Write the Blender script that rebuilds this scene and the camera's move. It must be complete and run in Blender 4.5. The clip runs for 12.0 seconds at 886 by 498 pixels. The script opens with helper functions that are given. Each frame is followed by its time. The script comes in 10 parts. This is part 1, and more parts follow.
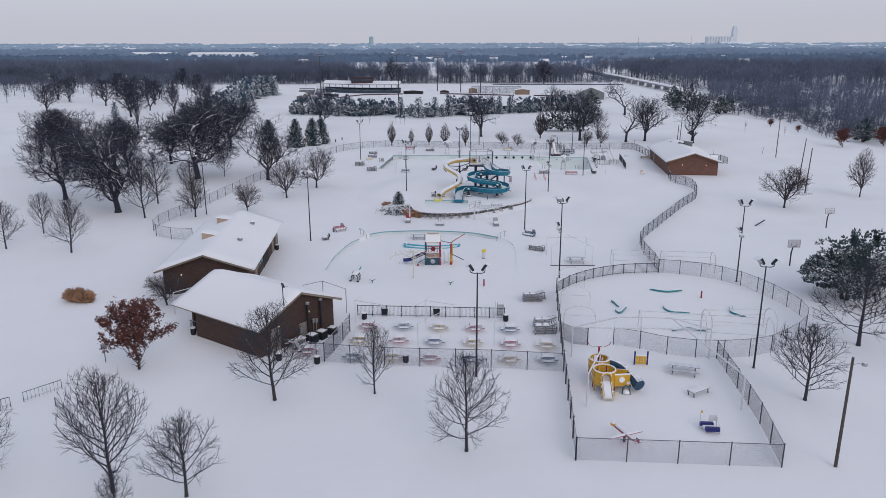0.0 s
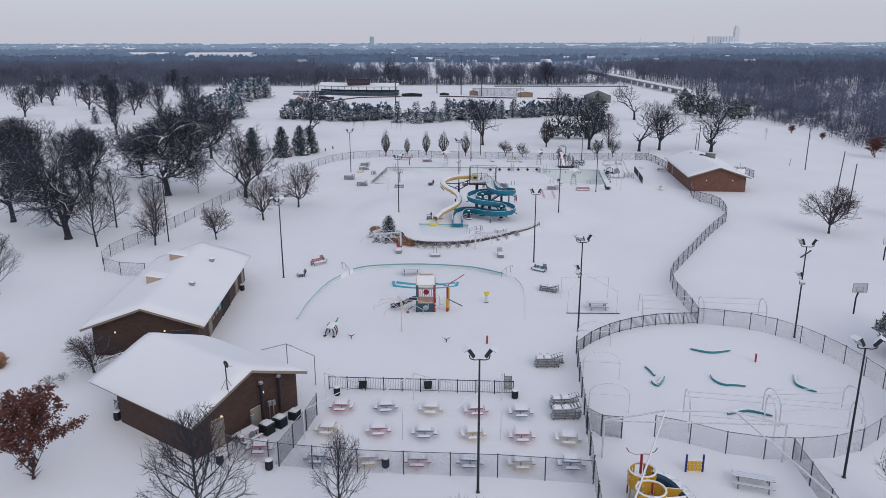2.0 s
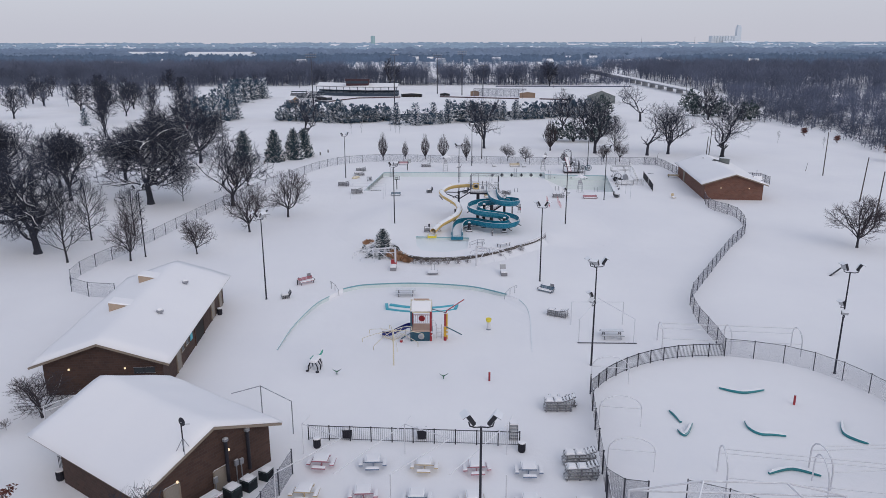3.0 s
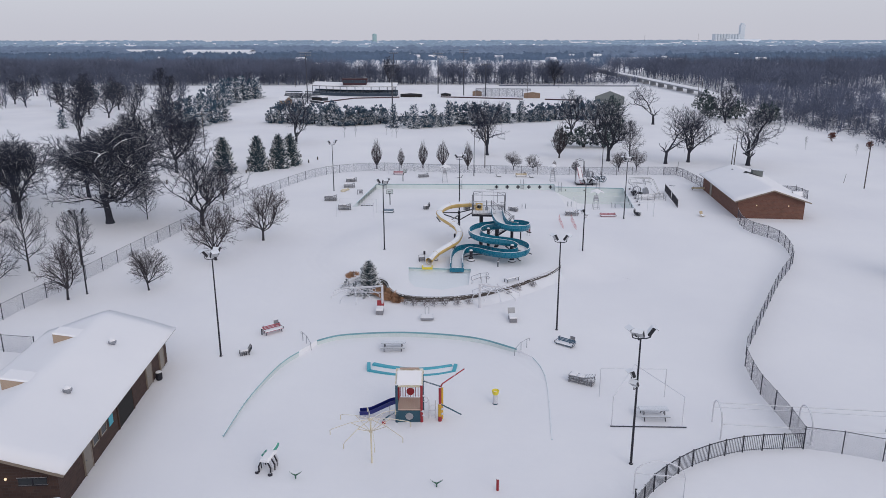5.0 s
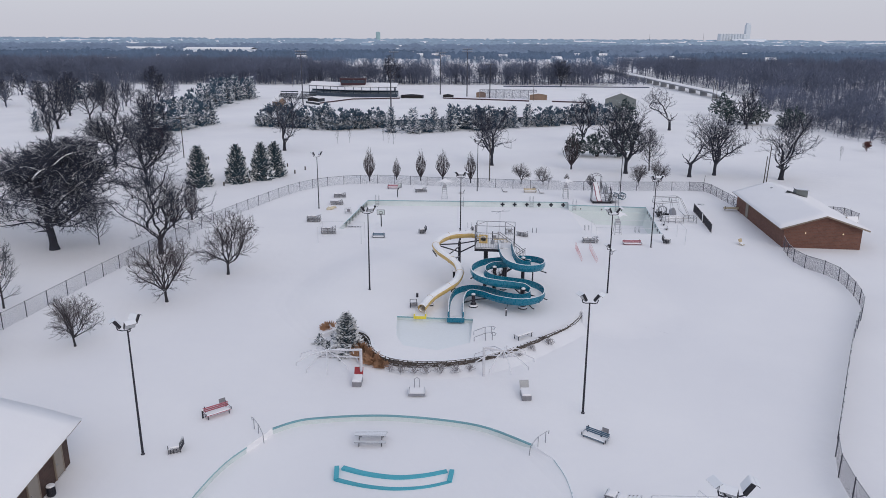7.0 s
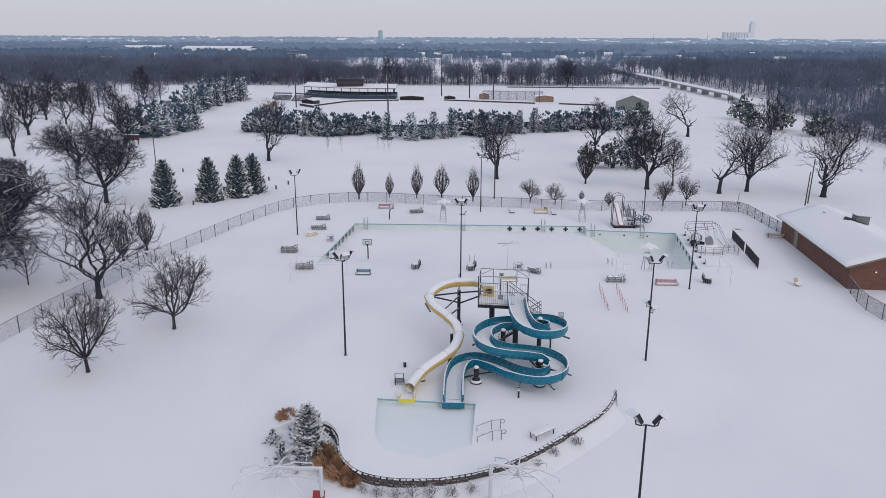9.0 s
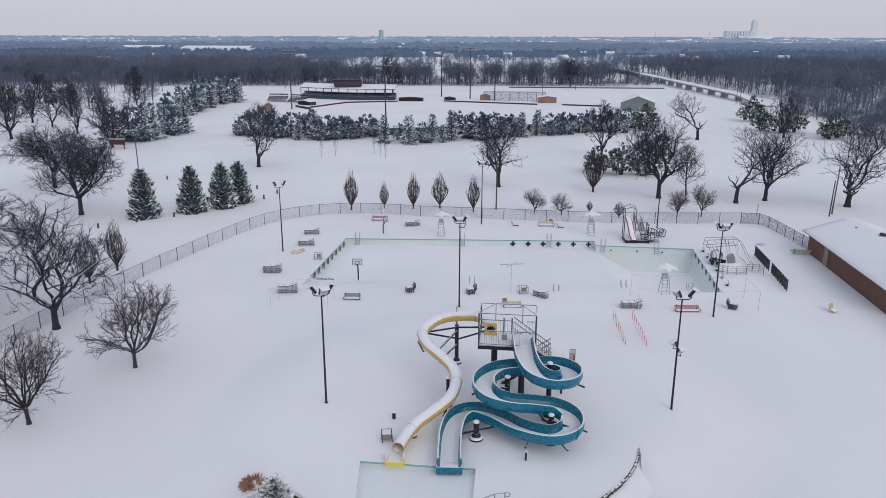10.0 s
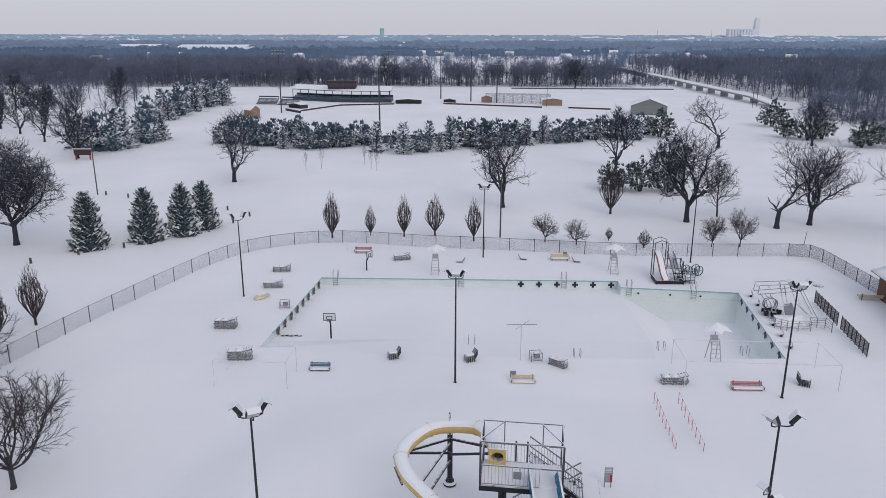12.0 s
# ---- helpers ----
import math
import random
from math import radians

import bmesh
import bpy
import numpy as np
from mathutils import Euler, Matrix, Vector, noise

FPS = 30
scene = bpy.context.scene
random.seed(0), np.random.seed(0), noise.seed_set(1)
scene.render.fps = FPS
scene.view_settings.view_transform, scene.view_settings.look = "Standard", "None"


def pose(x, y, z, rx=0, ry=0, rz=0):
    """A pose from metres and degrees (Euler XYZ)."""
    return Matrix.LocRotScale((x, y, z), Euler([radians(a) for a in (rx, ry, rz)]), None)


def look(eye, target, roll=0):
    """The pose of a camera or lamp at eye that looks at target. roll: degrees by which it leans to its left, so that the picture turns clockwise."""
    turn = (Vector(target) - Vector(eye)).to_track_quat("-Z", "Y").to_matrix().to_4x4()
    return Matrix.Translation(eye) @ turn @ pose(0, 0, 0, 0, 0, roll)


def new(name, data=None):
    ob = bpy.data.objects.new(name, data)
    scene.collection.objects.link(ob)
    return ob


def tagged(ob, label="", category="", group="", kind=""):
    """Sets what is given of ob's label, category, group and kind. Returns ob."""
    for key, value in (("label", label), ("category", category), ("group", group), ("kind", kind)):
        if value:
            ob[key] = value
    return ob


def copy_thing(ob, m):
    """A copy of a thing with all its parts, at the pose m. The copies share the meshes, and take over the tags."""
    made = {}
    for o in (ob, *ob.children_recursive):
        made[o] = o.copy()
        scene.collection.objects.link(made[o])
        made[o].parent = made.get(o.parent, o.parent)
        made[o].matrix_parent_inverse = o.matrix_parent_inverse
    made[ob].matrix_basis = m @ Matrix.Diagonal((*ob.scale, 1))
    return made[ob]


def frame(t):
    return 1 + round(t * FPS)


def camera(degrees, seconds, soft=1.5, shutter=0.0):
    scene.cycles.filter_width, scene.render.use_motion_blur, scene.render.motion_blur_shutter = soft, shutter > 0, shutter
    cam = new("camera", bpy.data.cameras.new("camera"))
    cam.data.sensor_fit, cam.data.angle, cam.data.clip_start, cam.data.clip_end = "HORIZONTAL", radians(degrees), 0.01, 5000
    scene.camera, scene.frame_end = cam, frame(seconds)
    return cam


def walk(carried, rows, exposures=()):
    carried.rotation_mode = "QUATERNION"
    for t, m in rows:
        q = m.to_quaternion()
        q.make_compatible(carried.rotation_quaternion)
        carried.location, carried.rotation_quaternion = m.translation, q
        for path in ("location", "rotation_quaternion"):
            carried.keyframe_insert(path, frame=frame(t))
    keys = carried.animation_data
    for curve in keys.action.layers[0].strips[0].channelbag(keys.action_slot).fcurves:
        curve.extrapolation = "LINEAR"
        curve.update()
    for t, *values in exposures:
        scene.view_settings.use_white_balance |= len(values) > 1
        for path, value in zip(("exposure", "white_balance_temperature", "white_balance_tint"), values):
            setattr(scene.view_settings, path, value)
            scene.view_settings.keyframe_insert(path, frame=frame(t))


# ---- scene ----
cam = camera(62.5, 12.0, soft=0.75)
PATH = [
    (0, (0.62, -1.464, 27.708), (0.601, 0.461, 27.165), -0.1),
    (1.5, (0.968, 10.747, 28.033), (0.948, 12.672, 27.49), -0.1),
    (2.5, (1.273, 18.983, 28.107), (1.25, 20.908, 27.563), -0.1),
    (5.5, (1.847, 43.588, 28.033), (1.816, 45.51, 27.482), 0),
    (6.5, (2.043, 52.095, 28.072), (2.009, 54.017, 27.519), 0.2),
    (9.5, (2.579, 78.73, 28.241), (2.534, 80.65, 27.683), 0.2),
    (10.5, (2.88, 87.572, 28.33), (2.832, 89.491, 27.77), 0.1),
    (12, (3.117, 101.091, 28.495), (3.067, 103.01, 27.932), 0.1),
]
walk(cam, [(t, look(eye, target, roll)) for t, eye, target, roll in PATH], [(0, -0.10, 6300, 10), (2.5, -0.06, 6340, 10), (5.5, -0.03, 6430, 10), (9.0, -0.02, 6430, 10), (12, -0.02, 6460, 10)])

# ---- overcast winter light ----
world = bpy.data.worlds.new("overcast_sky")
scene.world = world
world.use_nodes = True
wn, wl = world.node_tree.nodes, world.node_tree.links
wn.clear()
w_out = wn.new("ShaderNodeOutputWorld")
w_sky = wn.new("ShaderNodeTexSky")
w_sky.sky_type = "NISHITA"
w_sky.sun_disc = False
w_sky.sun_elevation, w_sky.sun_rotation = radians(38), radians(150)
w_sky.air_density, w_sky.dust_density, w_sky.ozone_density = 1.0, 4.0, 1.0
w_bg = wn.new("ShaderNodeBackground")
w_bg.inputs["Strength"].default_value = 0.04
w_cloud = wn.new("ShaderNodeBackground")
w_co = wn.new("ShaderNodeTexCoord")
w_map = wn.new("ShaderNodeMapping")
w_map.inputs["Scale"].default_value = (1.0, 1.0, 5.0)
w_noise = wn.new("ShaderNodeTexNoise")
w_noise.inputs["Scale"].default_value = 1.3
w_noise.inputs["Detail"].default_value = 3.0
w_sep = wn.new("ShaderNodeSeparateXYZ")
w_sum = wn.new("ShaderNodeMath")
w_sum.operation = "MULTIPLY_ADD"
w_sum.inputs[1].default_value = 0.06
w_ramp = wn.new("ShaderNodeValToRGB")
for k, c in ((0.03, (0.545, 0.542, 0.607, 1)), (0.16, (0.485, 0.506, 0.582, 1)), (0.6, (0.417, 0.440, 0.509, 1))):
    e = w_ramp.color_ramp.elements.new(k)
    e.color = c
w_ramp.color_ramp.elements.remove(w_ramp.color_ramp.elements[-1])
w_ramp.color_ramp.elements.remove(w_ramp.color_ramp.elements[0])
wl.new(w_co.outputs["Generated"], w_map.inputs["Vector"])
wl.new(w_map.outputs["Vector"], w_noise.inputs["Vector"])
wl.new(w_co.outputs["Generated"], w_sep.inputs[0])
wl.new(w_noise.outputs["Fac"], w_sum.inputs[0])
wl.new(w_sep.outputs["Z"], w_sum.inputs[2])
wl.new(w_sum.outputs[0], w_ramp.inputs["Fac"])
wl.new(w_ramp.outputs["Color"], w_cloud.inputs["Color"])
w_cloud.inputs["Strength"].default_value = 1.0
w_add = wn.new("ShaderNodeAddShader")
wl.new(w_sky.outputs["Color"], w_bg.inputs["Color"])
wl.new(w_bg.outputs["Background"], w_add.inputs[0])
wl.new(w_cloud.outputs["Background"], w_add.inputs[1])
wl.new(w_add.outputs["Shader"], w_out.inputs["Surface"])

sun = new("sun", bpy.data.lights.new("sun", "SUN"))
sun.data.energy, sun.data.angle, sun.data.color = 0.3, radians(30), (1.0, 0.97, 0.95)
sun.matrix_world = look((60, -60, 66), (0, 40, 0))

# ---- building tools ----
# The site plan is drawn in units that are metres eastward and NORTH metres northward.
NORTH = 1.144


def site(p):
    """A point of the plan, at its height, in metres."""
    return Vector((p[0], p[1] * NORTH - 0.088 * p[2], p[2] * 1.012))


class Geo:
    """Collects vertices and faces for one mesh."""
    def __init__(self):
        self.v, self.f = [], []

    def add(self, verts, faces):
        n = len(self.v)
        self.v.extend([tuple(p) for p in verts])
        self.f.extend([tuple(i + n for i in q) for q in faces])
        return self

    def box(self, c, s, rz=0.0, rx=0.0, ry=0.0):
        m = pose(c[0], c[1], c[2], rx, ry, rz)
        x, y, z = s[0] / 2, s[1] / 2, s[2] / 2
        vs = [m @ Vector(p) for p in ((-x, -y, -z), (x, -y, -z), (x, y, -z), (-x, y, -z), (-x, -y, z), (x, -y, z), (x, y, z), (-x, y, z))]
        return self.add(vs, [(0, 3, 2, 1), (4, 5, 6, 7), (0, 1, 5, 4), (1, 2, 6, 5), (2, 3, 7, 6), (3, 0, 4, 7)])

    def beam(self, a, b, w, h):
        """A rectangular bar from a to b."""
        a, b = Vector(a), Vector(b)
        t = (b - a).normalized()
        up = Vector((0, 0, 1)) if abs(t.z) < 0.95 else Vector((0, 1, 0))
        s = t.cross(up).normalized()
        u = s.cross(t)
        vs = [p + s * (w / 2 * i) + u * (h / 2 * j) for p in (a, b) for i, j in ((-1, -1), (1, -1), (1, 1), (-1, 1))]
        return self.add(vs, [(0, 3, 2, 1), (4, 5, 6, 7), (0, 1, 5, 4), (1, 2, 6, 5), (2, 3, 7, 6), (3, 0, 4, 7)])

    def cyl(self, a, b, r0, r1=None, n=8, caps=True):
        return self.tube([a, b], [r0, r0 if r1 is None else r1], n, caps)

    def tube(self, pts, r, n=6, caps=True):
        """A round bar through the points; r is one radius or one for each point."""
        pts = [Vector(p) for p in pts]
        rs = r if isinstance(r, (list, tuple)) else [r] * len(pts)
        base = len(self.v)
        last = None
        for i, p in enumerate(pts):
            t = (pts[min(i + 1, len(pts) - 1)] - pts[max(i - 1, 0)])
            t = t.normalized() if t.length > 1e-9 else Vector((0, 0, 1))
            s = last - t * last.dot(t) if last is not None else t.orthogonal()
            if s.length < 1e-6:
                s = t.orthogonal()
            s.normalize()
            last = s
            u = t.cross(s)
            for k in range(n):
                a = 2 * math.pi * k / n
                self.v.append(tuple(p + (s * math.cos(a) + u * math.sin(a)) * rs[i]))
        for i in range(len(pts) - 1):
            for k in range(n):
                k2 = (k + 1) % n
                self.f.append((base + i * n + k, base + i * n + k2, base + (i + 1) * n + k2, base + (i + 1) * n + k))
        if caps:
            self.f.append(tuple(base + k for k in reversed(range(n))))
            e = base + (len(pts) - 1) * n
            self.f.append(tuple(e + k for k in range(n)))
        return self

    def prism(self, poly, z0, z1):
        n = len(poly)
        vs = [(x, y, z0) for x, y in poly] + [(x, y, z1) for x, y in poly]
        fs = [tuple(reversed(range(n))), tuple(range(n, 2 * n))]
        fs += [(i, (i + 1) % n, n + (i + 1) % n, n + i) for i in range(n)]
        return self.add(vs, fs)

    def lathe(self, prof, c=(0, 0, 0), n=12):
        """Turns (radius, height) pairs round the z axis."""
        base = len(self.v)
        for r, z in prof:
            for k in range(n):
                a = 2 * math.pi * k / n
                self.v.append((c[0] + r * math.cos(a), c[1] + r * math.sin(a), c[2] + z))
        for i in range(len(prof) - 1):
            for k in range(n):
                k2 = (k + 1) % n
                self.f.append((base + i * n + k, base + i * n + k2, base + (i + 1) * n + k2, base + (i + 1) * n + k))
        self.f.append(tuple(base + k for k in reversed(range(n))))
        e = base + (len(prof) - 1) * n
        self.f.append(tuple(e + k for k in range(n)))
        return self

    def sweep(self, pts, section, close=True, caps=True):
        """Carries a cross-section (side, up) along points, kept upright."""
        pts = [Vector(p) for p in pts]
        m, base = len(section), len(self.v)
        for i, p in enumerate(pts):
            t = (pts[min(i + 1, len(pts) - 1)] - pts[max(i - 1, 0)]).normalized()
            s = t.cross(Vector((0, 0, 1)))
            s.normalize()
            u = s.cross(t)
            for a, b in section:
                self.v.append(tuple(p + s * a + u * b))
        span = m if close else m - 1
        for i in range(len(pts) - 1):
            for k in range(span):
                k2 = (k + 1) % m
                self.f.append((base + i * m + k, base + (i + 1) * m + k, base + (i + 1) * m + k2, base + i * m + k2))
        if close and caps:
            self.f.append(tuple(base + k for k in range(m)))
            e = base + (len(pts) - 1) * m
            self.f.append(tuple(e + k for k in reversed(range(m))))
        return self

    def blob(self, c, r, rng, squash=0.7, jitter=0.25):
        """A small uneven lump."""
        c = Vector(c)
        dirs = ((1, 0, 0), (0, 1, 0), (-1, 0, 0), (0, -1, 0), (0, 0, 1), (0, 0, -1))
        vs = [c + Vector((d[0] * r, d[1] * r, d[2] * r * squash)) * rng.uniform(1 - jitter, 1 + jitter) for d in dirs]
        return self.add(vs, [(0, 1, 4), (1, 2, 4), (2, 3, 4), (3, 0, 4), (1, 0, 5), (2, 1, 5), (3, 2, 5), (0, 3, 5)])

    def data(self, name):
        me = bpy.data.meshes.new(name)
        me.from_pydata(self.v, [], self.f)
        me.update()
        return me


def part(name, geo, material, parent=None, label="", smooth=False):
    """One mesh object, under a thing or a part."""
    me = geo.data(name) if isinstance(geo, Geo) else geo
    if material and not me.materials:
        me.materials.append(material)
    if smooth:
        me.polygons.foreach_set("use_smooth", [True] * len(me.polygons))
    ob = new(name, me)
    if parent is not None:
        ob.parent = parent
    if label:
        ob["label"] = label
    return ob


def thing(name, at=(0, 0, 0), rz=0.0, label="", category="", group="", kind=""):
    """The Empty at the base of a thing."""
    ob = new(name)
    ob.matrix_basis = pose(at[0], at[1] * NORTH, at[2], 0, 0, rz)
    return tagged(ob, label, category, group, kind)


def spline(pts, step=6, loop=False):
    """A smooth line through the points."""
    pts = [Vector(p) for p in pts]
    n, out = len(pts), []
    for i in range(n if loop else n - 1):
        if loop:
            a, b, c, d = (pts[(i + k) % n] for k in (-1, 0, 1, 2))
        else:
            a, b, c, d = pts[max(i - 1, 0)], pts[i], pts[i + 1], pts[min(i + 2, n - 1)]
        for k in range(step):
            t = k / step
            out.append(0.5 * (2 * b + (c - a) * t + (2 * a - 5 * b + 4 * c - d) * t * t + (3 * b - a - 3 * c + d) * t ** 3))
    if not loop:
        out.append(pts[-1])
    return out


def resample(pts, gap):
    """Points at about even gaps along a line."""
    pts = [Vector(p) for p in pts]
    run = [0.0]
    for a, b in zip(pts, pts[1:]):
        run.append(run[-1] + (b - a).length)
    n = max(1, round(run[-1] / gap))
    out, j = [], 0
    for i in range(n + 1):
        s = run[-1] * i / n
        while j < len(run) - 2 and run[j + 1] < s:
            j += 1
        f = (s - run[j]) / max(run[j + 1] - run[j], 1e-9)
        out.append(pts[j].lerp(pts[j + 1], min(max(f, 0), 1)))
    return out


# ---- materials ----
SNOW = (0.86, 0.87, 0.90)


def material(name, color, rough=0.7, metal=0.0, vary=0.2, scale=2.0, bump=0.15, snow=None, soft=0.25, patch=0.5, patch_scale=3.0):
    """A surface with fine grain and larger wear; snow: how level a face must be to carry snow."""
    m = bpy.data.materials.new(name)
    m.use_nodes = True
    n, l = m.node_tree.nodes, m.node_tree.links
    b = n["Principled BSDF"]
    b.inputs["Metallic"].default_value = metal
    co = n.new("ShaderNodeTexCoord")
    big, fine = n.new("ShaderNodeTexNoise"), n.new("ShaderNodeTexNoise")
    big.inputs["Scale"].default_value, fine.inputs["Scale"].default_value = scale * 0.3, scale * 7
    big.inputs["Detail"].default_value, fine.inputs["Detail"].default_value = 4, 5
    for t in (big, fine):
        l.new(co.outputs["Object"], t.inputs["Vector"])
    info = n.new("ShaderNodeObjectInfo")
    sum1 = n.new("ShaderNodeMath"); sum1.operation = "ADD"
    l.new(big.outputs["Fac"], sum1.inputs[0]); l.new(fine.outputs["Fac"], sum1.inputs[1])
    sum2 = n.new("ShaderNodeMath"); sum2.operation = "MULTIPLY_ADD"
    l.new(info.outputs["Random"], sum2.inputs[0]); sum2.inputs[1].default_value = 0.4
    l.new(sum1.outputs[0], sum2.inputs[2])
    ramp = n.new("ShaderNodeMapRange")
    ramp.inputs["From Min"].default_value, ramp.inputs["From Max"].default_value = 0.7, 1.7
    ramp.inputs["To Min"].default_value, ramp.inputs["To Max"].default_value = 1 - vary, 1 + vary
    l.new(sum2.outputs[0], ramp.inputs["Value"])
    mul = n.new("ShaderNodeVectorMath"); mul.operation = "SCALE"
    mul.inputs[0].default_value = color
    l.new(ramp.outputs["Result"], mul.inputs["Scale"])
    out = mul.outputs["Vector"]
    rr = n.new("ShaderNodeMapRange")
    rr.inputs["To Min"].default_value, rr.inputs["To Max"].default_value = max(rough - 0.1, 0.02), min(rough + 0.1, 1)
    l.new(fine.outputs["Fac"], rr.inputs["Value"])
    l.new(rr.outputs["Result"], b.inputs["Roughness"])
    if snow is not None:
        geo = n.new("ShaderNodeNewGeometry")
        sep = n.new("ShaderNodeSeparateXYZ")
        l.new(geo.outputs["Normal"], sep.inputs[0])
        pn = n.new("ShaderNodeTexNoise")
        pn.inputs["Scale"].default_value, pn.inputs["Detail"].default_value = patch_scale, 3
        l.new(co.outputs["Object"], pn.inputs["Vector"])
        ad = n.new("ShaderNodeMath"); ad.operation = "MULTIPLY_ADD"
        l.new(pn.outputs["Fac"], ad.inputs[0]); ad.inputs[1].default_value = patch
        l.new(sep.outputs["Z"], ad.inputs[2])
        mr = n.new("ShaderNodeMapRange")
        mr.interpolation_type = "SMOOTHSTEP"
        mr.inputs["From Min"].default_value = snow + patch * 0.5 - soft / 2
        mr.inputs["From Max"].default_value = snow + patch * 0.5 + soft / 2
        l.new(ad.outputs[0], mr.inputs["Value"])
        mix = n.new("ShaderNodeMix"); mix.data_type = "RGBA"
        l.new(mr.outputs["Result"], mix.inputs["Factor"])
        l.new(out, mix.inputs[6])
        mix.inputs[7].default_value = (*SNOW, 1)
        out = mix.outputs[2]
    l.new(out, b.inputs["Base Color"])
    if bump:
        bp = n.new("ShaderNodeBump")
        bp.inputs["Strength"].default_value, bp.inputs["Distance"].default_value = bump, 0.02
        l.new(fine.outputs["Fac"], bp.inputs["Height"])
        l.new(bp.outputs["Normal"], b.inputs["Normal"])
    return m


def snow_material(name, drift=0.35):
    """Fresh snow with soft wind drifts."""
    m = bpy.data.materials.new(name)
    m.use_nodes = True
    n, l = m.node_tree.nodes, m.node_tree.links
    b = n["Principled BSDF"]
    b.inputs["Roughness"].default_value = 0.85
    b.inputs["Specular IOR Level"].default_value = 0.25
    co = n.new("ShaderNodeTexCoord")
    big, mid, fine = (n.new("ShaderNodeTexNoise") for _ in range(3))
    for t, s, d in ((big, 0.06, 4), (mid, 0.6, 5), (fine, 9.0, 4)):
        t.inputs["Scale"].default_value, t.inputs["Detail"].default_value = s, d
        l.new(co.outputs["Object"], t.inputs["Vector"])
    ramp = n.new("ShaderNodeValToRGB")
    ramp.color_ramp.elements[0].position, ramp.color_ramp.elements[1].position = 0.3, 0.7
    ramp.color_ramp.elements[0].color = (0.832, 0.828, 0.858, 1)
    ramp.color_ramp.elements[1].color = (0.895, 0.888, 0.905, 1)
    l.new(big.outputs["Fac"], ramp.inputs["Fac"])
    l.new(ramp.outputs["Color"], b.inputs["Base Color"])
    add = n.new("ShaderNodeMath"); add.operation = "MULTIPLY_ADD"
    l.new(fine.outputs["Fac"], add.inputs[0]); add.inputs[1].default_value = 0.12
    l.new(mid.outputs["Fac"], add.inputs[2])
    bp = n.new("ShaderNodeBump")
    bp.inputs["Strength"].default_value, bp.inputs["Distance"].default_value = drift, 0.25
    l.new(add.outputs[0], bp.inputs["Height"])
    l.new(bp.outputs["Normal"], b.inputs["Normal"])
    return m


def brick_material(name, c1, c2, mortar):
    m = bpy.data.materials.new(name)
    m.use_nodes = True
    n, l = m.node_tree.nodes, m.node_tree.links
    b = n["Principled BSDF"]
    b.inputs["Roughness"].default_value = 0.85
    co = n.new("ShaderNodeTexCoord")
    sep, comb = n.new("ShaderNodeSeparateXYZ"), n.new("ShaderNodeCombineXYZ")
    l.new(co.outputs["Object"], sep.inputs[0])
    add = n.new("ShaderNodeMath"); add.operation = "ADD"
    l.new(sep.outputs["X"], add.inputs[0]); l.new(sep.outputs["Y"], add.inputs[1])
    l.new(add.outputs[0], comb.inputs["X"]); l.new(sep.outputs["Z"], comb.inputs["Y"])
    bk = n.new("ShaderNodeTexBrick")
    bk.inputs["Scale"].default_value = 1.0
    bk.inputs["Brick Width"].default_value, bk.inputs["Row Height"].default_value = 0.42, 0.21
    bk.inputs["Mortar Size"].default_value = 0.014
    bk.inputs["Color1"].default_value, bk.inputs["Color2"].default_value = (*c1, 1), (*c2, 1)
    bk.inputs["Mortar"].default_value = (*mortar, 1)
    l.new(comb.outputs[0], bk.inputs["Vector"])
    nz = n.new("ShaderNodeTexNoise")
    nz.inputs["Scale"].default_value, nz.inputs["Detail"].default_value = 0.7, 6
    l.new(co.outputs["Object"], nz.inputs["Vector"])
    mr = n.new("ShaderNodeMapRange")
    mr.inputs["To Min"].default_value, mr.inputs["To Max"].default_value = 0.75, 1.25
    l.new(nz.outputs["Fac"], mr.inputs["Value"])
    mul = n.new("ShaderNodeVectorMath"); mul.operation = "SCALE"
    l.new(bk.outputs["Color"], mul.inputs[0]); l.new(mr.outputs["Result"], mul.inputs["Scale"])
    l.new(mul.outputs["Vector"], b.inputs["Base Color"])
    bp = n.new("ShaderNodeBump")
    bp.inputs["Strength"].default_value, bp.inputs["Distance"].default_value = 0.5, 0.01
    bp.invert = True
    l.new(bk.outputs["Fac"], bp.inputs["Height"])
    l.new(bp.outputs["Normal"], b.inputs["Normal"])
    return m


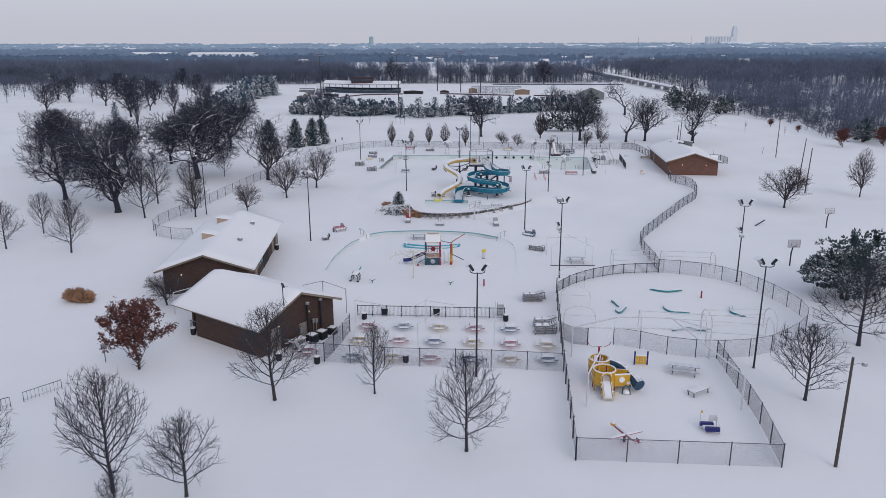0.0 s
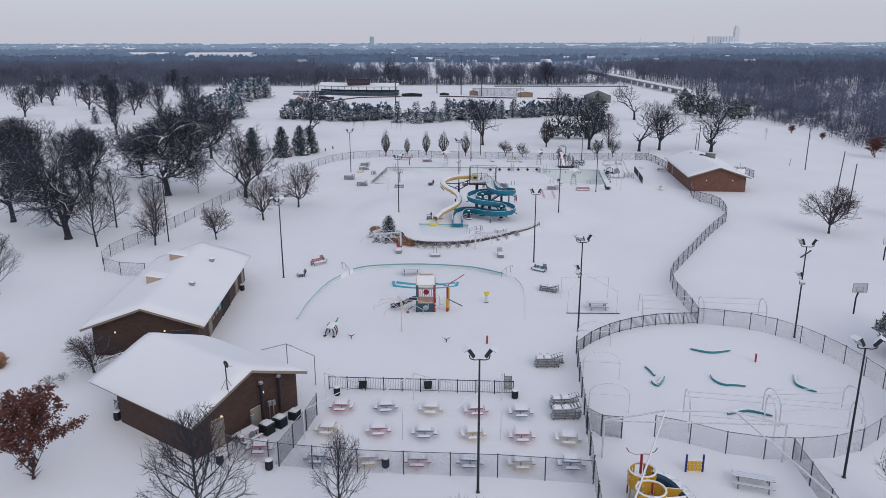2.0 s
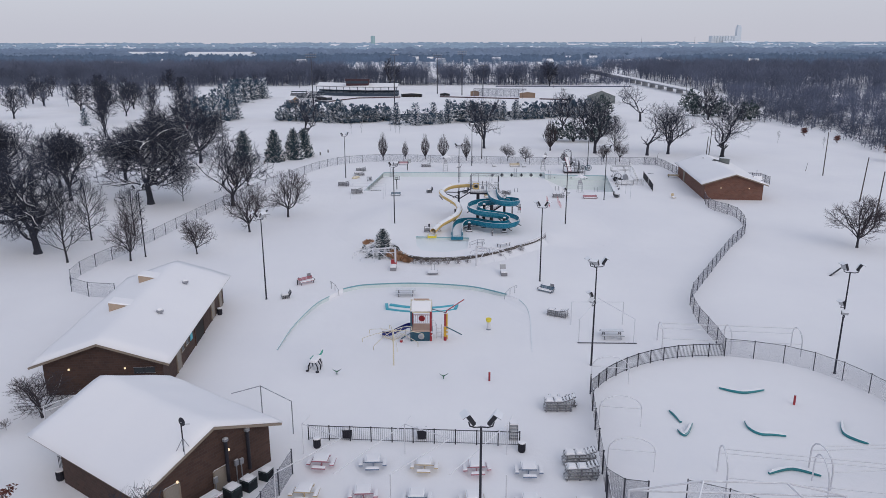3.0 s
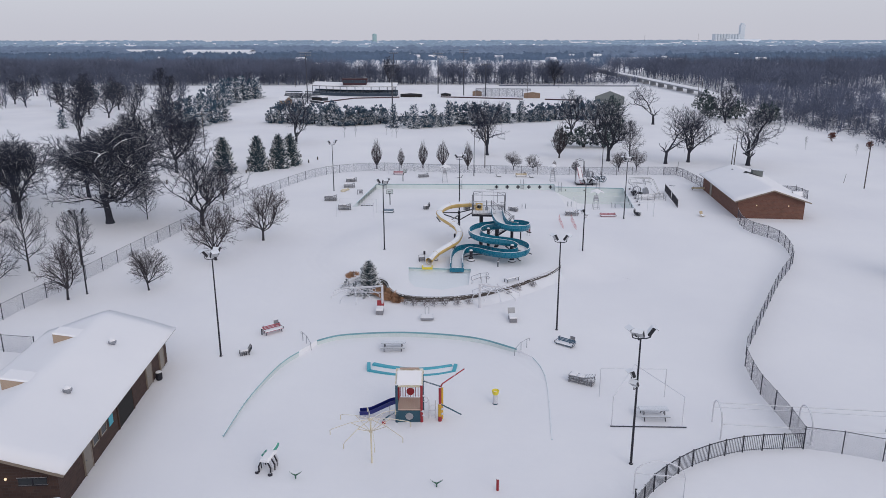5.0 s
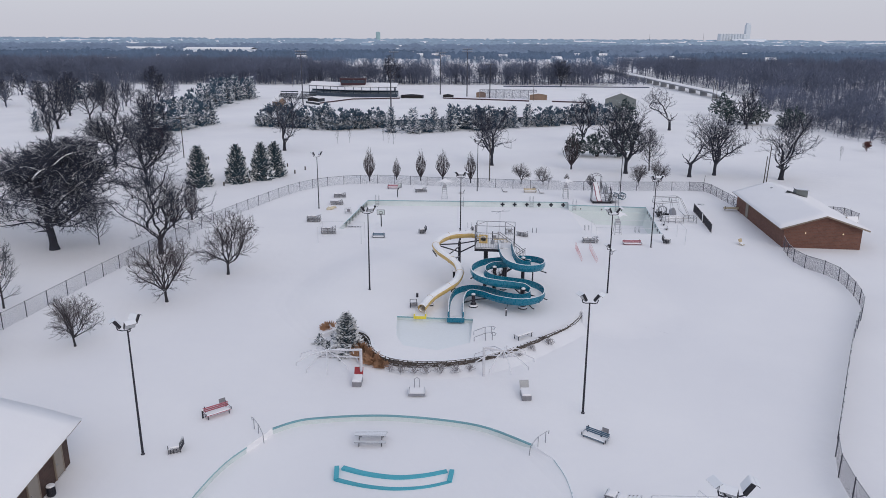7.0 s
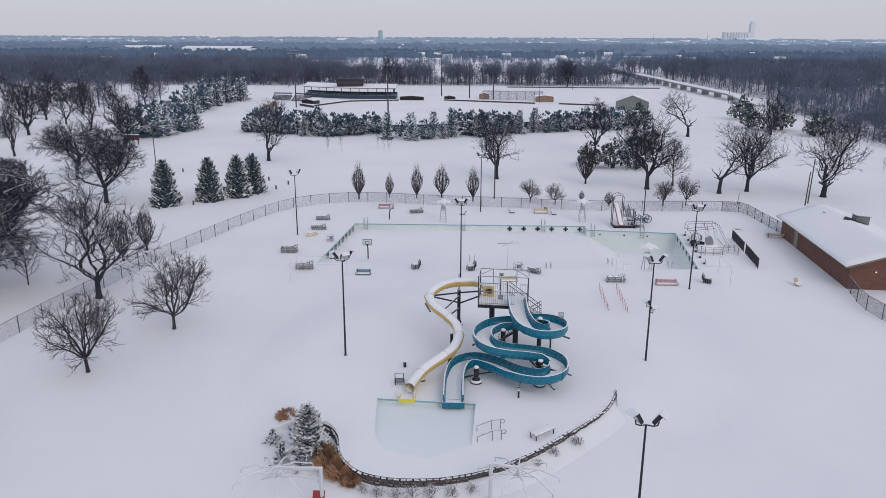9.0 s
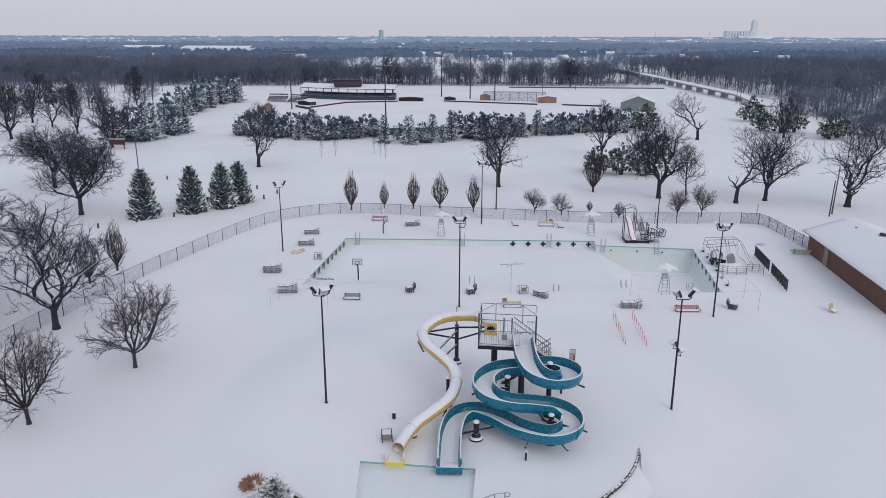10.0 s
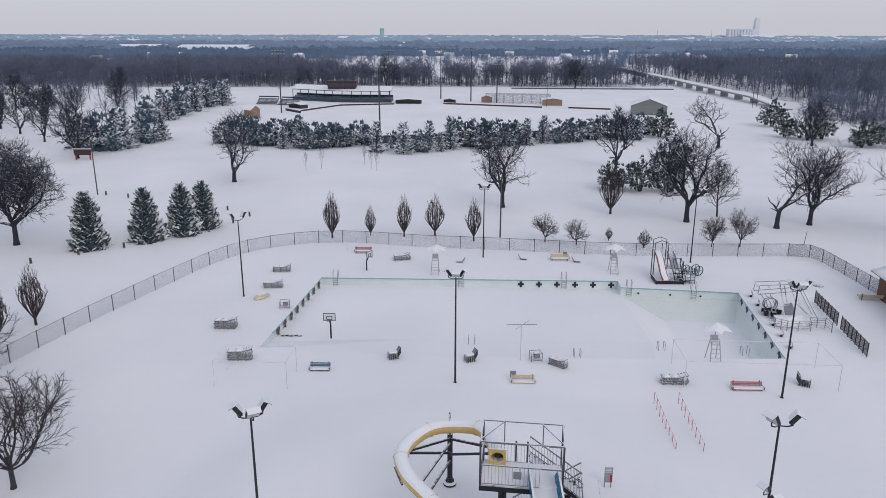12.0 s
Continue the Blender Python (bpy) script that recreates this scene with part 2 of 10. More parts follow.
def wire_material(name, color, cell=0.06, wire=0.16):
    """Chain-link fabric: diamond wires with open air between."""
    m = bpy.data.materials.new(name)
    m.use_nodes = True
    n, l = m.node_tree.nodes, m.node_tree.links
    b, o = n["Principled BSDF"], n["Material Output"]
    b.inputs["Base Color"].default_value = (*color, 1)
    b.inputs["Roughness"].default_value, b.inputs["Metallic"].default_value = 0.6, 0.2
    co = n.new("ShaderNodeTexCoord")
    sep = n.new("ShaderNodeSeparateXYZ")
    l.new(co.outputs["Object"], sep.inputs[0])
    run = n.new("ShaderNodeMath"); run.operation = "ADD"
    l.new(sep.outputs["X"], run.inputs[0]); l.new(sep.outputs["Y"], run.inputs[1])
    masks = []
    for op in ("ADD", "SUBTRACT"):
        d = n.new("ShaderNodeMath"); d.operation = op
        l.new(run.outputs[0], d.inputs[0]); l.new(sep.outputs["Z"], d.inputs[1])
        s = n.new("ShaderNodeMath"); s.operation = "MULTIPLY"; s.inputs[1].default_value = 1 / cell
        l.new(d.outputs[0], s.inputs[0])
        f = n.new("ShaderNodeMath"); f.operation = "FRACT"
        l.new(s.outputs[0], f.inputs[0])
        c = n.new("ShaderNodeMath"); c.operation = "LESS_THAN"; c.inputs[1].default_value = wire
        l.new(f.outputs[0], c.inputs[0])
        masks.append(c)
    mx = n.new("ShaderNodeMath"); mx.operation = "MAXIMUM"
    l.new(masks[0].outputs[0], mx.inputs[0]); l.new(masks[1].outputs[0], mx.inputs[1])
    tr = n.new("ShaderNodeBsdfTransparent")
    mix = n.new("ShaderNodeMixShader")
    l.new(mx.outputs[0], mix.inputs["Fac"])
    l.new(tr.outputs[0], mix.inputs[1]); l.new(b.outputs[0], mix.inputs[2])
    l.new(mix.outputs[0], o.inputs["Surface"])
    return m


def lamp_material(name, color, strength):
    m = bpy.data.materials.new(name)
    m.use_nodes = True
    b = m.node_tree.nodes["Principled BSDF"]
    b.inputs["Base Color"].default_value = (*color, 1)
    b.inputs["Emission Color"].default_value = (*color, 1)
    b.inputs["Emission Strength"].default_value = strength
    return m


M_SNOW = snow_material("snow")
M_ROOFSNOW = snow_material("roof_snow", 0.2)
M_BRICK = brick_material("brown_brick", (0.052, 0.028, 0.023), (0.075, 0.040, 0.031), (0.066, 0.048, 0.042))
M_BRICK2 = brick_material("red_brown_brick", (0.138, 0.060, 0.044), (0.176, 0.082, 0.058), (0.14, 0.098, 0.082))
M_FASCIA = material("tan_fascia", (0.24, 0.195, 0.155), 0.6, vary=0.15, snow=0.9)
M_VENT = material("tan_vent_siding", (0.42, 0.32, 0.24), 0.7, snow=0.85)
M_BLACK = material("black_painted_steel", (0.018, 0.018, 0.028), 0.5, 0.2, snow=0.93)
M_POLE = material("dark_steel_pole", (0.03, 0.03, 0.042), 0.55, 0.4, snow=0.95)
M_HEAD = material("snowy_floodlight_case", (0.025, 0.025, 0.033), 0.5, 0.3, snow=0.42, soft=0.1, patch=0.12)
M_GALV = material("galvanised_steel", (0.30, 0.31, 0.34), 0.5, 0.5, snow=0.85)
M_FPOST = material("fence_post_steel", (0.065, 0.068, 0.085), 0.55, 0.4, snow=0.9)
M_WHITE = material("white_painted_pipe", (0.62, 0.62, 0.66), 0.45, snow=0.8)
M_WIRE = wire_material("chain_link", (0.09, 0.10, 0.15), 0.06, 0.10)
M_WIREDARK = wire_material("dark_chain_link", (0.050, 0.052, 0.090), 0.06, 0.25)
M_BARK = material("grey_brown_bark", (0.036, 0.034, 0.042), 0.9, vary=0.35, scale=3, bump=0.5, snow=0.80, soft=0.3, patch=0.5)
# M_LIMB, M_TWIG and M_TWIGDARK lean blue to stand for haze.
M_LIMB = material("snowy_bark", (0.027, 0.028, 0.040), 0.9, vary=0.35, scale=3, bump=0.5, snow=0.60, soft=0.3, patch=0.6)
M_TWIG = material("twigs", (0.034, 0.036, 0.050), 0.95, vary=0.3, scale=1.0, bump=0)
M_SYCAMORE = material("pale_sycamore_bark", (0.42, 0.41, 0.42), 0.9, vary=0.3, scale=1.0, bump=0)
M_TWIGBROWN = material("brown_twigs", (0.056, 0.044, 0.050), 0.95, vary=0.3, scale=1.0, bump=0)
M_SCREEN = material("slate_screen", (0.042, 0.063, 0.092), 0.8, vary=0.3, scale=1.0, snow=0.9)
M_TWIGDARK = material("dark_twigs", (0.026, 0.031, 0.052), 0.95, vary=0.3, scale=1.0, bump=0, snow=0.92, soft=0.2, patch=0.5)
M_SPRUCE = material("snow_dusted_spruce", (0.028, 0.054, 0.070), 0.9, vary=0.4, scale=1.5, bump=0, snow=0.67, soft=0.3, patch=0.8, patch_scale=2.5)
M_JUNIPER = material("snow_dusted_juniper", (0.050, 0.090, 0.132), 0.9, vary=0.4, scale=1.5, bump=0, snow=0.70, soft=0.35, patch=0.8, patch_scale=1.6)
M_BLUESPRUCE = material("snow_dusted_blue_conifer", (0.072, 0.140, 0.175), 0.9, vary=0.35, scale=1.5, bump=0, snow=1.0, soft=0.35, patch=0.8, patch_scale=1.6)
M_PINE = material("dark_pine", (0.038, 0.064, 0.066), 0.9, vary=0.4, scale=1.5, bump=0, snow=0.74, soft=0.4, patch=0.9, patch_scale=3.2)
M_RUST = material("rust_leaves", (0.135, 0.043, 0.034), 0.85, vary=0.5, scale=3, bump=0, snow=0.97)
M_GRASS = material("dry_ornamental_grass", (0.419, 0.250, 0.155), 0.9, vary=0.4, scale=2, bump=0, snow=0.9)
# Woods turn paler and bluer with distance: haze put into their base colours.
M_FARWOOD = material("near_hazed_woods", (0.108, 0.124, 0.178), 1.0, vary=0.6, scale=0.13, bump=0)
# Brown floor tone, added to darken the snow seen between the trees.
M_WOODFLOOR = material("dark_woods_floor", (0.10, 0.082, 0.085), 1.0, vary=0.3, scale=0.6, bump=0.3, snow=0.95, soft=0.5, patch=1.0, patch_scale=0.35)
M_MIDWOOD = material("mid_hazed_woods", (0.122, 0.178, 0.268), 1.0, vary=0.35, scale=0.02, bump=0)
M_TOWNWOOD = material("far_hazed_woods", (0.189, 0.250, 0.351), 1.0, vary=0.3, scale=0.02, bump=0)
M_HORIZON = material("farthest_hazed_woods", (0.317, 0.420, 0.540), 1.0, vary=0.25, scale=0.01, bump=0)
M_TEAL = material("teal_fibreglass", (0.006, 0.150, 0.235), 0.28, vary=0.06, scale=0.6, bump=0.02, snow=0.62, soft=0.12, patch=0.08)
M_YTUBE = material("cream_yellow_fibreglass", (0.60, 0.42, 0.15), 0.35, vary=0.12, scale=1, bump=0.02, snow=0.36, soft=0.4, patch=0.4, patch_scale=1.2)
M_YELLOW = material("yellow_plastic", (0.62, 0.36, 0.03), 0.4, vary=0.12, bump=0.03, snow=0.75, soft=0.2, patch=0.4)
M_LIME = material("bright_yellow_plastic", (0.72, 0.60, 0.05), 0.4, vary=0.1, snow=0.8)
M_TAN = material("tan_plastic", (0.50, 0.36, 0.29), 0.5, vary=0.12)
M_RED = material("red_paint", (0.30, 0.02, 0.03), 0.4, vary=0.15, snow=0.75, patch=0.4)
M_BLUE = material("navy_blue_plastic", (0.010, 0.016, 0.14), 0.35, vary=0.15)
M_SLATE = material("slate_blue_plastic", (0.02, 0.075, 0.115), 0.4, vary=0.15, snow=0.8, patch=0.3)
M_AQUA = material("aqua_pool_paint", (0.07, 0.40, 0.50), 0.5, vary=0.12)
M_TILE = material("pale_aqua_tile", (0.24, 0.42, 0.46), 0.4, vary=0.25, scale=1.5, snow=0.86)
M_BARETILE = material("swept_aqua_tile", (0.17, 0.37, 0.42), 0.4, vary=0.25, scale=1.5)
M_POOLWALL = material("pale_pool_wall", (0.66, 0.72, 0.72), 0.5, vary=0.12, scale=1.2, snow=0.9)
M_HOPPER = material("frosted_pool_floor", (0.70, 0.75, 0.73), 0.6, vary=0.1, scale=0.8, snow=0.985, soft=0.1, patch=0.1)
M_PLUNGE = material("thin_snow_on_pool_floor", (0.80, 0.83, 0.85), 0.6, vary=0.05, scale=0.5, bump=0.05)
M_RACK = material("snowy_steel_tube", (0.24, 0.245, 0.26), 0.5, 0.3, snow=0.5, patch=0.5)
M_STONE = material("dark_fieldstone", (0.085, 0.072, 0.066), 0.9, vary=0.5, scale=2, bump=0.5, snow=0.8, patch=0.6)
M_WOOD = material("weathered_wood_pole", (0.085, 0.072, 0.066), 0.9, vary=0.3, scale=4, snow=0.95)
M_ALU = material("aluminium_bench", (0.34, 0.35, 0.37), 0.45, 0.4, snow=0.72, patch=0.4)
M_STRAP = material("grey_vinyl_strap", (0.22, 0.22, 0.24), 0.6, vary=0.2, snow=0.8, patch=0.9, patch_scale=5)
M_PINK = material("faded_red_bench", (0.36, 0.10, 0.13), 0.6, vary=0.2, snow=0.72, patch=0.6)
M_PBLUE = material("faded_blue_bench", (0.06, 0.13, 0.20), 0.6, vary=0.2, snow=0.72, patch=0.6)
M_PYEL = material("faded_tan_bench", (0.54, 0.44, 0.28), 0.6, vary=0.2, snow=0.75, patch=0.6)
M_TRED = material("faded_red_table", (0.36, 0.15, 0.19), 0.6, vary=0.2, snow=0.6, patch=0.5)
M_TBLUE = material("faded_blue_table", (0.15, 0.20, 0.29), 0.6, vary=0.2, snow=0.6, patch=0.5)
M_TYEL = material("faded_yellow_table", (0.50, 0.40, 0.26), 0.6, vary=0.2, snow=0.6, patch=0.5)
M_MAROON = material("maroon_siding", (0.050, 0.018, 0.026), 0.6, vary=0.15)
M_STADIUM = material("dark_slate_stand", (0.032, 0.040, 0.055), 0.7, vary=0.2)
M_SEATS = material("blue_grey_bleacher_seats", (0.10, 0.14, 0.19), 0.6, vary=0.3, snow=0.97, patch=0.8)
M_TANWALL = material("tan_siding", (0.26, 0.18, 0.13), 0.8, vary=0.15, snow=0.9)
M_SHED = material("grey_green_metal_shed", (0.17, 0.19, 0.19), 0.6, vary=0.1, snow=0.9)
# M_PALE, M_FARCONC and M_TANK are paled towards the sky for haze.
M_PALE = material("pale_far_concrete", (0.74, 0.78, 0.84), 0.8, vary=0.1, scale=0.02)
M_BRIDGE = material("stained_bridge_concrete", (0.30, 0.31, 0.33), 0.9, vary=0.25, scale=0.4)
M_FARCONC = material("hazed_far_concrete", (0.60, 0.65, 0.70), 0.8, vary=0.06, scale=0.02)
M_TANK = material("green_water_tank", (0.30, 0.44, 0.46), 0.6, vary=0.1)
M_LAMP = lamp_material("warm_wall_lamp", (1.0, 0.78, 0.5), 0.75)
M_GLASS = material("dark_window", (0.03, 0.035, 0.04), 0.15, vary=0.1, bump=0)
M_DOOR = material("pale_door", (0.26, 0.23, 0.20), 0.6)
# Near-black that stands for the shade inside openings.
M_DARK = material("opening_shade", (0.02, 0.018, 0.018), 0.9)
M_GREEN = material("seafoam_green_plastic", (0.05, 0.30, 0.23), 0.4, vary=0.2, snow=0.55, patch=0.4)
M_LENS = material("floodlight_glass", (0.45, 0.46, 0.48), 0.2, vary=0.1, bump=0)

# ---- ground and pools ----
def filled(loops, height=lambda x, y: 0.0):
    """A sheet between closed lines, the first one outermost."""
    bm = bmesh.new()
    edges = []
    for loop in loops:
        vs = [bm.verts.new((p[0], p[1], 0)) for p in loop]
        edges += [bm.edges.new((vs[i], vs[(i + 1) % len(vs)])) for i in range(len(vs))]
    bmesh.ops.triangle_fill(bm, use_beauty=True, use_dissolve=False, edges=edges, normal=(0, 0, 1))
    for v in bm.verts:
        v.co.z = height(v.co.x, v.co.y)
    bm.normal_update()
    for f in bm.faces:
        if f.normal.z < 0:
            f.normal_flip()
    me = bpy.data.meshes.new("sheet")
    bm.to_mesh(me)
    bm.free()
    return me


def band(geo, top, z0, z1):
    """An upright strip along a line; z1 may be a rule of x and y."""
    low = [(p[0], p[1], z1(p[0], p[1]) if callable(z1) else z1) for p in top]
    high = [(p[0], p[1], z0) for p in top]
    n = len(top)
    geo.add(high + low, [(i, n + i, n + i + 1, i + 1) for i in range(n - 1)])
    return geo


MOUND = 0.8
wall_line = [tuple(p)[:2] for p in spline([(-8.6, 107.8, 0), (-7.0, 106.9, 0), (-6.0, 105.4, 0), (-5.4, 103.3, 0), (-4.2, 101.8, 0), (-2.6, 101.1, 0),
                                          (-0.6, 100.9, 0), (2.0, 101.15, 0), (5.0, 102.2, 0), (8.0, 104.2, 0), (11.4, 107.2, 0), (13.9, 109.8, 0), (15.5, 112.8, 0)], 4)]
inner_arc = [tuple(p)[:2] for p in spline([(15.5, 112.8, 0), (18.8, 118, 0), (16, 126, 0), (5, 130, 0), (-6, 127, 0), (-11, 118, 0), (-8.6, 107.8, 0)], 6)]
outer_arc = [tuple(p)[:2] for p in spline([(23.5, 108.6, 0), (27.5, 116, 0), (24, 131, 0), (6, 138, 0), (-12, 134, 0), (-18, 117, 0), (-12.5, 106.5, 0)], 6)]
rim_west = [tuple(p)[:2] for p in spline([(-15.25, 76.2, 0), (-15.05, 80.9, 0), (-14.37, 85.2, 0), (-13.65, 87.8, 0), (-12.75, 89.5, 0)], 4)]
rim_north = [tuple(p)[:2] for p in spline([(-11.5, 91.8, 0), (-10.2, 92.7, 0), (-8.8, 93.2, 0), (-5.5, 93.65, 0), (-2.3, 93.7, 0), (1.8, 93.15, 0), (4.7, 92.25, 0), (7.75, 90.25, 0)], 4)]
rim_east = [tuple(p)[:2] for p in spline([(9.1, 88.6, 0), (9.65, 86.6, 0), (9.75, 84.0, 0), (9.4, 80.0, 0), (9.0, 76.0, 0)], 4)]
kids_rim = rim_west + rim_north + rim_east
kids_loop = kids_rim + [(6.0, 71.5), (-3.0, 70.0), (-12.5, 71.5)]
pool_loop = [(-16.0, 143.6), (0.0, 142.6), (21.0, 142.4), (33.1, 142.9), (35.2, 158.6), (22.0, 159.9), (22.05, 161.9), (4.0, 162.0), (-14.0, 162.1)]
mound_loop = wall_line + outer_arc


def plain_rise(y):
    """The far plain climbs gently towards the horizon."""
    f = min(max((y - 2300) / 2000, 0.0), 1.0)
    return 20.0 * f * f * (3 - 2 * f)


sheet = filled([[(-6500, -300), (6500, -300), (6500, 2300), (-6500, 2300)], mound_loop, kids_loop, pool_loop])
bm = bmesh.new()
bm.from_mesh(sheet)
far_rows = [[bm.verts.new((x, y, plain_rise(y))) for x in (-6500, -2000, 2000, 6500)] for y in range(2300, 5101, 200)]
for a, b in zip(far_rows, far_rows[1:]):
    for i in range(3):
        bm.faces.new((a[i], a[i + 1], b[i + 1], b[i]))
bm.to_mesh(sheet)
bm.free()
ground = part("ground", sheet, M_SNOW)
ground.scale.y = NORTH
tagged(ground, "wide level ground under fresh undisturbed snow", "ground", kind="structure")

# the raised deck round the slides
plunge_loop = [(-3.9, 110.4), (-3.55, 106.0), (-2.7, 103.9), (0.5, 103.0), (3.5, 104.6), (3.9, 109.8)]
deck = part("ground_mound", filled([wall_line[:-1] + inner_arc[:-1], plunge_loop], lambda x, y: MOUND), M_SNOW)
deck.scale.y = NORTH
tagged(deck, "raised snow-covered deck round the water slides", "ground", kind="structure")
slope = Geo()
n_arc = len(inner_arc)
steps = 6
rows_up = []
for k in range(steps + 1):
    f = k / steps
    lift = MOUND * (3 * f * f - 2 * f ** 3)
    rows_up.append([(o[0] + (i[0] - o[0]) * f, o[1] + (i[1] - o[1]) * f, lift) for o, i in zip(outer_arc, inner_arc)])
for a, b in zip(rows_up, rows_up[1:]):
    slope.add(a + b, [(i, i + 1, n_arc + i + 1, n_arc + i) for i in range(n_arc - 1)])
for end, w in ((n_arc - 1, wall_line[0]),):
    col = [r[end] for r in rows_up]
    slope.add(col + [(w[0], w[1], 0.0)], [(i, i + 1, len(col)) for i in range(len(col) - 1)])
wx, wy = wall_line[-1]
a0, a1 = math.atan2(108.6 - wy, 23.5 - wx), math.radians(-100)
rows_end = []
for k in range(13):
    f = k / 12
    lift = MOUND * (3 * f * f - 2 * f ** 3) + (0.004 if k else -0.03)
    rows_end.append([(wx + (1 - f) * (9.05 - 0.55 * j) * math.cos(a0 + (a1 - a0) * j / 10), wy + (1 - f) * (9.05 - 0.55 * j) * math.sin(a0 + (a1 - a0) * j / 10), lift) for j in range(11)])
for a, b in zip(rows_end, rows_end[1:]):
    slope.add(a + b, [(j, n, 11 + n, 11 + j) for j, n in zip(range(1, 11), range(0, 10))])
part("bank", slope, M_SNOW, deck, "gentle snow bank", smooth=True)

# plunge pool under the slide mouths
plunge = thing("plunge_pool", (0, 0, 0), 0, "shallow drained plunge pool with pale aqua walls", "pool", kind="structure")
plunge.scale.y = NORTH
part("floor", filled([plunge_loop], lambda x, y: MOUND - 0.03 - 0.38 * min(max((y - 103.5) / 6, 0), 1)), M_PLUNGE, plunge, "thin grey snow over the pool floor")
loop = plunge_loop + plunge_loop[:1]
part("wall", band(Geo(), loop, MOUND + 0.0, MOUND - 0.55), M_POOLWALL, plunge)
part("tile_band", Geo().sweep([(-3.9, 110.42, MOUND - 0.02), (3.9, 109.82, MOUND - 0.02)], [(-0.1, -0.1), (0.1, -0.1), (0.1, 0.04), (-0.1, 0.04)]), M_TILE, plunge, "pale aqua tiled edge")
part("tile_band", Geo().sweep([(-3.9, 110.4, MOUND - 0.02), (-3.55, 106.0, MOUND - 0.03), (-2.9, 104.2, MOUND - 0.05)], [(-0.05, -0.06), (0.05, -0.06), (0.05, 0.02), (-0.05, 0.02)]), M_TILE, plunge, "pale aqua tiled edge")


# ---- children's pool ----
def kids_floor(x, y):
    return -0.5 * min(max((y - 71.5) / 14, 0), 1) * min(max((y - 76 - 2.2 * max(x - 3, 0)) / 6, 0.06 if x > 6 else 1.0), 1)


kids = thing("childrens_pool", (0, 0, 0), 0, "drained shallow pool filled with snow, aqua tiled rim", "pool", kind="structure")
kids.scale.y = NORTH
part("floor", filled([kids_loop], kids_floor), M_SNOW, kids, "snow on the sloping pool floor")
for run in (rim_west, rim_north, rim_east):
    part("wall", band(Geo(), run, 0.0, lambda x, y: kids_floor(x, y) - 0.02), M_POOLWALL, kids)
    part("tile_band", Geo().sweep([(p[0], p[1], 0.0) for p in run], [(-0.05, -0.1), (0.06, -0.1), (0.06, 0.02), (-0.05, 0.02)]), M_BARETILE if run is rim_north else M_TILE, kids, "aqua tiled rim")
for a, b in ((rim_west[-1], rim_north[0]), (rim_north[-1], rim_east[0])):
    part("step_bank", band(Geo(), [a, b], 0.0, lambda x, y: kids_floor(x, y) - 0.02), M_SNOW, kids, "snow heaped over the entry steps")


# ---- main pool ----
pool = thing("swimming_pool", (0, 0, 0), 0, "large drained swimming pool with snow on its floor", "pool", kind="structure")
pool.scale.y = NORTH
beach = Geo()
g1 = [(-16.0, 143.6, 0.0), (0.0, 142.6, 0.0), (21.0, 142.4, 0.0), (-15.8, 147.0, -1.0), (0, 147.0, -0.45), (22.0, 147.0, -0.6), (-14.0, 162.1, -0.95), (4.0, 162.0, -1.0), (22.05, 161.9, -1.1)]
beach.add(g1, [(0, 1, 4, 3), (1, 2, 5, 4), (3, 4, 7, 6), (4, 5, 8, 7)])
part("shallow_floor", beach, M_SNOW, pool, "snow on the gently sloping floor")
d = [(22.0, 147.0, -0.6), (21.0, 142.4, 0.0), (33.1, 142.9, -0.9), (35.2, 158.6, -1.0), (22.0, 159.9, -1.05), (25.8, 147.5, -2.6), (33.2, 146.5, -2.6), (34.0, 156.0, -2.6), (26.2, 156.6, -2.6)]
part("deep_floor", Geo().add(d, [(5, 6, 7, 8), (0, 5, 8, 4), (0, 1, 2, 6, 5)]), M_SNOW, pool, "snow on the deep floor")
part("hopper_slope", Geo().add(d, [(8, 7, 3, 4)]), M_HOPPER, pool, "pale green sloping end of the deep basin")
part("hopper_slope", Geo().add(d, [(6, 2, 3, 7)]), M_HOPPER, pool, "pale green sloping side of the deep basin")
part("pool_wall", band(Geo(), [(-14.0, 162.1), (4, 162.0), (22.05, 161.9)], 0.0, -1.15), M_POOLWALL, pool)
part("pool_wall", band(Geo(), [(22.05, 161.9), (22.0, 159.9)], 0.0, -1.15), M_POOLWALL, pool)
part("pool_wall", band(Geo(), [(22.0, 159.9), (35.2, 158.6)], 0.0, -1.1), M_POOLWALL, pool)
part("pool_wall", band(Geo(), [(35.2, 158.6), (33.1, 142.9)], 0.0, -1.1), M_POOLWALL, pool)
part("pool_wall", band(Geo(), [(-16.0, 143.6), (-15.8, 147.0), (-14.0, 162.1)], 0.0, lambda x, y: -0.05 - 1.0 * min(max((y - 143.6) / 3.4, 0), 1) - 0.05 * min(max((y - 147) / 15, 0), 1)), M_POOLWALL, pool)
for line in ([(-15.7, 147.0), (-14.0, 162.1)], [(-14.0, 162.1), (22.05, 161.9)], [(22.0, 159.9), (35.2, 158.6)], [(35.2, 158.6), (33.1, 142.9)]):
    part("tile_band", Geo().sweep([(p[0], p[1], 0.0) for p in line], [(-0.12, -0.09), (0.12, -0.09), (0.12, 0.03), (-0.12, 0.03)]), M_TILE, pool, "pale aqua tiled rim")


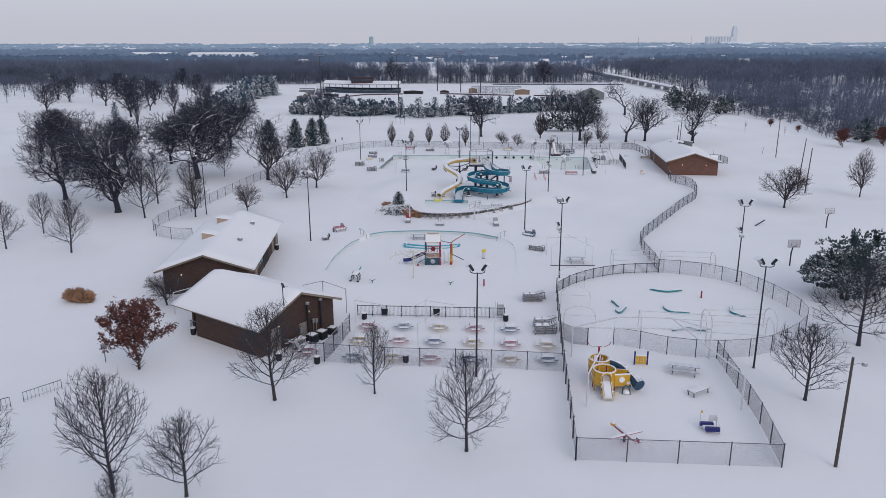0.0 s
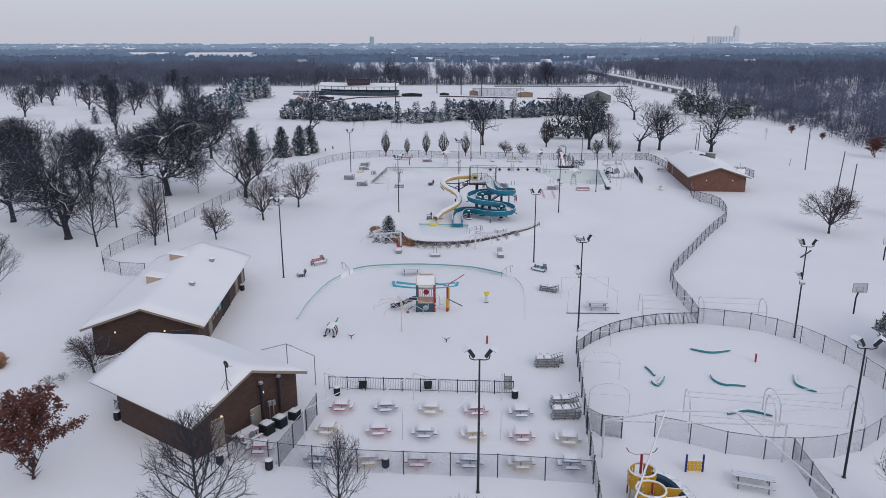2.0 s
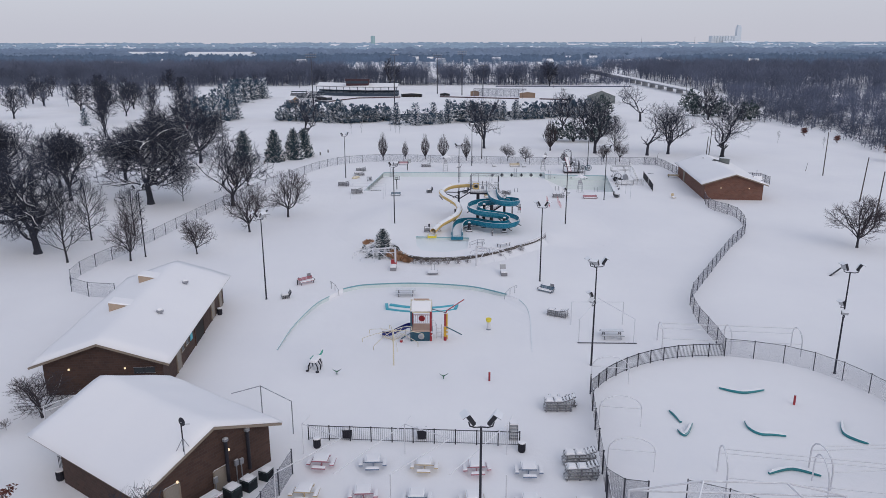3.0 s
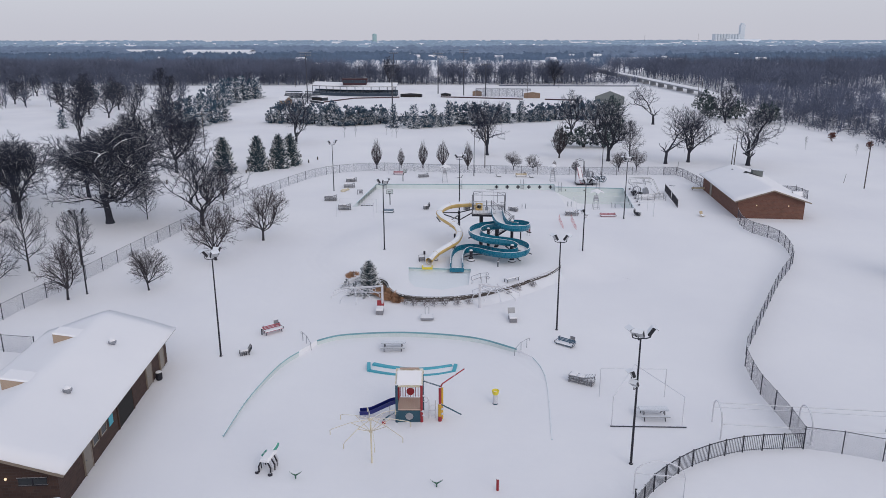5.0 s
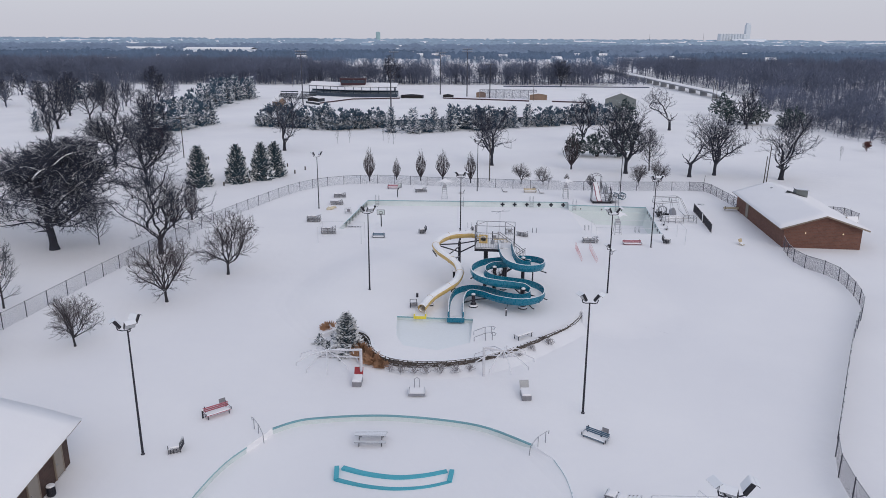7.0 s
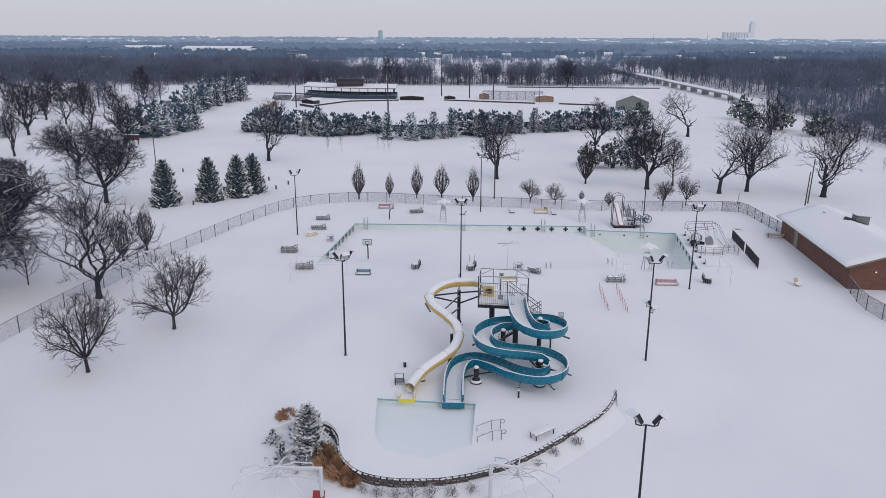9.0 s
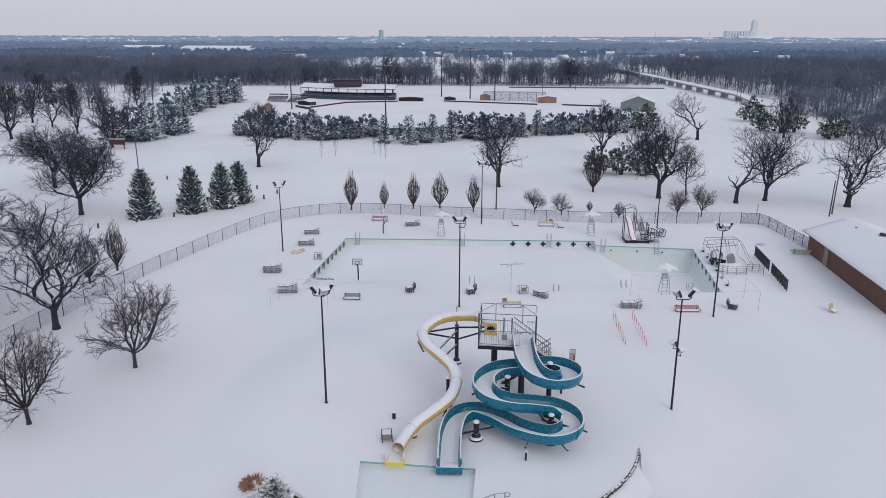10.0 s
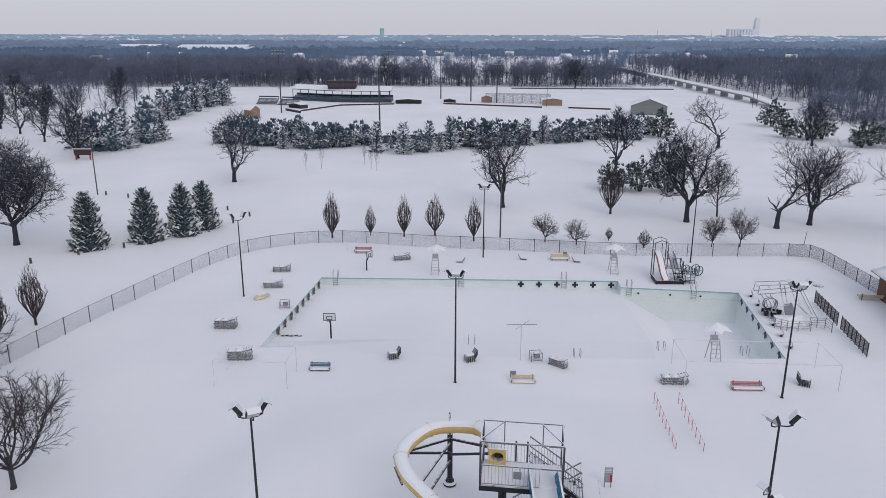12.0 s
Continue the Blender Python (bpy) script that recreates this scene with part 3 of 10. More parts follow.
def cross_mark(at, rz, big=1.0):
    g = Geo()
    w, a = 0.13 * big, 0.36 * big
    pts = [(-w, -a), (w, -a), (w, -w), (a, -w), (a, w), (w, w), (w, a), (-w, a), (-w, w), (-a, w), (-a, -w), (-w, -w)]
    n = len(pts)
    g.add([(x, -0.015, z) for x, z in pts] + [(x, 0.0, z) for x, z in pts], [tuple(range(n)), tuple(reversed(range(n, 2 * n)))] + [(i, n + i, n + (i + 1) % n, (i + 1) % n) for i in range(n)])
    ob = part("lane_mark", g, M_BLACK, pool, "black cross-shaped lane target")
    ob.matrix_basis = pose(at[0], at[1], at[2], 0, 0, rz)


for i in range(6):
    cross_mark((10.4 + i * 2.18, 161.9, -0.55), 0)
for i in range(8):
    f = i / 7
    cross_mark((-15.45 + 1.45 * f, 148.6 + 12.4 * f, -0.5 - 0.1 * f), 97, 1.5)
for i in range(7):
    f = i / 6
    cross_mark((35.0 - 1.7 * f, 157.2 - 12.6 * f, -0.5), -97.6, 1.2)
for i in range(5):
    part("step_tile", Geo().box((-15.0 + i * 0.45, 148.2 + 0.08 * (i % 2), -0.9), (0.32, 0.24, 0.1)), M_BLACK, pool, "dark tile on the entry step")
port = Geo().cyl((0, 0, 0), (0, -0.03, 0), 0.12, n=10)
for x, y in ((24.0, 159.66), (27.6, 159.31), (31.0, 158.97)):
    ob = part("port", port, M_DARK, pool, "round dark wall inlet")
    ob.matrix_basis = pose(x, y, -0.65, 0, 0, -5.6)


# ---- fieldstone retaining wall round the slide deck ----
rng = random.Random(5)
rockwall = thing("retaining_wall", (0, 0, 0), 0, "low curved dark fieldstone retaining wall capped with snow", "wall")
rockwall.scale.y = NORTH
core = Geo()
line3 = [(p[0], p[1], 0.0) for p in wall_line]
heights = [0.42 + 0.42 * min(1, i / 8, (len(line3) - 1 - i) / 14) for i in range(len(line3))]
core.v = []
for i, p in enumerate(line3):
    t = Vector(line3[min(i + 1, len(line3) - 1)]) - Vector(line3[max(i - 1, 0)])
    s = t.cross(Vector((0, 0, 1))).normalized()
    q = Vector(p)
    for a, b in ((0.10, 0), (0.06, heights[i]), (-0.28, heights[i]), (-0.3, 0)):
        core.v.append(tuple(q + s * a + Vector((0, 0, b))))
for i in range(len(line3) - 1):
    for k in range(4):
        k2 = (k + 1) % 4
        core.f.append((i * 4 + k, (i + 1) * 4 + k, (i + 1) * 4 + k2, i * 4 + k2))
part("core", core, M_STONE, rockwall)
stones = resample(line3, 0.42)
rocks = []
for k in range(4):
    g = Geo()
    bx = [(-0.2, -0.1, -0.09), (0.2, -0.1, -0.1), (0.21, 0.1, -0.09), (-0.2, 0.1, -0.1), (-0.17, -0.08, 0.09), (0.18, -0.09, 0.1), (0.17, 0.09, 0.09), (-0.18, 0.08, 0.1)]
    g.add([(x * rng.uniform(0.8, 1.15), y * rng.uniform(0.8, 1.2), z * rng.uniform(0.8, 1.15)) for x, y, z in bx],
          [(0, 3, 2, 1), (4, 5, 6, 7), (0, 1, 5, 4), (1, 2, 6, 5), (2, 3, 7, 6), (3, 0, 4, 7)])
    rocks.append(g.data("stone"))
n_st = len(stones)
for c in range(4):
    for i in range(n_st):
        f = min(i, n_st - 1 - i) / n_st
        top = 0.42 + 0.42 * min(1, i / (0.16 * n_st), (n_st - 1 - i) / (0.28 * n_st))
        z = 0.1 + c * 0.2
        if z + 0.1 > top:
            continue
        p, q = stones[i], stones[min(i + 1, n_st - 1)]
        t = (stones[min(i + 1, n_st - 1)] - stones[max(i - 1, 0)]).normalized()
        s = t.cross(Vector((0, 0, 1)))
        at = p + t * (0.2 * (c % 2)) + s * (0.10 + rng.uniform(-0.02, 0.04))
        ob = part("stone", rocks[rng.randrange(4)], M_STONE, rockwall)
        ob.matrix_basis = pose(at.x, at.y, z + rng.uniform(-0.015, 0.015), rng.uniform(-5, 5), rng.uniform(-5, 5), math.degrees(math.atan2(t.y, t.x)) + rng.uniform(-6, 6))


drift = Geo()
for i, p in enumerate(line3):
    t = Vector(line3[min(i + 1, len(line3) - 1)]) - Vector(line3[max(i - 1, 0)])
    s = t.cross(Vector((0, 0, 1))).normalized()
    f = i / (len(line3) - 1)
    bare_h = 0.64 - 0.44 * min(max((f - 0.4) / 0.5, 0.0), 1.0)
    h = max(heights[i] - bare_h, 0.01)
    for a, b in ((-0.1, h), (0.2, h), (0.6, h * 0.72), (1.2, h * 0.28), (1.9, -0.03)):
        drift.v.append(tuple(Vector(p) + s * a + Vector((0, 0, b))))
for i in range(len(line3) - 1):
    for k in range(4):
        drift.f.append((i * 5 + k, i * 5 + k + 1, i * 5 + k + 6, i * 5 + k + 5))
part("drift", drift, M_SNOW, deck, "snow drifted against the stone wall", smooth=True)


# ---- buildings ----
def roof_snow(W, y0, y1, eave, ridge, depth=0.22):
    """A soft blanket over both slopes, in the building's own axes."""
    g = Geo()
    nx, ny = 24, 16
    for j in range(ny + 1):
        for i in range(nx + 1):
            x = -W / 2 + W * i / nx
            y = y0 + (y1 - y0) * j / ny
            edge = min(i, nx - i, j * 1.5, (ny - j) * 1.5)
            d = depth * min(1.0, 0.25 + 0.45 * edge)
            h = eave + (ridge - eave) * (1 - abs(x) / (W / 2))
            if abs(x) < 0.01:
                h -= 0.06
            d += 0.03 * math.sin(x * 1.3 + y * 0.7) + 0.02 * math.sin(y * 1.9)
            g.v.append((x, y, h + d))
    for j in range(ny):
        for i in range(nx):
            a = j * (nx + 1) + i
            g.f.append((a, a + 1, a + nx + 2, a + nx + 1))
    # skirt down to the roof sheet
    ring = [i for i in range(nx + 1)] + [(j + 1) * (nx + 1) - 1 for j in range(1, ny + 1)] + [ny * (nx + 1) + i for i in range(nx - 1, -1, -1)] + [j * (nx + 1) for j in range(ny - 1, 0, -1)]
    base = len(g.v)
    for k in ring:
        x, y, z = g.v[k]
        g.v.append((x, y, eave + (ridge - eave) * (1 - abs(x) / (W / 2)) + 0.005))
    m = len(ring)
    for k in range(m):
        g.f.append((ring[k], base + k, base + (k + 1) % m, ring[(k + 1) % m]))
    return g


def gable_house(name, at, rz, W, L, eave, ridge, brick, label, over=0.6, porch=0.0, left_wall=True):
    """A long low building: ridge along its y axis, front gable at y = 0; W and L to the eaves."""
    b = thing(name, at, rz, label, "building")
    w, y0, y1 = W - 2 * over, over, L - over - porch
    slope_h = (ridge - eave) / (W / 2)
    t = 0.3
    wall_top = eave + slope_h * over - 0.02
    for s in (-1, 1):
        part("wall", Geo().box((s * (w / 2 - t / 2), (y0 + y1) / 2, wall_top / 2), (t, y1 - y0 - 2 * t, wall_top)), brick, b)
    for y in (y0, y1 - t):
        pts = [(-w / 2, 0), (w / 2, 0), (w / 2, wall_top), (0, ridge - 0.02), (-w / 2, wall_top)]
        part("gable_wall", Geo().add([(x, y, z) for x, z in pts] + [(x, y + t, z) for x, z in pts],
             [(0, 1, 2, 3, 4), (9, 8, 7, 6, 5)] + [(i, 5 + i, 5 + (i + 1) % 5, (i + 1) % 5) for i in range(5)]), brick, b)
    for s in (-1, 1):
        th = 0.16
        pts = [(0, ridge), (s * W / 2, eave), (s * W / 2, eave + th), (0, ridge + th)]
        part("roof_slope", Geo().add([(x, 0, z) for x, z in pts] + [(x, L, z) for x, z in pts],
             [(0, 1, 2, 3), (7, 6, 5, 4), (0, 4, 5, 1), (1, 5, 6, 2), (2, 6, 7, 3), (3, 7, 4, 0)]), M_FASCIA, b)
        for y in (-0.03, L + 0.03):
            part("bargeboard", Geo().beam((0, y, ridge + 0.06), (s * (W / 2 + 0.02), y, eave + 0.06), 0.06, 0.19), M_FASCIA, b, "tan painted bargeboard")
    part("snow_blanket", roof_snow(W + 0.2, -0.06, L + 0.06, eave + 0.16, ridge + 0.16), M_ROOFSNOW, b, "thick smooth snow on the roof", smooth=True)
    part("ceiling", Geo().box((0, (y0 + y1) / 2, eave - 0.02), (w - 0.7, y1 - y0 - 0.7, 0.06)), M_FASCIA, b)
    return b, w, y0, y1


def wall_lamp(b, at, face=(0, -1)):
    g = Geo().lathe([(0.03, -0.08), (0.07, -0.06), (0.08, 0.0), (0.065, 0.06), (0.03, 0.08)], at, 10)
    part("wall_lamp", g, M_LAMP, b, "lit round wall lamp")


def door_in(b, x, y, w=0.95, h=2.1, depth=0.08, material=None, side=False):
    g, fr = Geo(), Geo()
    if side:
        g.box((x, y, h / 2 + 0.1), (depth, w, h))
        for s in (-1, 1):
            fr.box((x, y + s * (w / 2 + 0.05), h / 2 + 0.1), (depth + 0.06, 0.1, h + 0.1))
        fr.box((x, y, h + 0.15), (depth + 0.06, w, 0.1))
    else:
        g.box((x, y, h / 2 + 0.1), (w, depth, h))
        for s in (-1, 1):
            fr.box((x + s * (w / 2 + 0.05), y, h / 2 + 0.1), (0.1, depth + 0.06, h + 0.1))
        fr.box((x, y, h + 0.15), (w, depth + 0.06, 0.1))
    dr = part("door", g, material or M_DOOR, b, "pale steel door")
    part("door_frame", fr, M_FASCIA, dr)
    k = Geo().cyl((x + (0.05 if side else w * 0.38), y - (w * 0.38 if side else 0.05), 1.1), (x + (0.12 if side else w * 0.38), y - (w * 0.38 if side else 0.12), 1.1), 0.03, n=6)
    part("handle", k, M_GALV, dr)


# concession building
con, *_ = gable_house("concession_building", (-13.43, 55.6, 0), 55.5, 10.85, 12.6, 2.75, 4.95, M_BRICK,
                                "brown brick concession building with a thick snow roof", porch=2.2)
part("porch_post", Geo().box((-3.9, 11.3, 1.35), (0.3, 0.3, 2.7)), M_BRICK, con)
part("porch_post", Geo().box((0.0, 11.3, 1.35), (0.3, 0.3, 2.7)), M_BRICK, con)
part("porch_post", Geo().box((3.9, 11.3, 1.35), (0.3, 0.3, 2.7)), M_BRICK, con)
rail = Geo().beam((-3.9, 11.7, 1.05), (-0.2, 11.7, 1.05), 0.06, 0.06).beam((-3.9, 11.7, 0.15), (-0.2, 11.7, 0.15), 0.05, 0.05)
for i in range(20):
    rail.box((-3.85 + i * 0.19, 11.7, 0.6), (0.03, 0.03, 0.9))
part("porch_railing", rail, M_BLACK, con, "black picket railing")
rail = Geo().beam((-4.2, 11.7, 1.05), (-4.2, 9.7, 1.05), 0.06, 0.06).beam((-4.2, 11.7, 0.15), (-4.2, 9.7, 0.15), 0.05, 0.05)
for i in range(11):
    rail.box((-4.2, 9.75 + i * 0.19, 0.6), (0.03, 0.03, 0.9))
part("porch_railing", rail, M_BLACK, con, "black picket railing")
for x, z in ((-2.55, 2.35), (1.35, 2.65)):
    wall_lamp(con, (x, 0.52, z))
for y in (3.6, 6.6):
    wall_lamp(con, (-4.37, y, 2.35))
door_in(con, -2.95, 0.58)
door_in(con, 0.65, 0.58, 1.0, 1.5)
for x, top in ((1.0, 3.5), (2.75, 3.4)):
    st = part("flue", Geo().cyl((x, 0.3, 0.6), (x, 0.3, top), 0.12, n=10), M_BLACK, con, "black vent pipe on the gable")
    part("cap", Geo().lathe([(0.1, 0), (0.2, 0.05), (0.2, 0.2), (0.05, 0.28)], (x, 0.3, top), 10), M_GALV, st, "snowy pipe cap")
dish = thing("satellite_dish", (-14.76, 54.18, 4.3), 56, "grey satellite dish on a tripod mast on the snowy roof", "antenna")
part("mast", Geo().cyl((0, 0, 0.0), (0, 0, 2.0), 0.045, n=6), M_POLE, dish)
for a in range(3):
    part("leg", Geo().cyl((0, 0, 0.95), (0.5 * math.cos(a * 2.1), 0.5 * math.sin(a * 2.1), 0.0), 0.022, n=5), M_GALV, dish)
g = Geo().lathe([(0.02, 0), (0.2, 0.03), (0.38, 0.12), (0.40, 0.13), (0.2, 0.06), (0.02, 0.03)], (0, 0, 0), 14)
dd = part("reflector", g, M_POLE, dish)
dd.matrix_basis = pose(0.05, 0.1, 1.95, 60, 0, 30, ) @ Matrix.Scale(0.7, 4)
part("arm", Geo().cyl((0.05, -0.1, 1.9), (0.35, -0.35, 1.85), 0.02, n=5), M_POLE, dish)

# air-conditioning yard beside the concession building


M_ACGREEN = material("dark_green_metal", (0.018, 0.040, 0.042), 0.5, 0.2, snow=0.9)


def air_unit(at, rz, s=1.0):
    u = thing("air_conditioner", at, rz, "dark outdoor air-conditioning unit with snow on top", "air conditioner", "air units behind the concession building")
    part("casing", Geo().box((0, 0, 0.45 * s), (0.9 * s, 0.9 * s, 0.9 * s)), M_ACGREEN, u)
    fins = Geo()
    for i in range(9):
        for sx in (-1, 1):
            fins.box((sx * 0.46 * s, (-0.38 + i * 0.095) * s, 0.45 * s), (0.03, 0.03, 0.7 * s))
            fins.box(((-0.38 + i * 0.095) * s, sx * 0.46 * s, 0.45 * s), (0.03, 0.03, 0.7 * s))
    part("grille", fins, M_BLACK, u)
    part("fan_guard", Geo().lathe([(0.36 * s, 0), (0.36 * s, 0.05), (0.1, 0.09)], (0, 0, 0.9 * s), 14), M_BLACK, u)
    part("snow_cap", Geo().lathe([(0.40 * s, 0), (0.41 * s, 0.04), (0.32 * s, 0.07), (0.15, 0.08)], (0, 0, 0.92 * s), 12), M_ROOFSNOW, u, "rounded cap of snow")


def in_con(x, y, z=0.0):
    """A point beside the concession building, on the plan."""
    p = con.matrix_basis @ Vector((x, y, z))
    return Vector((p.x, p.y / NORTH, p.z))


for x, y, s in ((0.5, -0.65, 0.95), (1.75, -0.7, 0.9), (3.2, -0.75, 0.8)):
    p = in_con(x, y)
    air_unit((p.x, p.y, 0), 56 + 4 * x, s)
p = in_con(-1.2, -0.5)
hp = thing("heat_pump", (p.x, p.y, 0), 56, "pale flat heat pump half buried in snow", "air conditioner")
part("casing", Geo().box((0, 0, 0.55), (1.1, 0.4, 0.8)), M_WHITE, hp)
part("fan", Geo().cyl((0.2, -0.21, 0.55), (0.2, -0.24, 0.55), 0.3, n=14), M_SHED, hp)
part("foot", Geo().box((-0.4, 0, 0.08), (0.08, 0.4, 0.16)), M_BLACK, hp)
part("foot", Geo().box((0.4, 0, 0.08), (0.08, 0.4, 0.16)), M_BLACK, hp)
for i, (x, z) in enumerate(((0.0, 1.2), (1.7, 1.6), (2.1, 1.5))):
    p = in_con(x, 0.42)
    mb = thing("meter_box", (p.x, p.y, 0), 56, "grey meter box on a conduit at the brick wall", "meter")
    part("conduit", Geo().cyl((0, -0.1, 0), (0, -0.1, z), 0.04, n=6), M_GALV, mb)
    part("meter", Geo().box((0, -0.12, z), (0.28, 0.16, 0.4)), M_GALV, mb)

# bathhouse
bath, bw, *_ = gable_house("bathhouse", (-27.23, 67.45, 0), 4.5, 11.1, 23.3, 2.75, 4.65, M_BRICK,
                                 "long brown brick bathhouse with a thick snow roof", over=0.75)
for x in (-2.75, 1.75):
    wall_lamp(bath, (x, 0.68, 2.3))
win = part("window", Geo().box((3.3, 0.74, 2.05), (1.7, 0.05, 0.45)), M_GLASS, bath, "dark strip window")
part("window_frame", Geo().box((3.3, 0.72, 2.3), (1.8, 0.07, 0.06)).box((3.3, 0.72, 1.8), (1.8, 0.07, 0.06)).box((3.3, 0.72, 2.05), (0.06, 0.07, 0.45)), M_BLACK, win)
ex = bw / 2
for y, w2, m2, nm in ((4.9, 1.1, M_DOOR, "door"), (12.1, 3.2, M_DARK, "entry"), (17.6, 1.2, M_DOOR, "door"), (21.0, 1.0, M_DOOR, "door")):
    if nm == "door":
        door_in(bath, ex + 0.03, y, w2, 2.1, 0.08, m2, side=True)
    else:
        # Flat dark panel on the wall in place of the entry's shade.
        part("entry_recess", Geo().box((ex + 0.01, y, 1.25), (0.06, w2, 2.5)), M_DARK, bath, "flat dark panel standing for the shaded open entry")
        for s in (-1, 1):
            part("entry_jamb", Geo().box((ex + 0.03, y + s * w2 / 2, 1.25), (0.12, 0.16, 2.5)), M_BRICK, bath)
part("notice_board", Geo().box((ex + 0.03, 9.2, 1.6), (0.05, 0.7, 0.9)), M_AQUA, bath, "small teal notice on the wall")
for y in (6.4, 7.8):
    wn_ = part("window", Geo().box((ex + 0.01, y, 1.7), (0.06, 0.9, 0.8)), M_GLASS, bath)
    part("window_frame", Geo().box((ex + 0.03, y, 2.14), (0.08, 1.0, 0.08)).box((ex + 0.03, y, 1.26), (0.08, 1.0, 0.08)).box((ex + 0.03, y - 0.48, 1.7), (0.08, 0.08, 0.8)).box((ex + 0.03, y + 0.48, 1.7), (0.08, 0.08, 0.8)), M_FASCIA, wn_)


def roof_gablet(b, x, y, z, size, turn):
    """A small triangular vent house on a slope."""
    d = part("roof_vent", Geo().add([(-size, 0, 0), (size, 0, 0), (0, 0, size * 0.8), (0, size * 1.9, size * 0.75), (size * 0.6, size * 1.6, 0), (-size * 0.6, size * 1.6, 0)],
             [(0, 1, 2), (1, 4, 3, 2), (0, 2, 3, 5), (4, 5, 3), (0, 5, 4, 1)]), M_VENT, b, "tan triangular roof vent")
    d.matrix_basis = pose(x, y, z, 0, 0, turn)
    c = part("snow", Geo().add([(-size * 1.08, -0.05, 0.05), (size * 1.08, -0.05, 0.05), (0, -0.05, size * 0.9), (0, size * 1.9, size * 0.85), (size * 0.7, size * 1.6, 0.05), (-size * 0.7, size * 1.6, 0.05), (0, 0.05, size * 0.95)],
             [(1, 4, 3, 2), (0, 2, 3, 5)]), M_ROOFSNOW, d)


def roof_dormer(b, y, x0=-0.5, x1=-2.25, wide=1.5):
    """A low shed dormer on the west slope: tan cheeks under a flat snowy top."""
    low = 4.95 - 0.355 * abs(x1)
    pts = [(x0, 4.78), (x1, low), (x1, 5.12)]
    d = part("roof_dormer", Geo().add([(x, y, z) for x, z in pts] + [(x, y + wide, z) for x, z in pts], [(0, 1, 2), (5, 4, 3), (1, 4, 5, 2), (0, 2, 5, 3), (0, 3, 4, 1)]), M_VENT, b, "tan dormer cheek")
    part("snow", Geo().add([(x1 - 0.06, y - 0.04, 5.13), (x0 + 0.2, y - 0.04, 4.80), (x0 + 0.2, y + wide + 0.04, 4.80), (x1 - 0.06, y + wide + 0.04, 5.13),
                            (x1 + 0.04, y + 0.04, 5.22), (x0 + 0.2, y + 0.04, 4.90), (x0 + 0.2, y + wide - 0.04, 4.90), (x1 + 0.04, y + wide - 0.04, 5.22)], [(0, 3, 2, 1), (4, 5, 6, 7), (0, 1, 5, 4), (1, 2, 6, 5), (2, 3, 7, 6), (3, 0, 4, 7)]), M_ROOFSNOW, d)


def roof_box(b, x, y, z, s=0.35):
    v = part("roof_turbine", Geo().lathe([(s * 0.55, -s * 0.9), (s * 0.55, s * 0.2), (s * 0.85, s * 0.3), (s * 0.95, s * 0.7), (s * 0.6, s * 1.0)], (x, y, z), 12), M_GALV, b, "grey round roof vent")
    part("snow", Geo().lathe([(s * 0.8, 0), (s * 0.75, 0.1), (s * 0.35, 0.17)], (x, y, z + s * 0.95), 10), M_ROOFSNOW, v)


roof_dormer(bath, 8.9)
roof_dormer(bath, 17.1)
roof_box(bath, 2.5, 8.4, 4.2)
roof_box(bath, 2.5, 16.9, 4.2)

# pump house
pump, pw, *_ = gable_house("pump_house", (53.18, 135.75, 0), -5.5, 11.8, 25.6, 2.75, 4.7, M_BRICK2,
                                 "red-brown brick pump house with a snow-covered gable roof", over=0.7)
for x in (-2.3, 2.7):
    wall_lamp(pump, (x, 0.62, 2.2))
scuttle = part("roof_scuttle", Geo().add([(1.1, 15.9, 4.5), (2.9, 15.9, 4.0), (2.9, 17.3, 4.0), (1.1, 17.3, 4.5), (1.2, 15.9, 5.35), (2.9, 15.9, 5.2), (2.9, 17.3, 5.2), (1.2, 17.3, 5.35)],
               [(0, 3, 2, 1), (4, 5, 6, 7), (0, 1, 5, 4), (1, 2, 6, 5), (2, 3, 7, 6), (3, 0, 4, 7)]), M_SHED, pump, "dark metal roof hood")
part("hood_cap", Geo().box((2.05, 16.6, 5.36), (2.0, 1.6, 0.07), ry=5), M_GALV, scuttle, "grey cap of the hood")
M_SHINGLE = material("bare_dark_shingles", (0.030, 0.031, 0.036), 0.9, vary=0.4, scale=3)
part("hood_patch", Geo().add([(1.0 + 1.5 * math.cos(a * math.pi / 8) + 0.1 * math.sin(3 * a), 15.7 + 1.1 * math.sin(a * math.pi / 8), 5.15 - 0.336 * abs(1.0 + 1.5 * math.cos(a * math.pi / 8) + 0.1 * math.sin(3 * a))) for a in range(16)]
     + [(0.0, 16.45, 5.15), (0.0, 14.9, 5.15)], [(17, 11, 12, 13, 14, 15, 0, 1, 2, 3, 4, 5, 16), (16, 6, 7, 8, 9, 10, 17)]), M_SHINGLE, scuttle, "bare dark roof where snow has melted")
roof_gablet(pump, 4.3, 4.2, 3.15, 0.9, -80)
roof_box(pump, -1.2, 20.5, 4.62, 0.22)
part("vent_pipe", Geo().cyl((5.2, 5.4, 2.9), (5.2, 5.4, 4.9), 0.035, n=6), M_GALV, pump)
door_in(pump, -pw / 2 - 0.02, 18.5, 1.3, 2.1, 0.08, M_DOOR, side=True)


# ---- fences ----
picket_meshes = {}


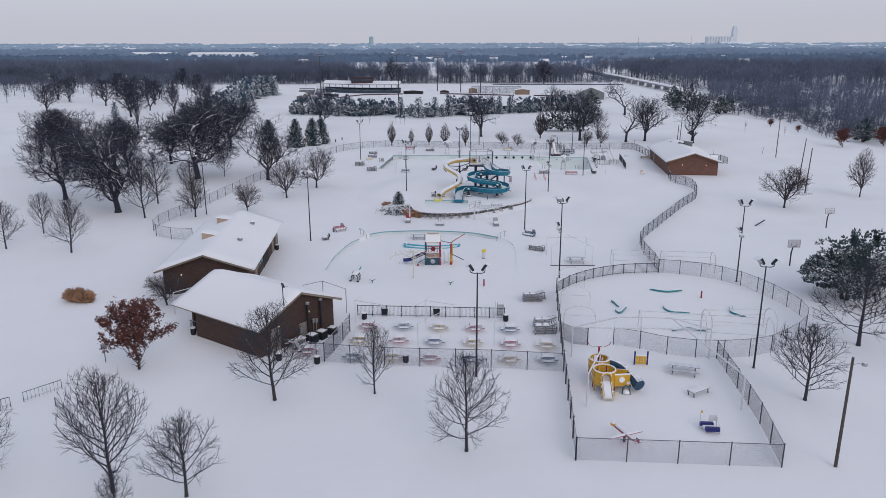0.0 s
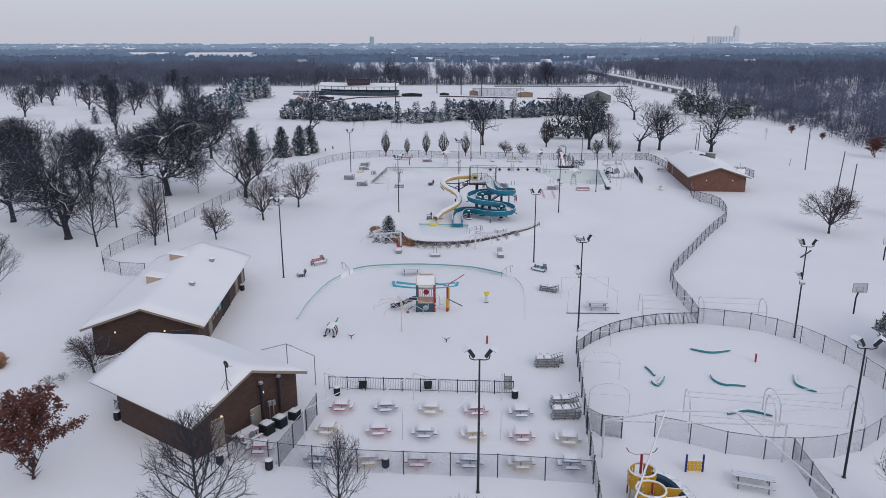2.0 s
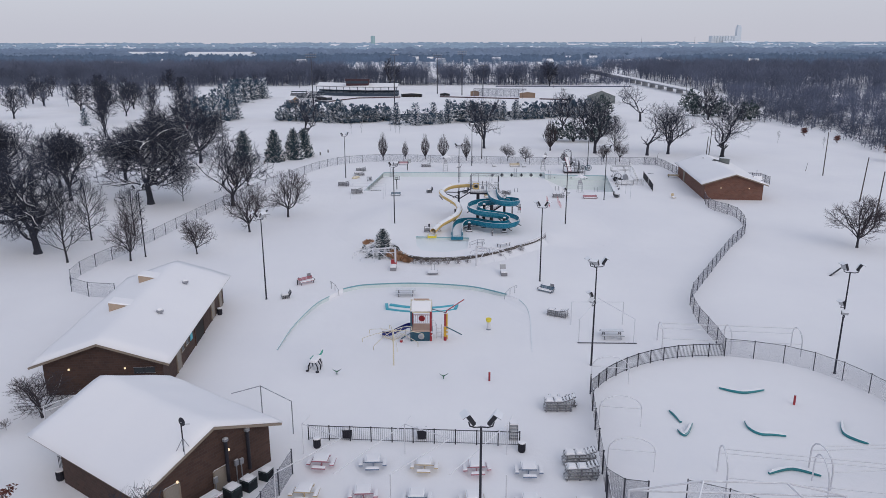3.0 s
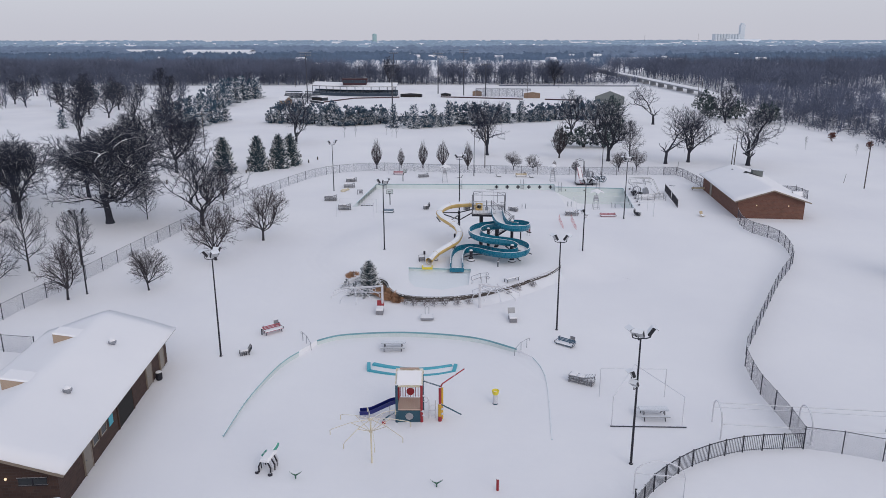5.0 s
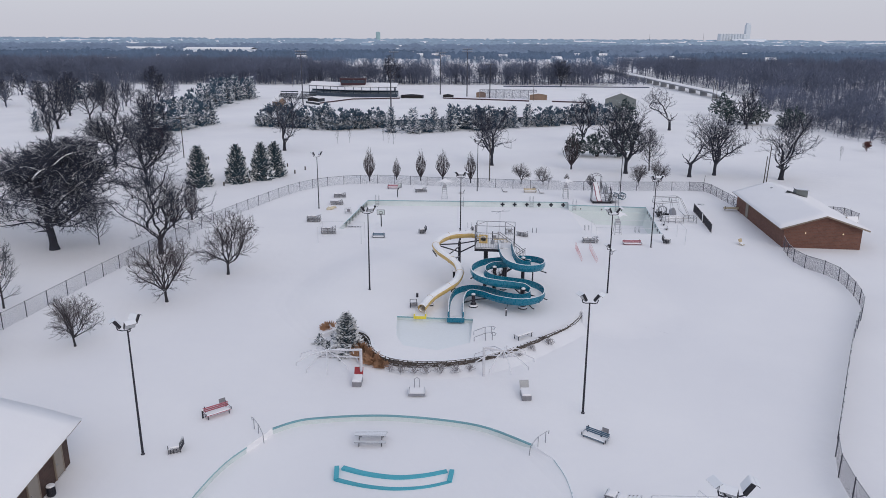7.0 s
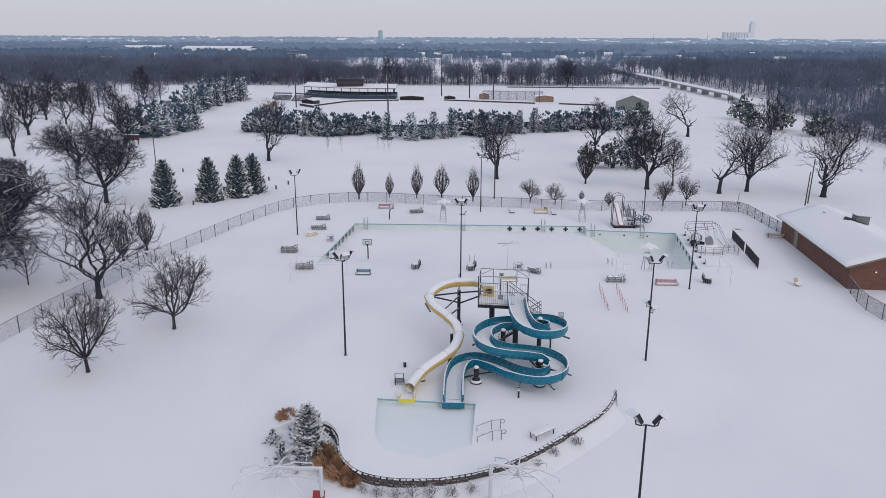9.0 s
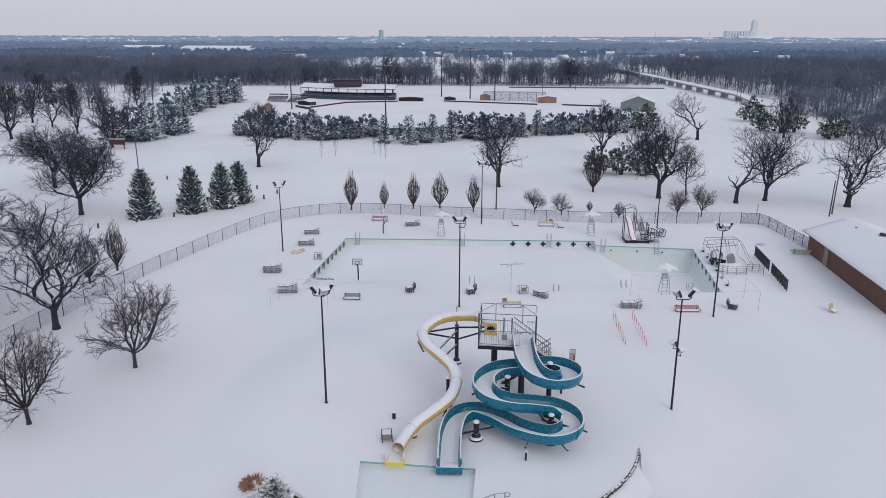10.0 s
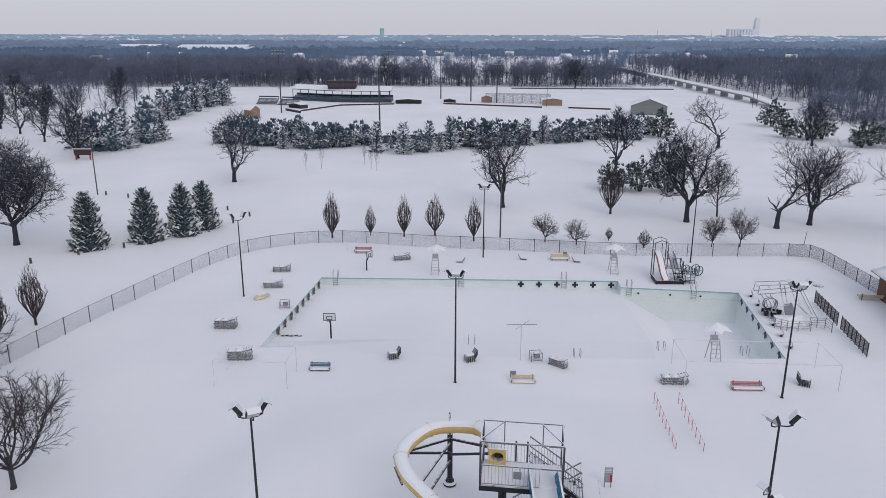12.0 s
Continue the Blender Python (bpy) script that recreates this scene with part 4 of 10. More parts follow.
def fence(name, line, height, wire, label, gap=3.0, post_r=0.04, rail_r=0.03, mid=False, pickets=False, steel=None, group="fences", thin=0.03):
    """Posts, rails and a panel in each bay along a line."""
    steel = steel or M_FPOST
    pts = [(p[0], p[1] * NORTH, p[2] if len(p) > 2 else 0.0) for p in line]
    pts = resample(pts, gap)
    f = thing(name, (pts[0].x, pts[0].y / NORTH, pts[0].z), 0, label, "fence", group)
    o = pts[0]
    post = Geo().cyl((0, 0, -0.05), (0, 0, height + 0.04), post_r, n=6).lathe([(post_r * 1.3, 0), (post_r * 0.6, 0.05)], (0, 0, height + 0.04), 6).data("post")
    for p in pts:
        ob = part("post", post, steel, f)
        ob.location = p - o
    for a, b in zip(pts, pts[1:]):
        a, b = a - o, b - o
        up = Vector((0, 0, height))
        part("top_rail", Geo().cyl(a + up, b + up, rail_r, n=5), steel, f)
        if mid:
            part("mid_rail", Geo().cyl(a + up * 0.5, b + up * 0.5, rail_r, n=5), steel, f)
        if pickets:
            low = part("bottom_rail", Geo().beam(a + Vector((0, 0, 0.15)), b + Vector((0, 0, 0.15)), 0.04, 0.04), steel, f)
            me = picket_meshes.setdefault((steel.name, thin, height), Geo().box((0, 0, height / 2 + 0.03), (thin, thin, height - 0.1)).data("picket"))
            k = max(2, round((b - a).length / 0.14))
            for i in range(1, k):
                q = a.lerp(b, i / k)
                part("picket", me, steel, low).location = (q.x, q.y, 0)
        else:
            zb = Vector((0, 0, 0.03))
            part("wire_panel", Geo().add([a + zb, b + zb, b + up, a + up], [(0, 1, 2, 3)]), wire, f)
    return f


H_F = 1.75
fence("chain_link_fence", [(9.3, 37.7), (23.1, 37.0)], H_F, M_WIRE, "grey chain-link fence along the front of the play yard", 3.4)
fence("chain_link_fence", [(9.3, 37.7), (9.95, 43.5), (10.6, 49.9), (11.4, 56.5), (12.3, 64.1), (12.9, 68.4)], H_F, M_WIREDARK, "dark chain-link fence between play yard and table terrace", 3.0, 0.06, steel=M_BLACK)
fence("chain_link_fence", [(23.1, 37.0), (24.1, 42.6), (24.6, 48.1), (24.9, 52.5)], H_F, M_WIREDARK, "dark chain-link fence along the side of the play yard", 3.2, 0.045)
fence("chain_link_fence", [(-14.5, 52.6), (-10.7, 51.7), (-4.4, 51.0), (4.6, 50.6), (10.55, 50.0)], H_F, M_WIRE, "grey chain-link fence along the table terrace", 3.1)
fence("chain_link_fence", [(-10.7, 51.7), (-9.7, 55.9), (-9.35, 58.0)], H_F + 0.1, M_WIREDARK, "dark chain-link screen round the air-conditioning units", 2.1, 0.05)
circ = [tuple(p) for p in spline([(26.7, 75.1, 0), (31.2, 73.9, 0), (34.6, 71.2, 0), (36.7, 66.8, 0), (37.5, 62.0, 0), (36.8, 59.4, 0), (34.9, 57.0, 0), (31.3, 54.2, 0),
                                  (29.1, 53.2, 0), (26.8, 52.7, 0), (24.4, 52.6, 0), (21.9, 52.9, 0), (19.7, 53.7, 0), (17.7, 54.9, 0), (16.2, 55.3, 0)], 5)]
fence("chain_link_fence", circ, H_F, M_WIRE, "curved grey chain-link fence round the wading pool", 2.5)
fence("chain_link_fence", [(11.4, 56.4), (12.4, 55.2), (13.7, 55.1)], H_F, M_WIREDARK, "short dark chain-link wing beside the yard gate", 1.5, 0.05)
fence("picket_fence", [tuple(p) for p in spline([(12.9, 68.4, 0), (13.6, 69.2, 0), (14.8, 70.6, 0), (16.4, 71.9, 0), (18.0, 73.0, 0), (20.4, 74.1, 0), (22.8, 74.8, 0), (26.7, 75.1, 0)], 4)],
      1.25, None, "black steel picket fence curving round the wading pool", 1.5, 0.05, 0.045, pickets=True, steel=M_BLACK, thin=0.024)
snake = spline([(26.7, 75.1, 0), (27.0, 78.5, 0), (27.0, 82.5, 0), (27.9, 87.4, 0), (29.3, 90.0, 0), (32.3, 94.6, 0), (36.2, 100.6, 0), (41.0, 107.8, 0), (45.6, 114.0, 0), (47.2, 117.8, 0), (48.2, 121.5, 0),
                (48.5, 125.0, 0), (47.3, 127.0, 0), (46.5, 129.2, 0), (46.9, 132.8, 0), (48.4, 137.6, 0)], 4)
fence("chain_link_fence", [tuple(p) for p in snake], H_F, M_WIREDARK, "long winding dark chain-link fence beside the pool grounds", 2.8, 0.045)
back = spline([(-37.0, 88.6, 0), (-40.4, 89.1, 0), (-43.2, 90.6, 0), (-45.0, 93.8, 0), (-45.2, 97.5, 0), (-44.4, 101.5, 0), (-42.9, 108.5, 0), (-41.7, 117.0, 0), (-40.1, 127.0, 0), (-38.0, 138.0, 0), (-35.4, 147.8, 0), (-31.6, 159.5, 0),
               (-28.4, 167.6, 0), (-25.0, 171.9, 0), (-20.9, 174.3, 0), (-16.8, 175.5, 0), (-11.0, 175.6, 0), (-3.0, 174.1, 0), (7.3, 173.1, 0), (17.0, 171.9, 0), (27.0, 171.1, 0), (38.0, 171.2, 0), (47.0, 171.5, 0)], 4)
fence("chain_link_fence", [tuple(p) for p in back], H_F, M_WIRE, "long grey chain-link boundary fence behind the pool grounds", 3.4, 0.045)
fence("chain_link_fence", [(47.0, 171.5), (50.2, 171.0), (50.5, 166.5), (50.7, 161.0), (50.8, 157.6)], H_F, M_WIREDARK, "dark chain-link fence joining the pump house", 2.6, 0.045)
fence("chain_link_fence", [(60.6, 154.2), (66.0, 153.6), (66.3, 149.6)], 1.6, M_WIREDARK, "dark chain-link screen behind the pump house", 2.0, 0.05)
fence("picket_fence", [(-9.1, 61.9), (6.3, 61.2)], 1.15, None, "black picket rail fence along the table terrace", 1.6, 0.045, 0.04, pickets=True, steel=M_BLACK, thin=0.016)
fence("picket_fence", [(42.4, 155.9), (41.6, 150.0)], 1.4, None, "black picket fence panel near the pool", 1.0, 0.04, 0.04, pickets=True, steel=M_BLACK)
fence("picket_fence", [(41.5, 149.2), (40.6, 143.3)], 1.4, None, "black picket fence panel near the pool", 1.0, 0.04, 0.04, pickets=True, steel=M_BLACK)


# ---- floodlight poles ----
def flood_head(parent, at, yaw, tilt, s=1.0):
    """A flat square case with its glass tilted down and outward, snow on its back."""
    w, h = 0.36 * s, 0.33 * s
    ring = [(-w, -h), (w, -h), (w, h), (-w, h)]
    g = Geo().add([(x, -0.06, z) for x, z in ring] + [(x, 0.10, z) for x, z in ring] + [(x * 0.86, 0.16, z * 0.86) for x, z in ring],
                  [(0, 1, 2, 3), (8, 11, 10, 9)] + [(k, k + 4, (k + 1) % 4 + 4, (k + 1) % 4) for k in range(4)] + [(k + 4, k + 8, (k + 1) % 4 + 8, (k + 1) % 4 + 4) for k in range(4)])
    c = part("floodlight", g, M_HEAD, parent)
    c.matrix_basis = pose(at[0], at[1], at[2], -0.66 * tilt, 0, yaw)
    part("lens", Geo().box((0, -0.07, 0), (0.64 * s, 0.03, 0.58 * s)), M_LENS, c, "pale floodlight glass")
    part("visor", Geo().box((0, -0.16, h + 0.01), (0.7 * s, 0.22, 0.02)), M_HEAD, c)
    return c


def flood_pole(at, height, heads, label, extra=(), rz=0.0, r=0.092):
    p = thing("floodlight_pole", at, rz, label, "light pole", "floodlight poles")
    part("pole", Geo().tube([(0, 0, -0.05), (0, 0, height * 0.5), (0, 0, height)], [r, r * 0.8, r * 0.6], 8), M_POLE, p)
    part("base_collar", Geo().lathe([(r * 1.7, 0), (r * 1.6, 0.06), (r * 1.15, 0.1)], (0, 0, -0.02), 8), M_POLE, p)
    arm = Geo()
    span = 0.66
    for yaw, tilt in heads:
        a = radians(yaw - 90)
        q = (span * math.cos(a), span * math.sin(a), height + 0.32)
        arm.tube([(0, 0, height - 0.05), (q[0] * 0.55, q[1] * 0.55, height - 0.02), (q[0] * 0.9, q[1] * 0.9, height + 0.08), q], 0.04, 5)
        flood_head(p, (q[0], q[1], height + 0.55), yaw, tilt)
    part("bracket", arm, M_POLE, p)
    for z, yaw, tilt in extra:
        a = radians(yaw - 90)
        q = (0.45 * math.cos(a), 0.45 * math.sin(a), z)
        br = part("side_arm", Geo().tube([(0, 0, z - 0.25), (q[0], q[1], z - 0.2), q], 0.035, 5), M_POLE, p)
        flood_head(p, (q[0], q[1], z + 0.25), yaw, tilt, 0.75)
    return p


two = "tall dark steel pole with snow-capped floodlights"
flood_pole((-19.7, 88.5, 0), 9.4, ((-60, -51), (40, -51), (160, -51)), two)
flood_pole((-7.6, 117.4, MOUND), 8.9, ((-70, -51), (30, -51), (110, -51)), two)
flood_pole((12.15, 94.4, 0), 9.2, ((-70, -46), (60, -51)), two)
flood_pole((19.1, 117.2, MOUND * 0.9), 9.1, ((-60, -46), (70, -51)), two, ((5.4, -60, -46), (4.9, 20, -46)))
flood_pole((2.9, 49.15, 0), 9.4, ((-75, -51), (75, -51)), two)
flood_pole((14.0, 73.3, 0), 9.35, ((-75, -46), (-30, -51), (80, -46)), two, ((6.6, -80, -36), (6.0, -40, -46)))
flood_pole((35.1, 72.0, 0), 9.35, ((-80, -36), (60, -41)), two, ((6.4, -70, -36), (5.6, -20, -46)))
flood_pole((29.5, 136.2, 0), 9.4, ((-80, -46), (0, -51), (80, -46)), two)
flood_pole((2.7, 137.9, 0), 9.4, ((-80, -51), (0, -56), (70, -46)), two)
flood_pole((-21.5, 156.0, 0), 8.9, ((-60, -41), (130, -41)), two)
flood_pole((-40.4, 103.3, 0), 9.2, ((-50, -46), (130, -41)), two)
flood_pole((6.05, 170.0, 0), 9.2, ((-80, -46), (0, -56), (80, -46)), two)
flood_pole((33.1, 168.8, 0), 9.0, ((-80, -46), (70, -46)), two)
flood_pole((27.5, 50.8, 0), 9.4, ((-75, -51), (60, -51)), two)


def utility_pole(at, height, lean=(0, 0), label="weathered wooden utility pole", cross=False):
    u = thing("utility_pole", at, 0, label, "utility pole", "wooden poles")
    r = 0.12 if height > 3 else 0.05
    part("pole", Geo().tube([(0, 0, -0.1), (lean[0], lean[1], height)], [r, r * 0.7], 8), M_WOOD, u)
    if cross:
        part("crossarm", Geo().beam((lean[0] - 1.3, lean[1], height - 0.5), (lean[0] + 1.3, lean[1], height - 0.5), 0.12, 0.14), M_WOOD, u)
        for x in (-1.1, 0, 1.1):
            part("insulator", Geo().lathe([(0.05, 0), (0.07, 0.08), (0.03, 0.16)], (lean[0] + x, lean[1], height - 0.42), 6), M_GALV, u)
    return u


lamp_pole = utility_pole((26.79, 37.11, 0), 8.07, (0, 0), "grey wooden pole with a small street lamp")
part("lamp_arm", Geo().tube([(0, 0, 7.52), (0.35, 0, 7.62), (0.7, 0, 7.57)], 0.03, 5), M_GALV, lamp_pole)
part("lamp_head", Geo().lathe([(0.05, 0.12), (0.14, 0.1), (0.2, -0.02), (0.16, -0.12), (0.05, -0.16)], (0.8, 0, 7.57), 10), M_GALV, lamp_pole, "pale round lamp head")
utility_pole((82.2, 158.7, 0), 9.4)
utility_pole((68.6, 119.5, 0), 8.6, (0.3, 0.0))
utility_pole((75.4, 134.5, 0), 8.2, (0.45, 0.0))
utility_pole((8.8, 178.8, 0), 9.0)
utility_pole((-64.2, 202.6, 0), 10.0, (0, 0), "wooden utility pole with a crossarm", True)
utility_pole((63.4, 176.2, 0), 6.0, (0.15, 0.0))
utility_pole((64.6, 177.6, 0), 8.0, (0.2, 0.0))
utility_pole((122.0, 357.0, 0), 10.5)
utility_pole((124.5, 359.0, 0), 10.0)
utility_pole((81.1, 163.7, 0), 1.9, (0.3, 0), "thin leaning wooden stake in open snow")
utility_pole((51.6, 176.4, 0), 2.0, (0.2, 0), "thin wooden stake beside the fence")


# ---- trees ----
def turned(d, angle, spin):
    """A direction leant away from d by angle, round it by spin (radians)."""
    a = d.orthogonal().normalized()
    b = d.cross(a)
    return (d * math.cos(angle) + (a * math.cos(spin) + b * math.sin(spin)) * math.sin(angle)).normalized()


def branch(geo, p, d, length, r, rng, n=3, bits=3, lift=0.1, wob=0.12, end=0.35):
    """A wavering tapered branch; returns its points."""
    pts, q = [p.copy()], p.copy()
    dd = d.copy()
    for i in range(bits):
        dd = (dd + Vector((rng.uniform(-wob, wob), rng.uniform(-wob, wob), rng.uniform(-wob, wob) + lift))).normalized()
        q = q + dd * (length / bits)
        pts.append(q.copy())
    geo.tube(pts, [r * (1 - (1 - end) * i / bits) for i in range(bits + 1)], n, False)
    return pts, dd


def along(pts, f):
    k = min(int(f * (len(pts) - 1)), len(pts) - 2)
    return pts[k].lerp(pts[k + 1], f * (len(pts) - 1) - k), (pts[k + 1] - pts[k]).normalized()


def blades(geo, pts, n, length, w, rng, f0=0.15, angle=(0.3, 0.9), up=0.15):
    """Fine twigs along a branch, one sliver each."""
    for _ in range(n):
        q, t = along(pts, rng.uniform(f0, 1.0))
        d = turned(t, rng.uniform(*angle), rng.uniform(0, 6.28)) + Vector((0, 0, up))
        e = q + d * (length * rng.uniform(0.5, 1.15))
        s = d.orthogonal().normalized() * w
        if rng.random() < 0.5:
            s = d.cross(s).normalized() * w
        geo.add([q - s, q + s, e], [(0, 1, 2)])


def crown_tree(seed, H, R, low, fork, limbs, tilt, s2=0.9, s3=0.42, tw=9.0, tl=0.75, tw_w=0.010, r0=0.30, leader=0.0, wig=0.15, up=0.05, lean=(0, 0), lumpy=0.25, reach=0.5, flare=(0.6, 1.1), heavy=0.05):
    """A bare tree: limbs, branches, shoots and twigs that end at a lumpy round crown. Trunk and limbs are one mesh, the fine crown another."""
    rng = random.Random(seed)
    tg, cg = Geo(), Geo()
    mid, half = (low + H) / 2, (H - low) / 2
    off = Vector((seed * 1.37, seed * 0.71, 0))

    def room(p, slack=1.0):
        q = Vector(((p.x - lean[0] * R) / R, (p.y - lean[1] * R) / R, (p.z - mid) / half))
        k = q.length
        return k < (1 + lumpy * noise.noise(q * 1.9 + off)) * slack if k > 0.3 else True

    def shoot(p, d, length, r, seg, wob, lift, end=0.3, free=0.0, slack=1.0):
        pts, run = [p.copy()], 0.0
        while run < length:
            d = (d + Vector((rng.gauss(0, wob), rng.gauss(0, wob), rng.gauss(0, wob) * 0.8 + lift))).normalized()
            q = pts[-1] + d * seg
            run += seg
            if run > free and not room(q, slack):
                break
            pts.append(q)
        n = len(pts) - 1
        return pts, [r * (1 - (1 - end) * i / max(n, 1)) for i in range(n + 1)], n * seg

    trunk, rs, _ = shoot(Vector((0, 0, -0.1)), Vector((0, 0, 1)), (leader * H if leader else fork), r0, max(fork / 4, 0.3), 0.03 if leader else 0.05, 0.2, 0.12 if leader else 0.8, 1e9 if not leader else fork)
    rs[0] *= 1.35
    tg.tube(trunk, rs, 8, False)
    first = []
    for k in range(limbs):
        az = k * 2.4 + rng.uniform(-0.35, 0.35)
        f = k / max(limbs - 1, 1)
        a = tilt[1] + (tilt[0] - tilt[1]) * (f if leader else rng.random()) + rng.uniform(-0.1, 0.1)
        d = Vector((math.cos(az) * math.sin(a), math.sin(az) * math.sin(a), math.cos(a)))
        if leader:
            g = fork / (leader * H) + (0.97 - fork / (leader * H)) * f ** 0.9
            p, _t = along(trunk, min(g, 0.99))
            r = r0 * (0.42 - 0.3 * f)
        else:
            p, r = trunk[-1] - Vector((0, 0, rng.uniform(0, 0.25) * fork)), r0 * rng.uniform(0.5, 0.75)
        first.append(shoot(p, d, H * 1.3, r, 0.055 * H, wig, up, 0.16, 0.12 * H, 1.0))
    if leader:
        first.append((trunk[-4:], rs[-4:], 0.1 * H))
    second, third = [], []
    for pts, rr, length in first:
        if len(pts) < 2:
            continue
        tg.tube(pts, rr, 5, False)
        n = max(2, int(length / s2))
        for j in range(n):
            g = 0.16 + 0.84 * (j + rng.random()) / n
            p, t = along(pts, min(g, 0.995))
            r = rr[0] * (1 - 0.84 * g) * rng.uniform(0.4, 0.65)
            second.append(shoot(p, turned(t, rng.uniform(*flare), rng.uniform(0, 6.28)), max(length * reach * (1.15 - 0.7 * g), 0.8), max(r, 0.02), 0.04 * H, wig * 1.1, up * 1.2, 0.3))
    for pts, rr, length in second:
        if len(pts) < 2:
            continue
        (tg if rr[0] > heavy else cg).tube(pts, rr, 4 if rr[0] > heavy else 3, False)
        n = max(2, int(length / s3))
        for j in range(n):
            g = 0.1 + 0.9 * (j + rng.random()) / n
            p, t = along(pts, min(g, 0.995))
            third.append(shoot(p, turned(t, rng.uniform(0.45, 1.0), rng.uniform(0, 6.28)), max(length * 0.55 * (1.2 - 0.75 * g), tl), max(rr[0] * 0.35 * (1 - 0.6 * g), tw_w * 1.5), max(0.3, 0.035 * H), wig * 1.1, up * 1.4, 0.4, 0.0, 1.04))
    for pts, rr, length in third:
        if len(pts) < 2:
            continue
        cg.tube(pts, rr, 3, False)
        for _ in range(max(2, int(length * tw))):
            q, t = along(pts, rng.random() * 0.999)
            d = turned(t, rng.uniform(0.2, 0.85), rng.uniform(0, 6.28)) + Vector((0, 0, up * 1.5))
            e = q + d * (tl * rng.uniform(0.4, 1.15))
            if not room(e, 1.12):
                continue
            w = d.orthogonal().normalized()
            w = (w * math.cos(e.x * 40) + d.cross(w).normalized() * math.sin(e.x * 40)) * tw_w
            cg.add([q - w, q + w, e], [(0, 1, 2)])
    return tg, cg


def meshes(pair):
    return pair[0].data("trunk"), pair[1].data("crown")


def vase_tree(seed, H, width, stems=26, twigs=12):
    """An upright spindle-shaped shrub with many stems, widest at mid height."""
    rng = random.Random(seed)
    tg, cg = Geo(), Geo()
    tg.tube([(0, 0, -0.05), (0, 0, H * 0.14)], [0.14, 0.1], 6)
    for k in range(stems):
        az, u = k * 2.4, math.sqrt((k + 0.5) / stems)
        out = u * width * 0.5
        top = Vector((math.cos(az) * out * 0.72, math.sin(az) * out * 0.72, H * (1.0 - 0.42 * u ** 1.5) * rng.uniform(0.9, 1.03)))
        bend = Vector((math.cos(az) * out * 0.95, math.sin(az) * out * 0.95, H * rng.uniform(0.36, 0.46)))
        pts = spline([(0, 0, H * 0.09), tuple(bend), tuple(top)], 3)
        (tg if k < 6 else cg).tube(pts, [0.05 - 0.042 * i / (len(pts) - 1) for i in range(len(pts))], 4, False)
        for j in range(twigs):
            q, t = along(pts, rng.uniform(0.22, 0.96))
            sp, _ = branch(cg, q, turned(t, rng.uniform(0.15, 0.5), rng.uniform(0, 6.28)), H * rng.uniform(0.07, 0.14), 0.014, rng, 3, 2, 0.25, 0.1, 0.5)
            blades(cg, sp, 5, H * 0.07, 0.012, rng, 0.1, (0.2, 0.6), 0.3)
    return tg.data("trunk"), cg.data("crown")


def spray(g, q, d, length, width, rng):
    """A small tent of needles pointing outward."""
    side = Vector((-d.y, d.x, 0))
    side = side.normalized() if side.length > 1e-3 else Vector((1, 0, 0))
    tip = q + d * length
    m = q.lerp(tip, 0.45)
    drop = Vector((0, 0, -width * rng.uniform(0.5, 1.5)))
    a, b = m + side * width + drop, m - side * width + drop
    g.add([q, a, tip, b], [(0, 1, 2), (0, 2, 3), (0, 3, 1), (1, 3, 2)])


def conifer(seed, H, R, levels=17, per=14, clumps=4, low=0.06, shape=0.9, r_min=0.12, ragged=0.25, tops=1, fat=0.11, long=0.45):
    """Tiers of boughs made of needle sprays; several tops make a bushy one."""
    rng = random.Random(seed)
    tg, cg = Geo(), Geo()
    for t in range(tops):
        az0 = t * 2.4 + rng.random()
        off = 0.0 if t == 0 else R * rng.uniform(0.35, 0.62)
        x0, y0 = math.cos(az0) * off, math.sin(az0) * off
        h0 = H if t == 0 else H * rng.uniform(0.62, 0.95)
        r1 = R if tops == 1 else R * rng.uniform(0.5, 0.7)
        tg.tube([(x0 * 0.3, y0 * 0.3, -0.05), (x0, y0, h0 * 0.9)], [H * 0.02, H * 0.004], 5)
        for k in range(levels):
            f = k / (levels - 1)
            z = h0 * (low + (0.95 - low) * f)
            rad = r1 * (1 - f) ** shape * rng.uniform(1 - ragged * 0.5, 1 + ragged * 0.4) + 0.1
            m = max(4, int(per * (0.3 + 0.7 * (1 - f))))
            for i in range(m):
                az = i * 6.283 / m + k * 0.9 + rng.uniform(-0.3, 0.3)
                rr = rad * rng.uniform(1 - ragged, 1.05)
                for c in range(clumps):
                    g = (c + rng.random()) / clumps
                    a2 = az + rng.uniform(-0.35, 0.35)
                    d = Vector((math.cos(a2), math.sin(a2), rng.uniform(-0.25, 0.35) + 0.5 * f)).normalized()
                    q = Vector((x0 + math.cos(az) * rr * g * 0.72, y0 + math.sin(az) * rr * g * 0.72, z - 0.16 * rr * g * g + rng.uniform(-0.5, 0.5) * h0 / levels))
                    spray(cg, q, d, max(r_min * 2.4, rr * long) * rng.uniform(0.7, 1.25), max(r_min * 0.75, rr * fat), rng)
        spray(cg, Vector((x0, y0, h0 * 0.9)), Vector((0.05, 0, 1)), h0 * 0.1, 0.12, rng)
    return tg.data("trunk"), cg.data("crown")


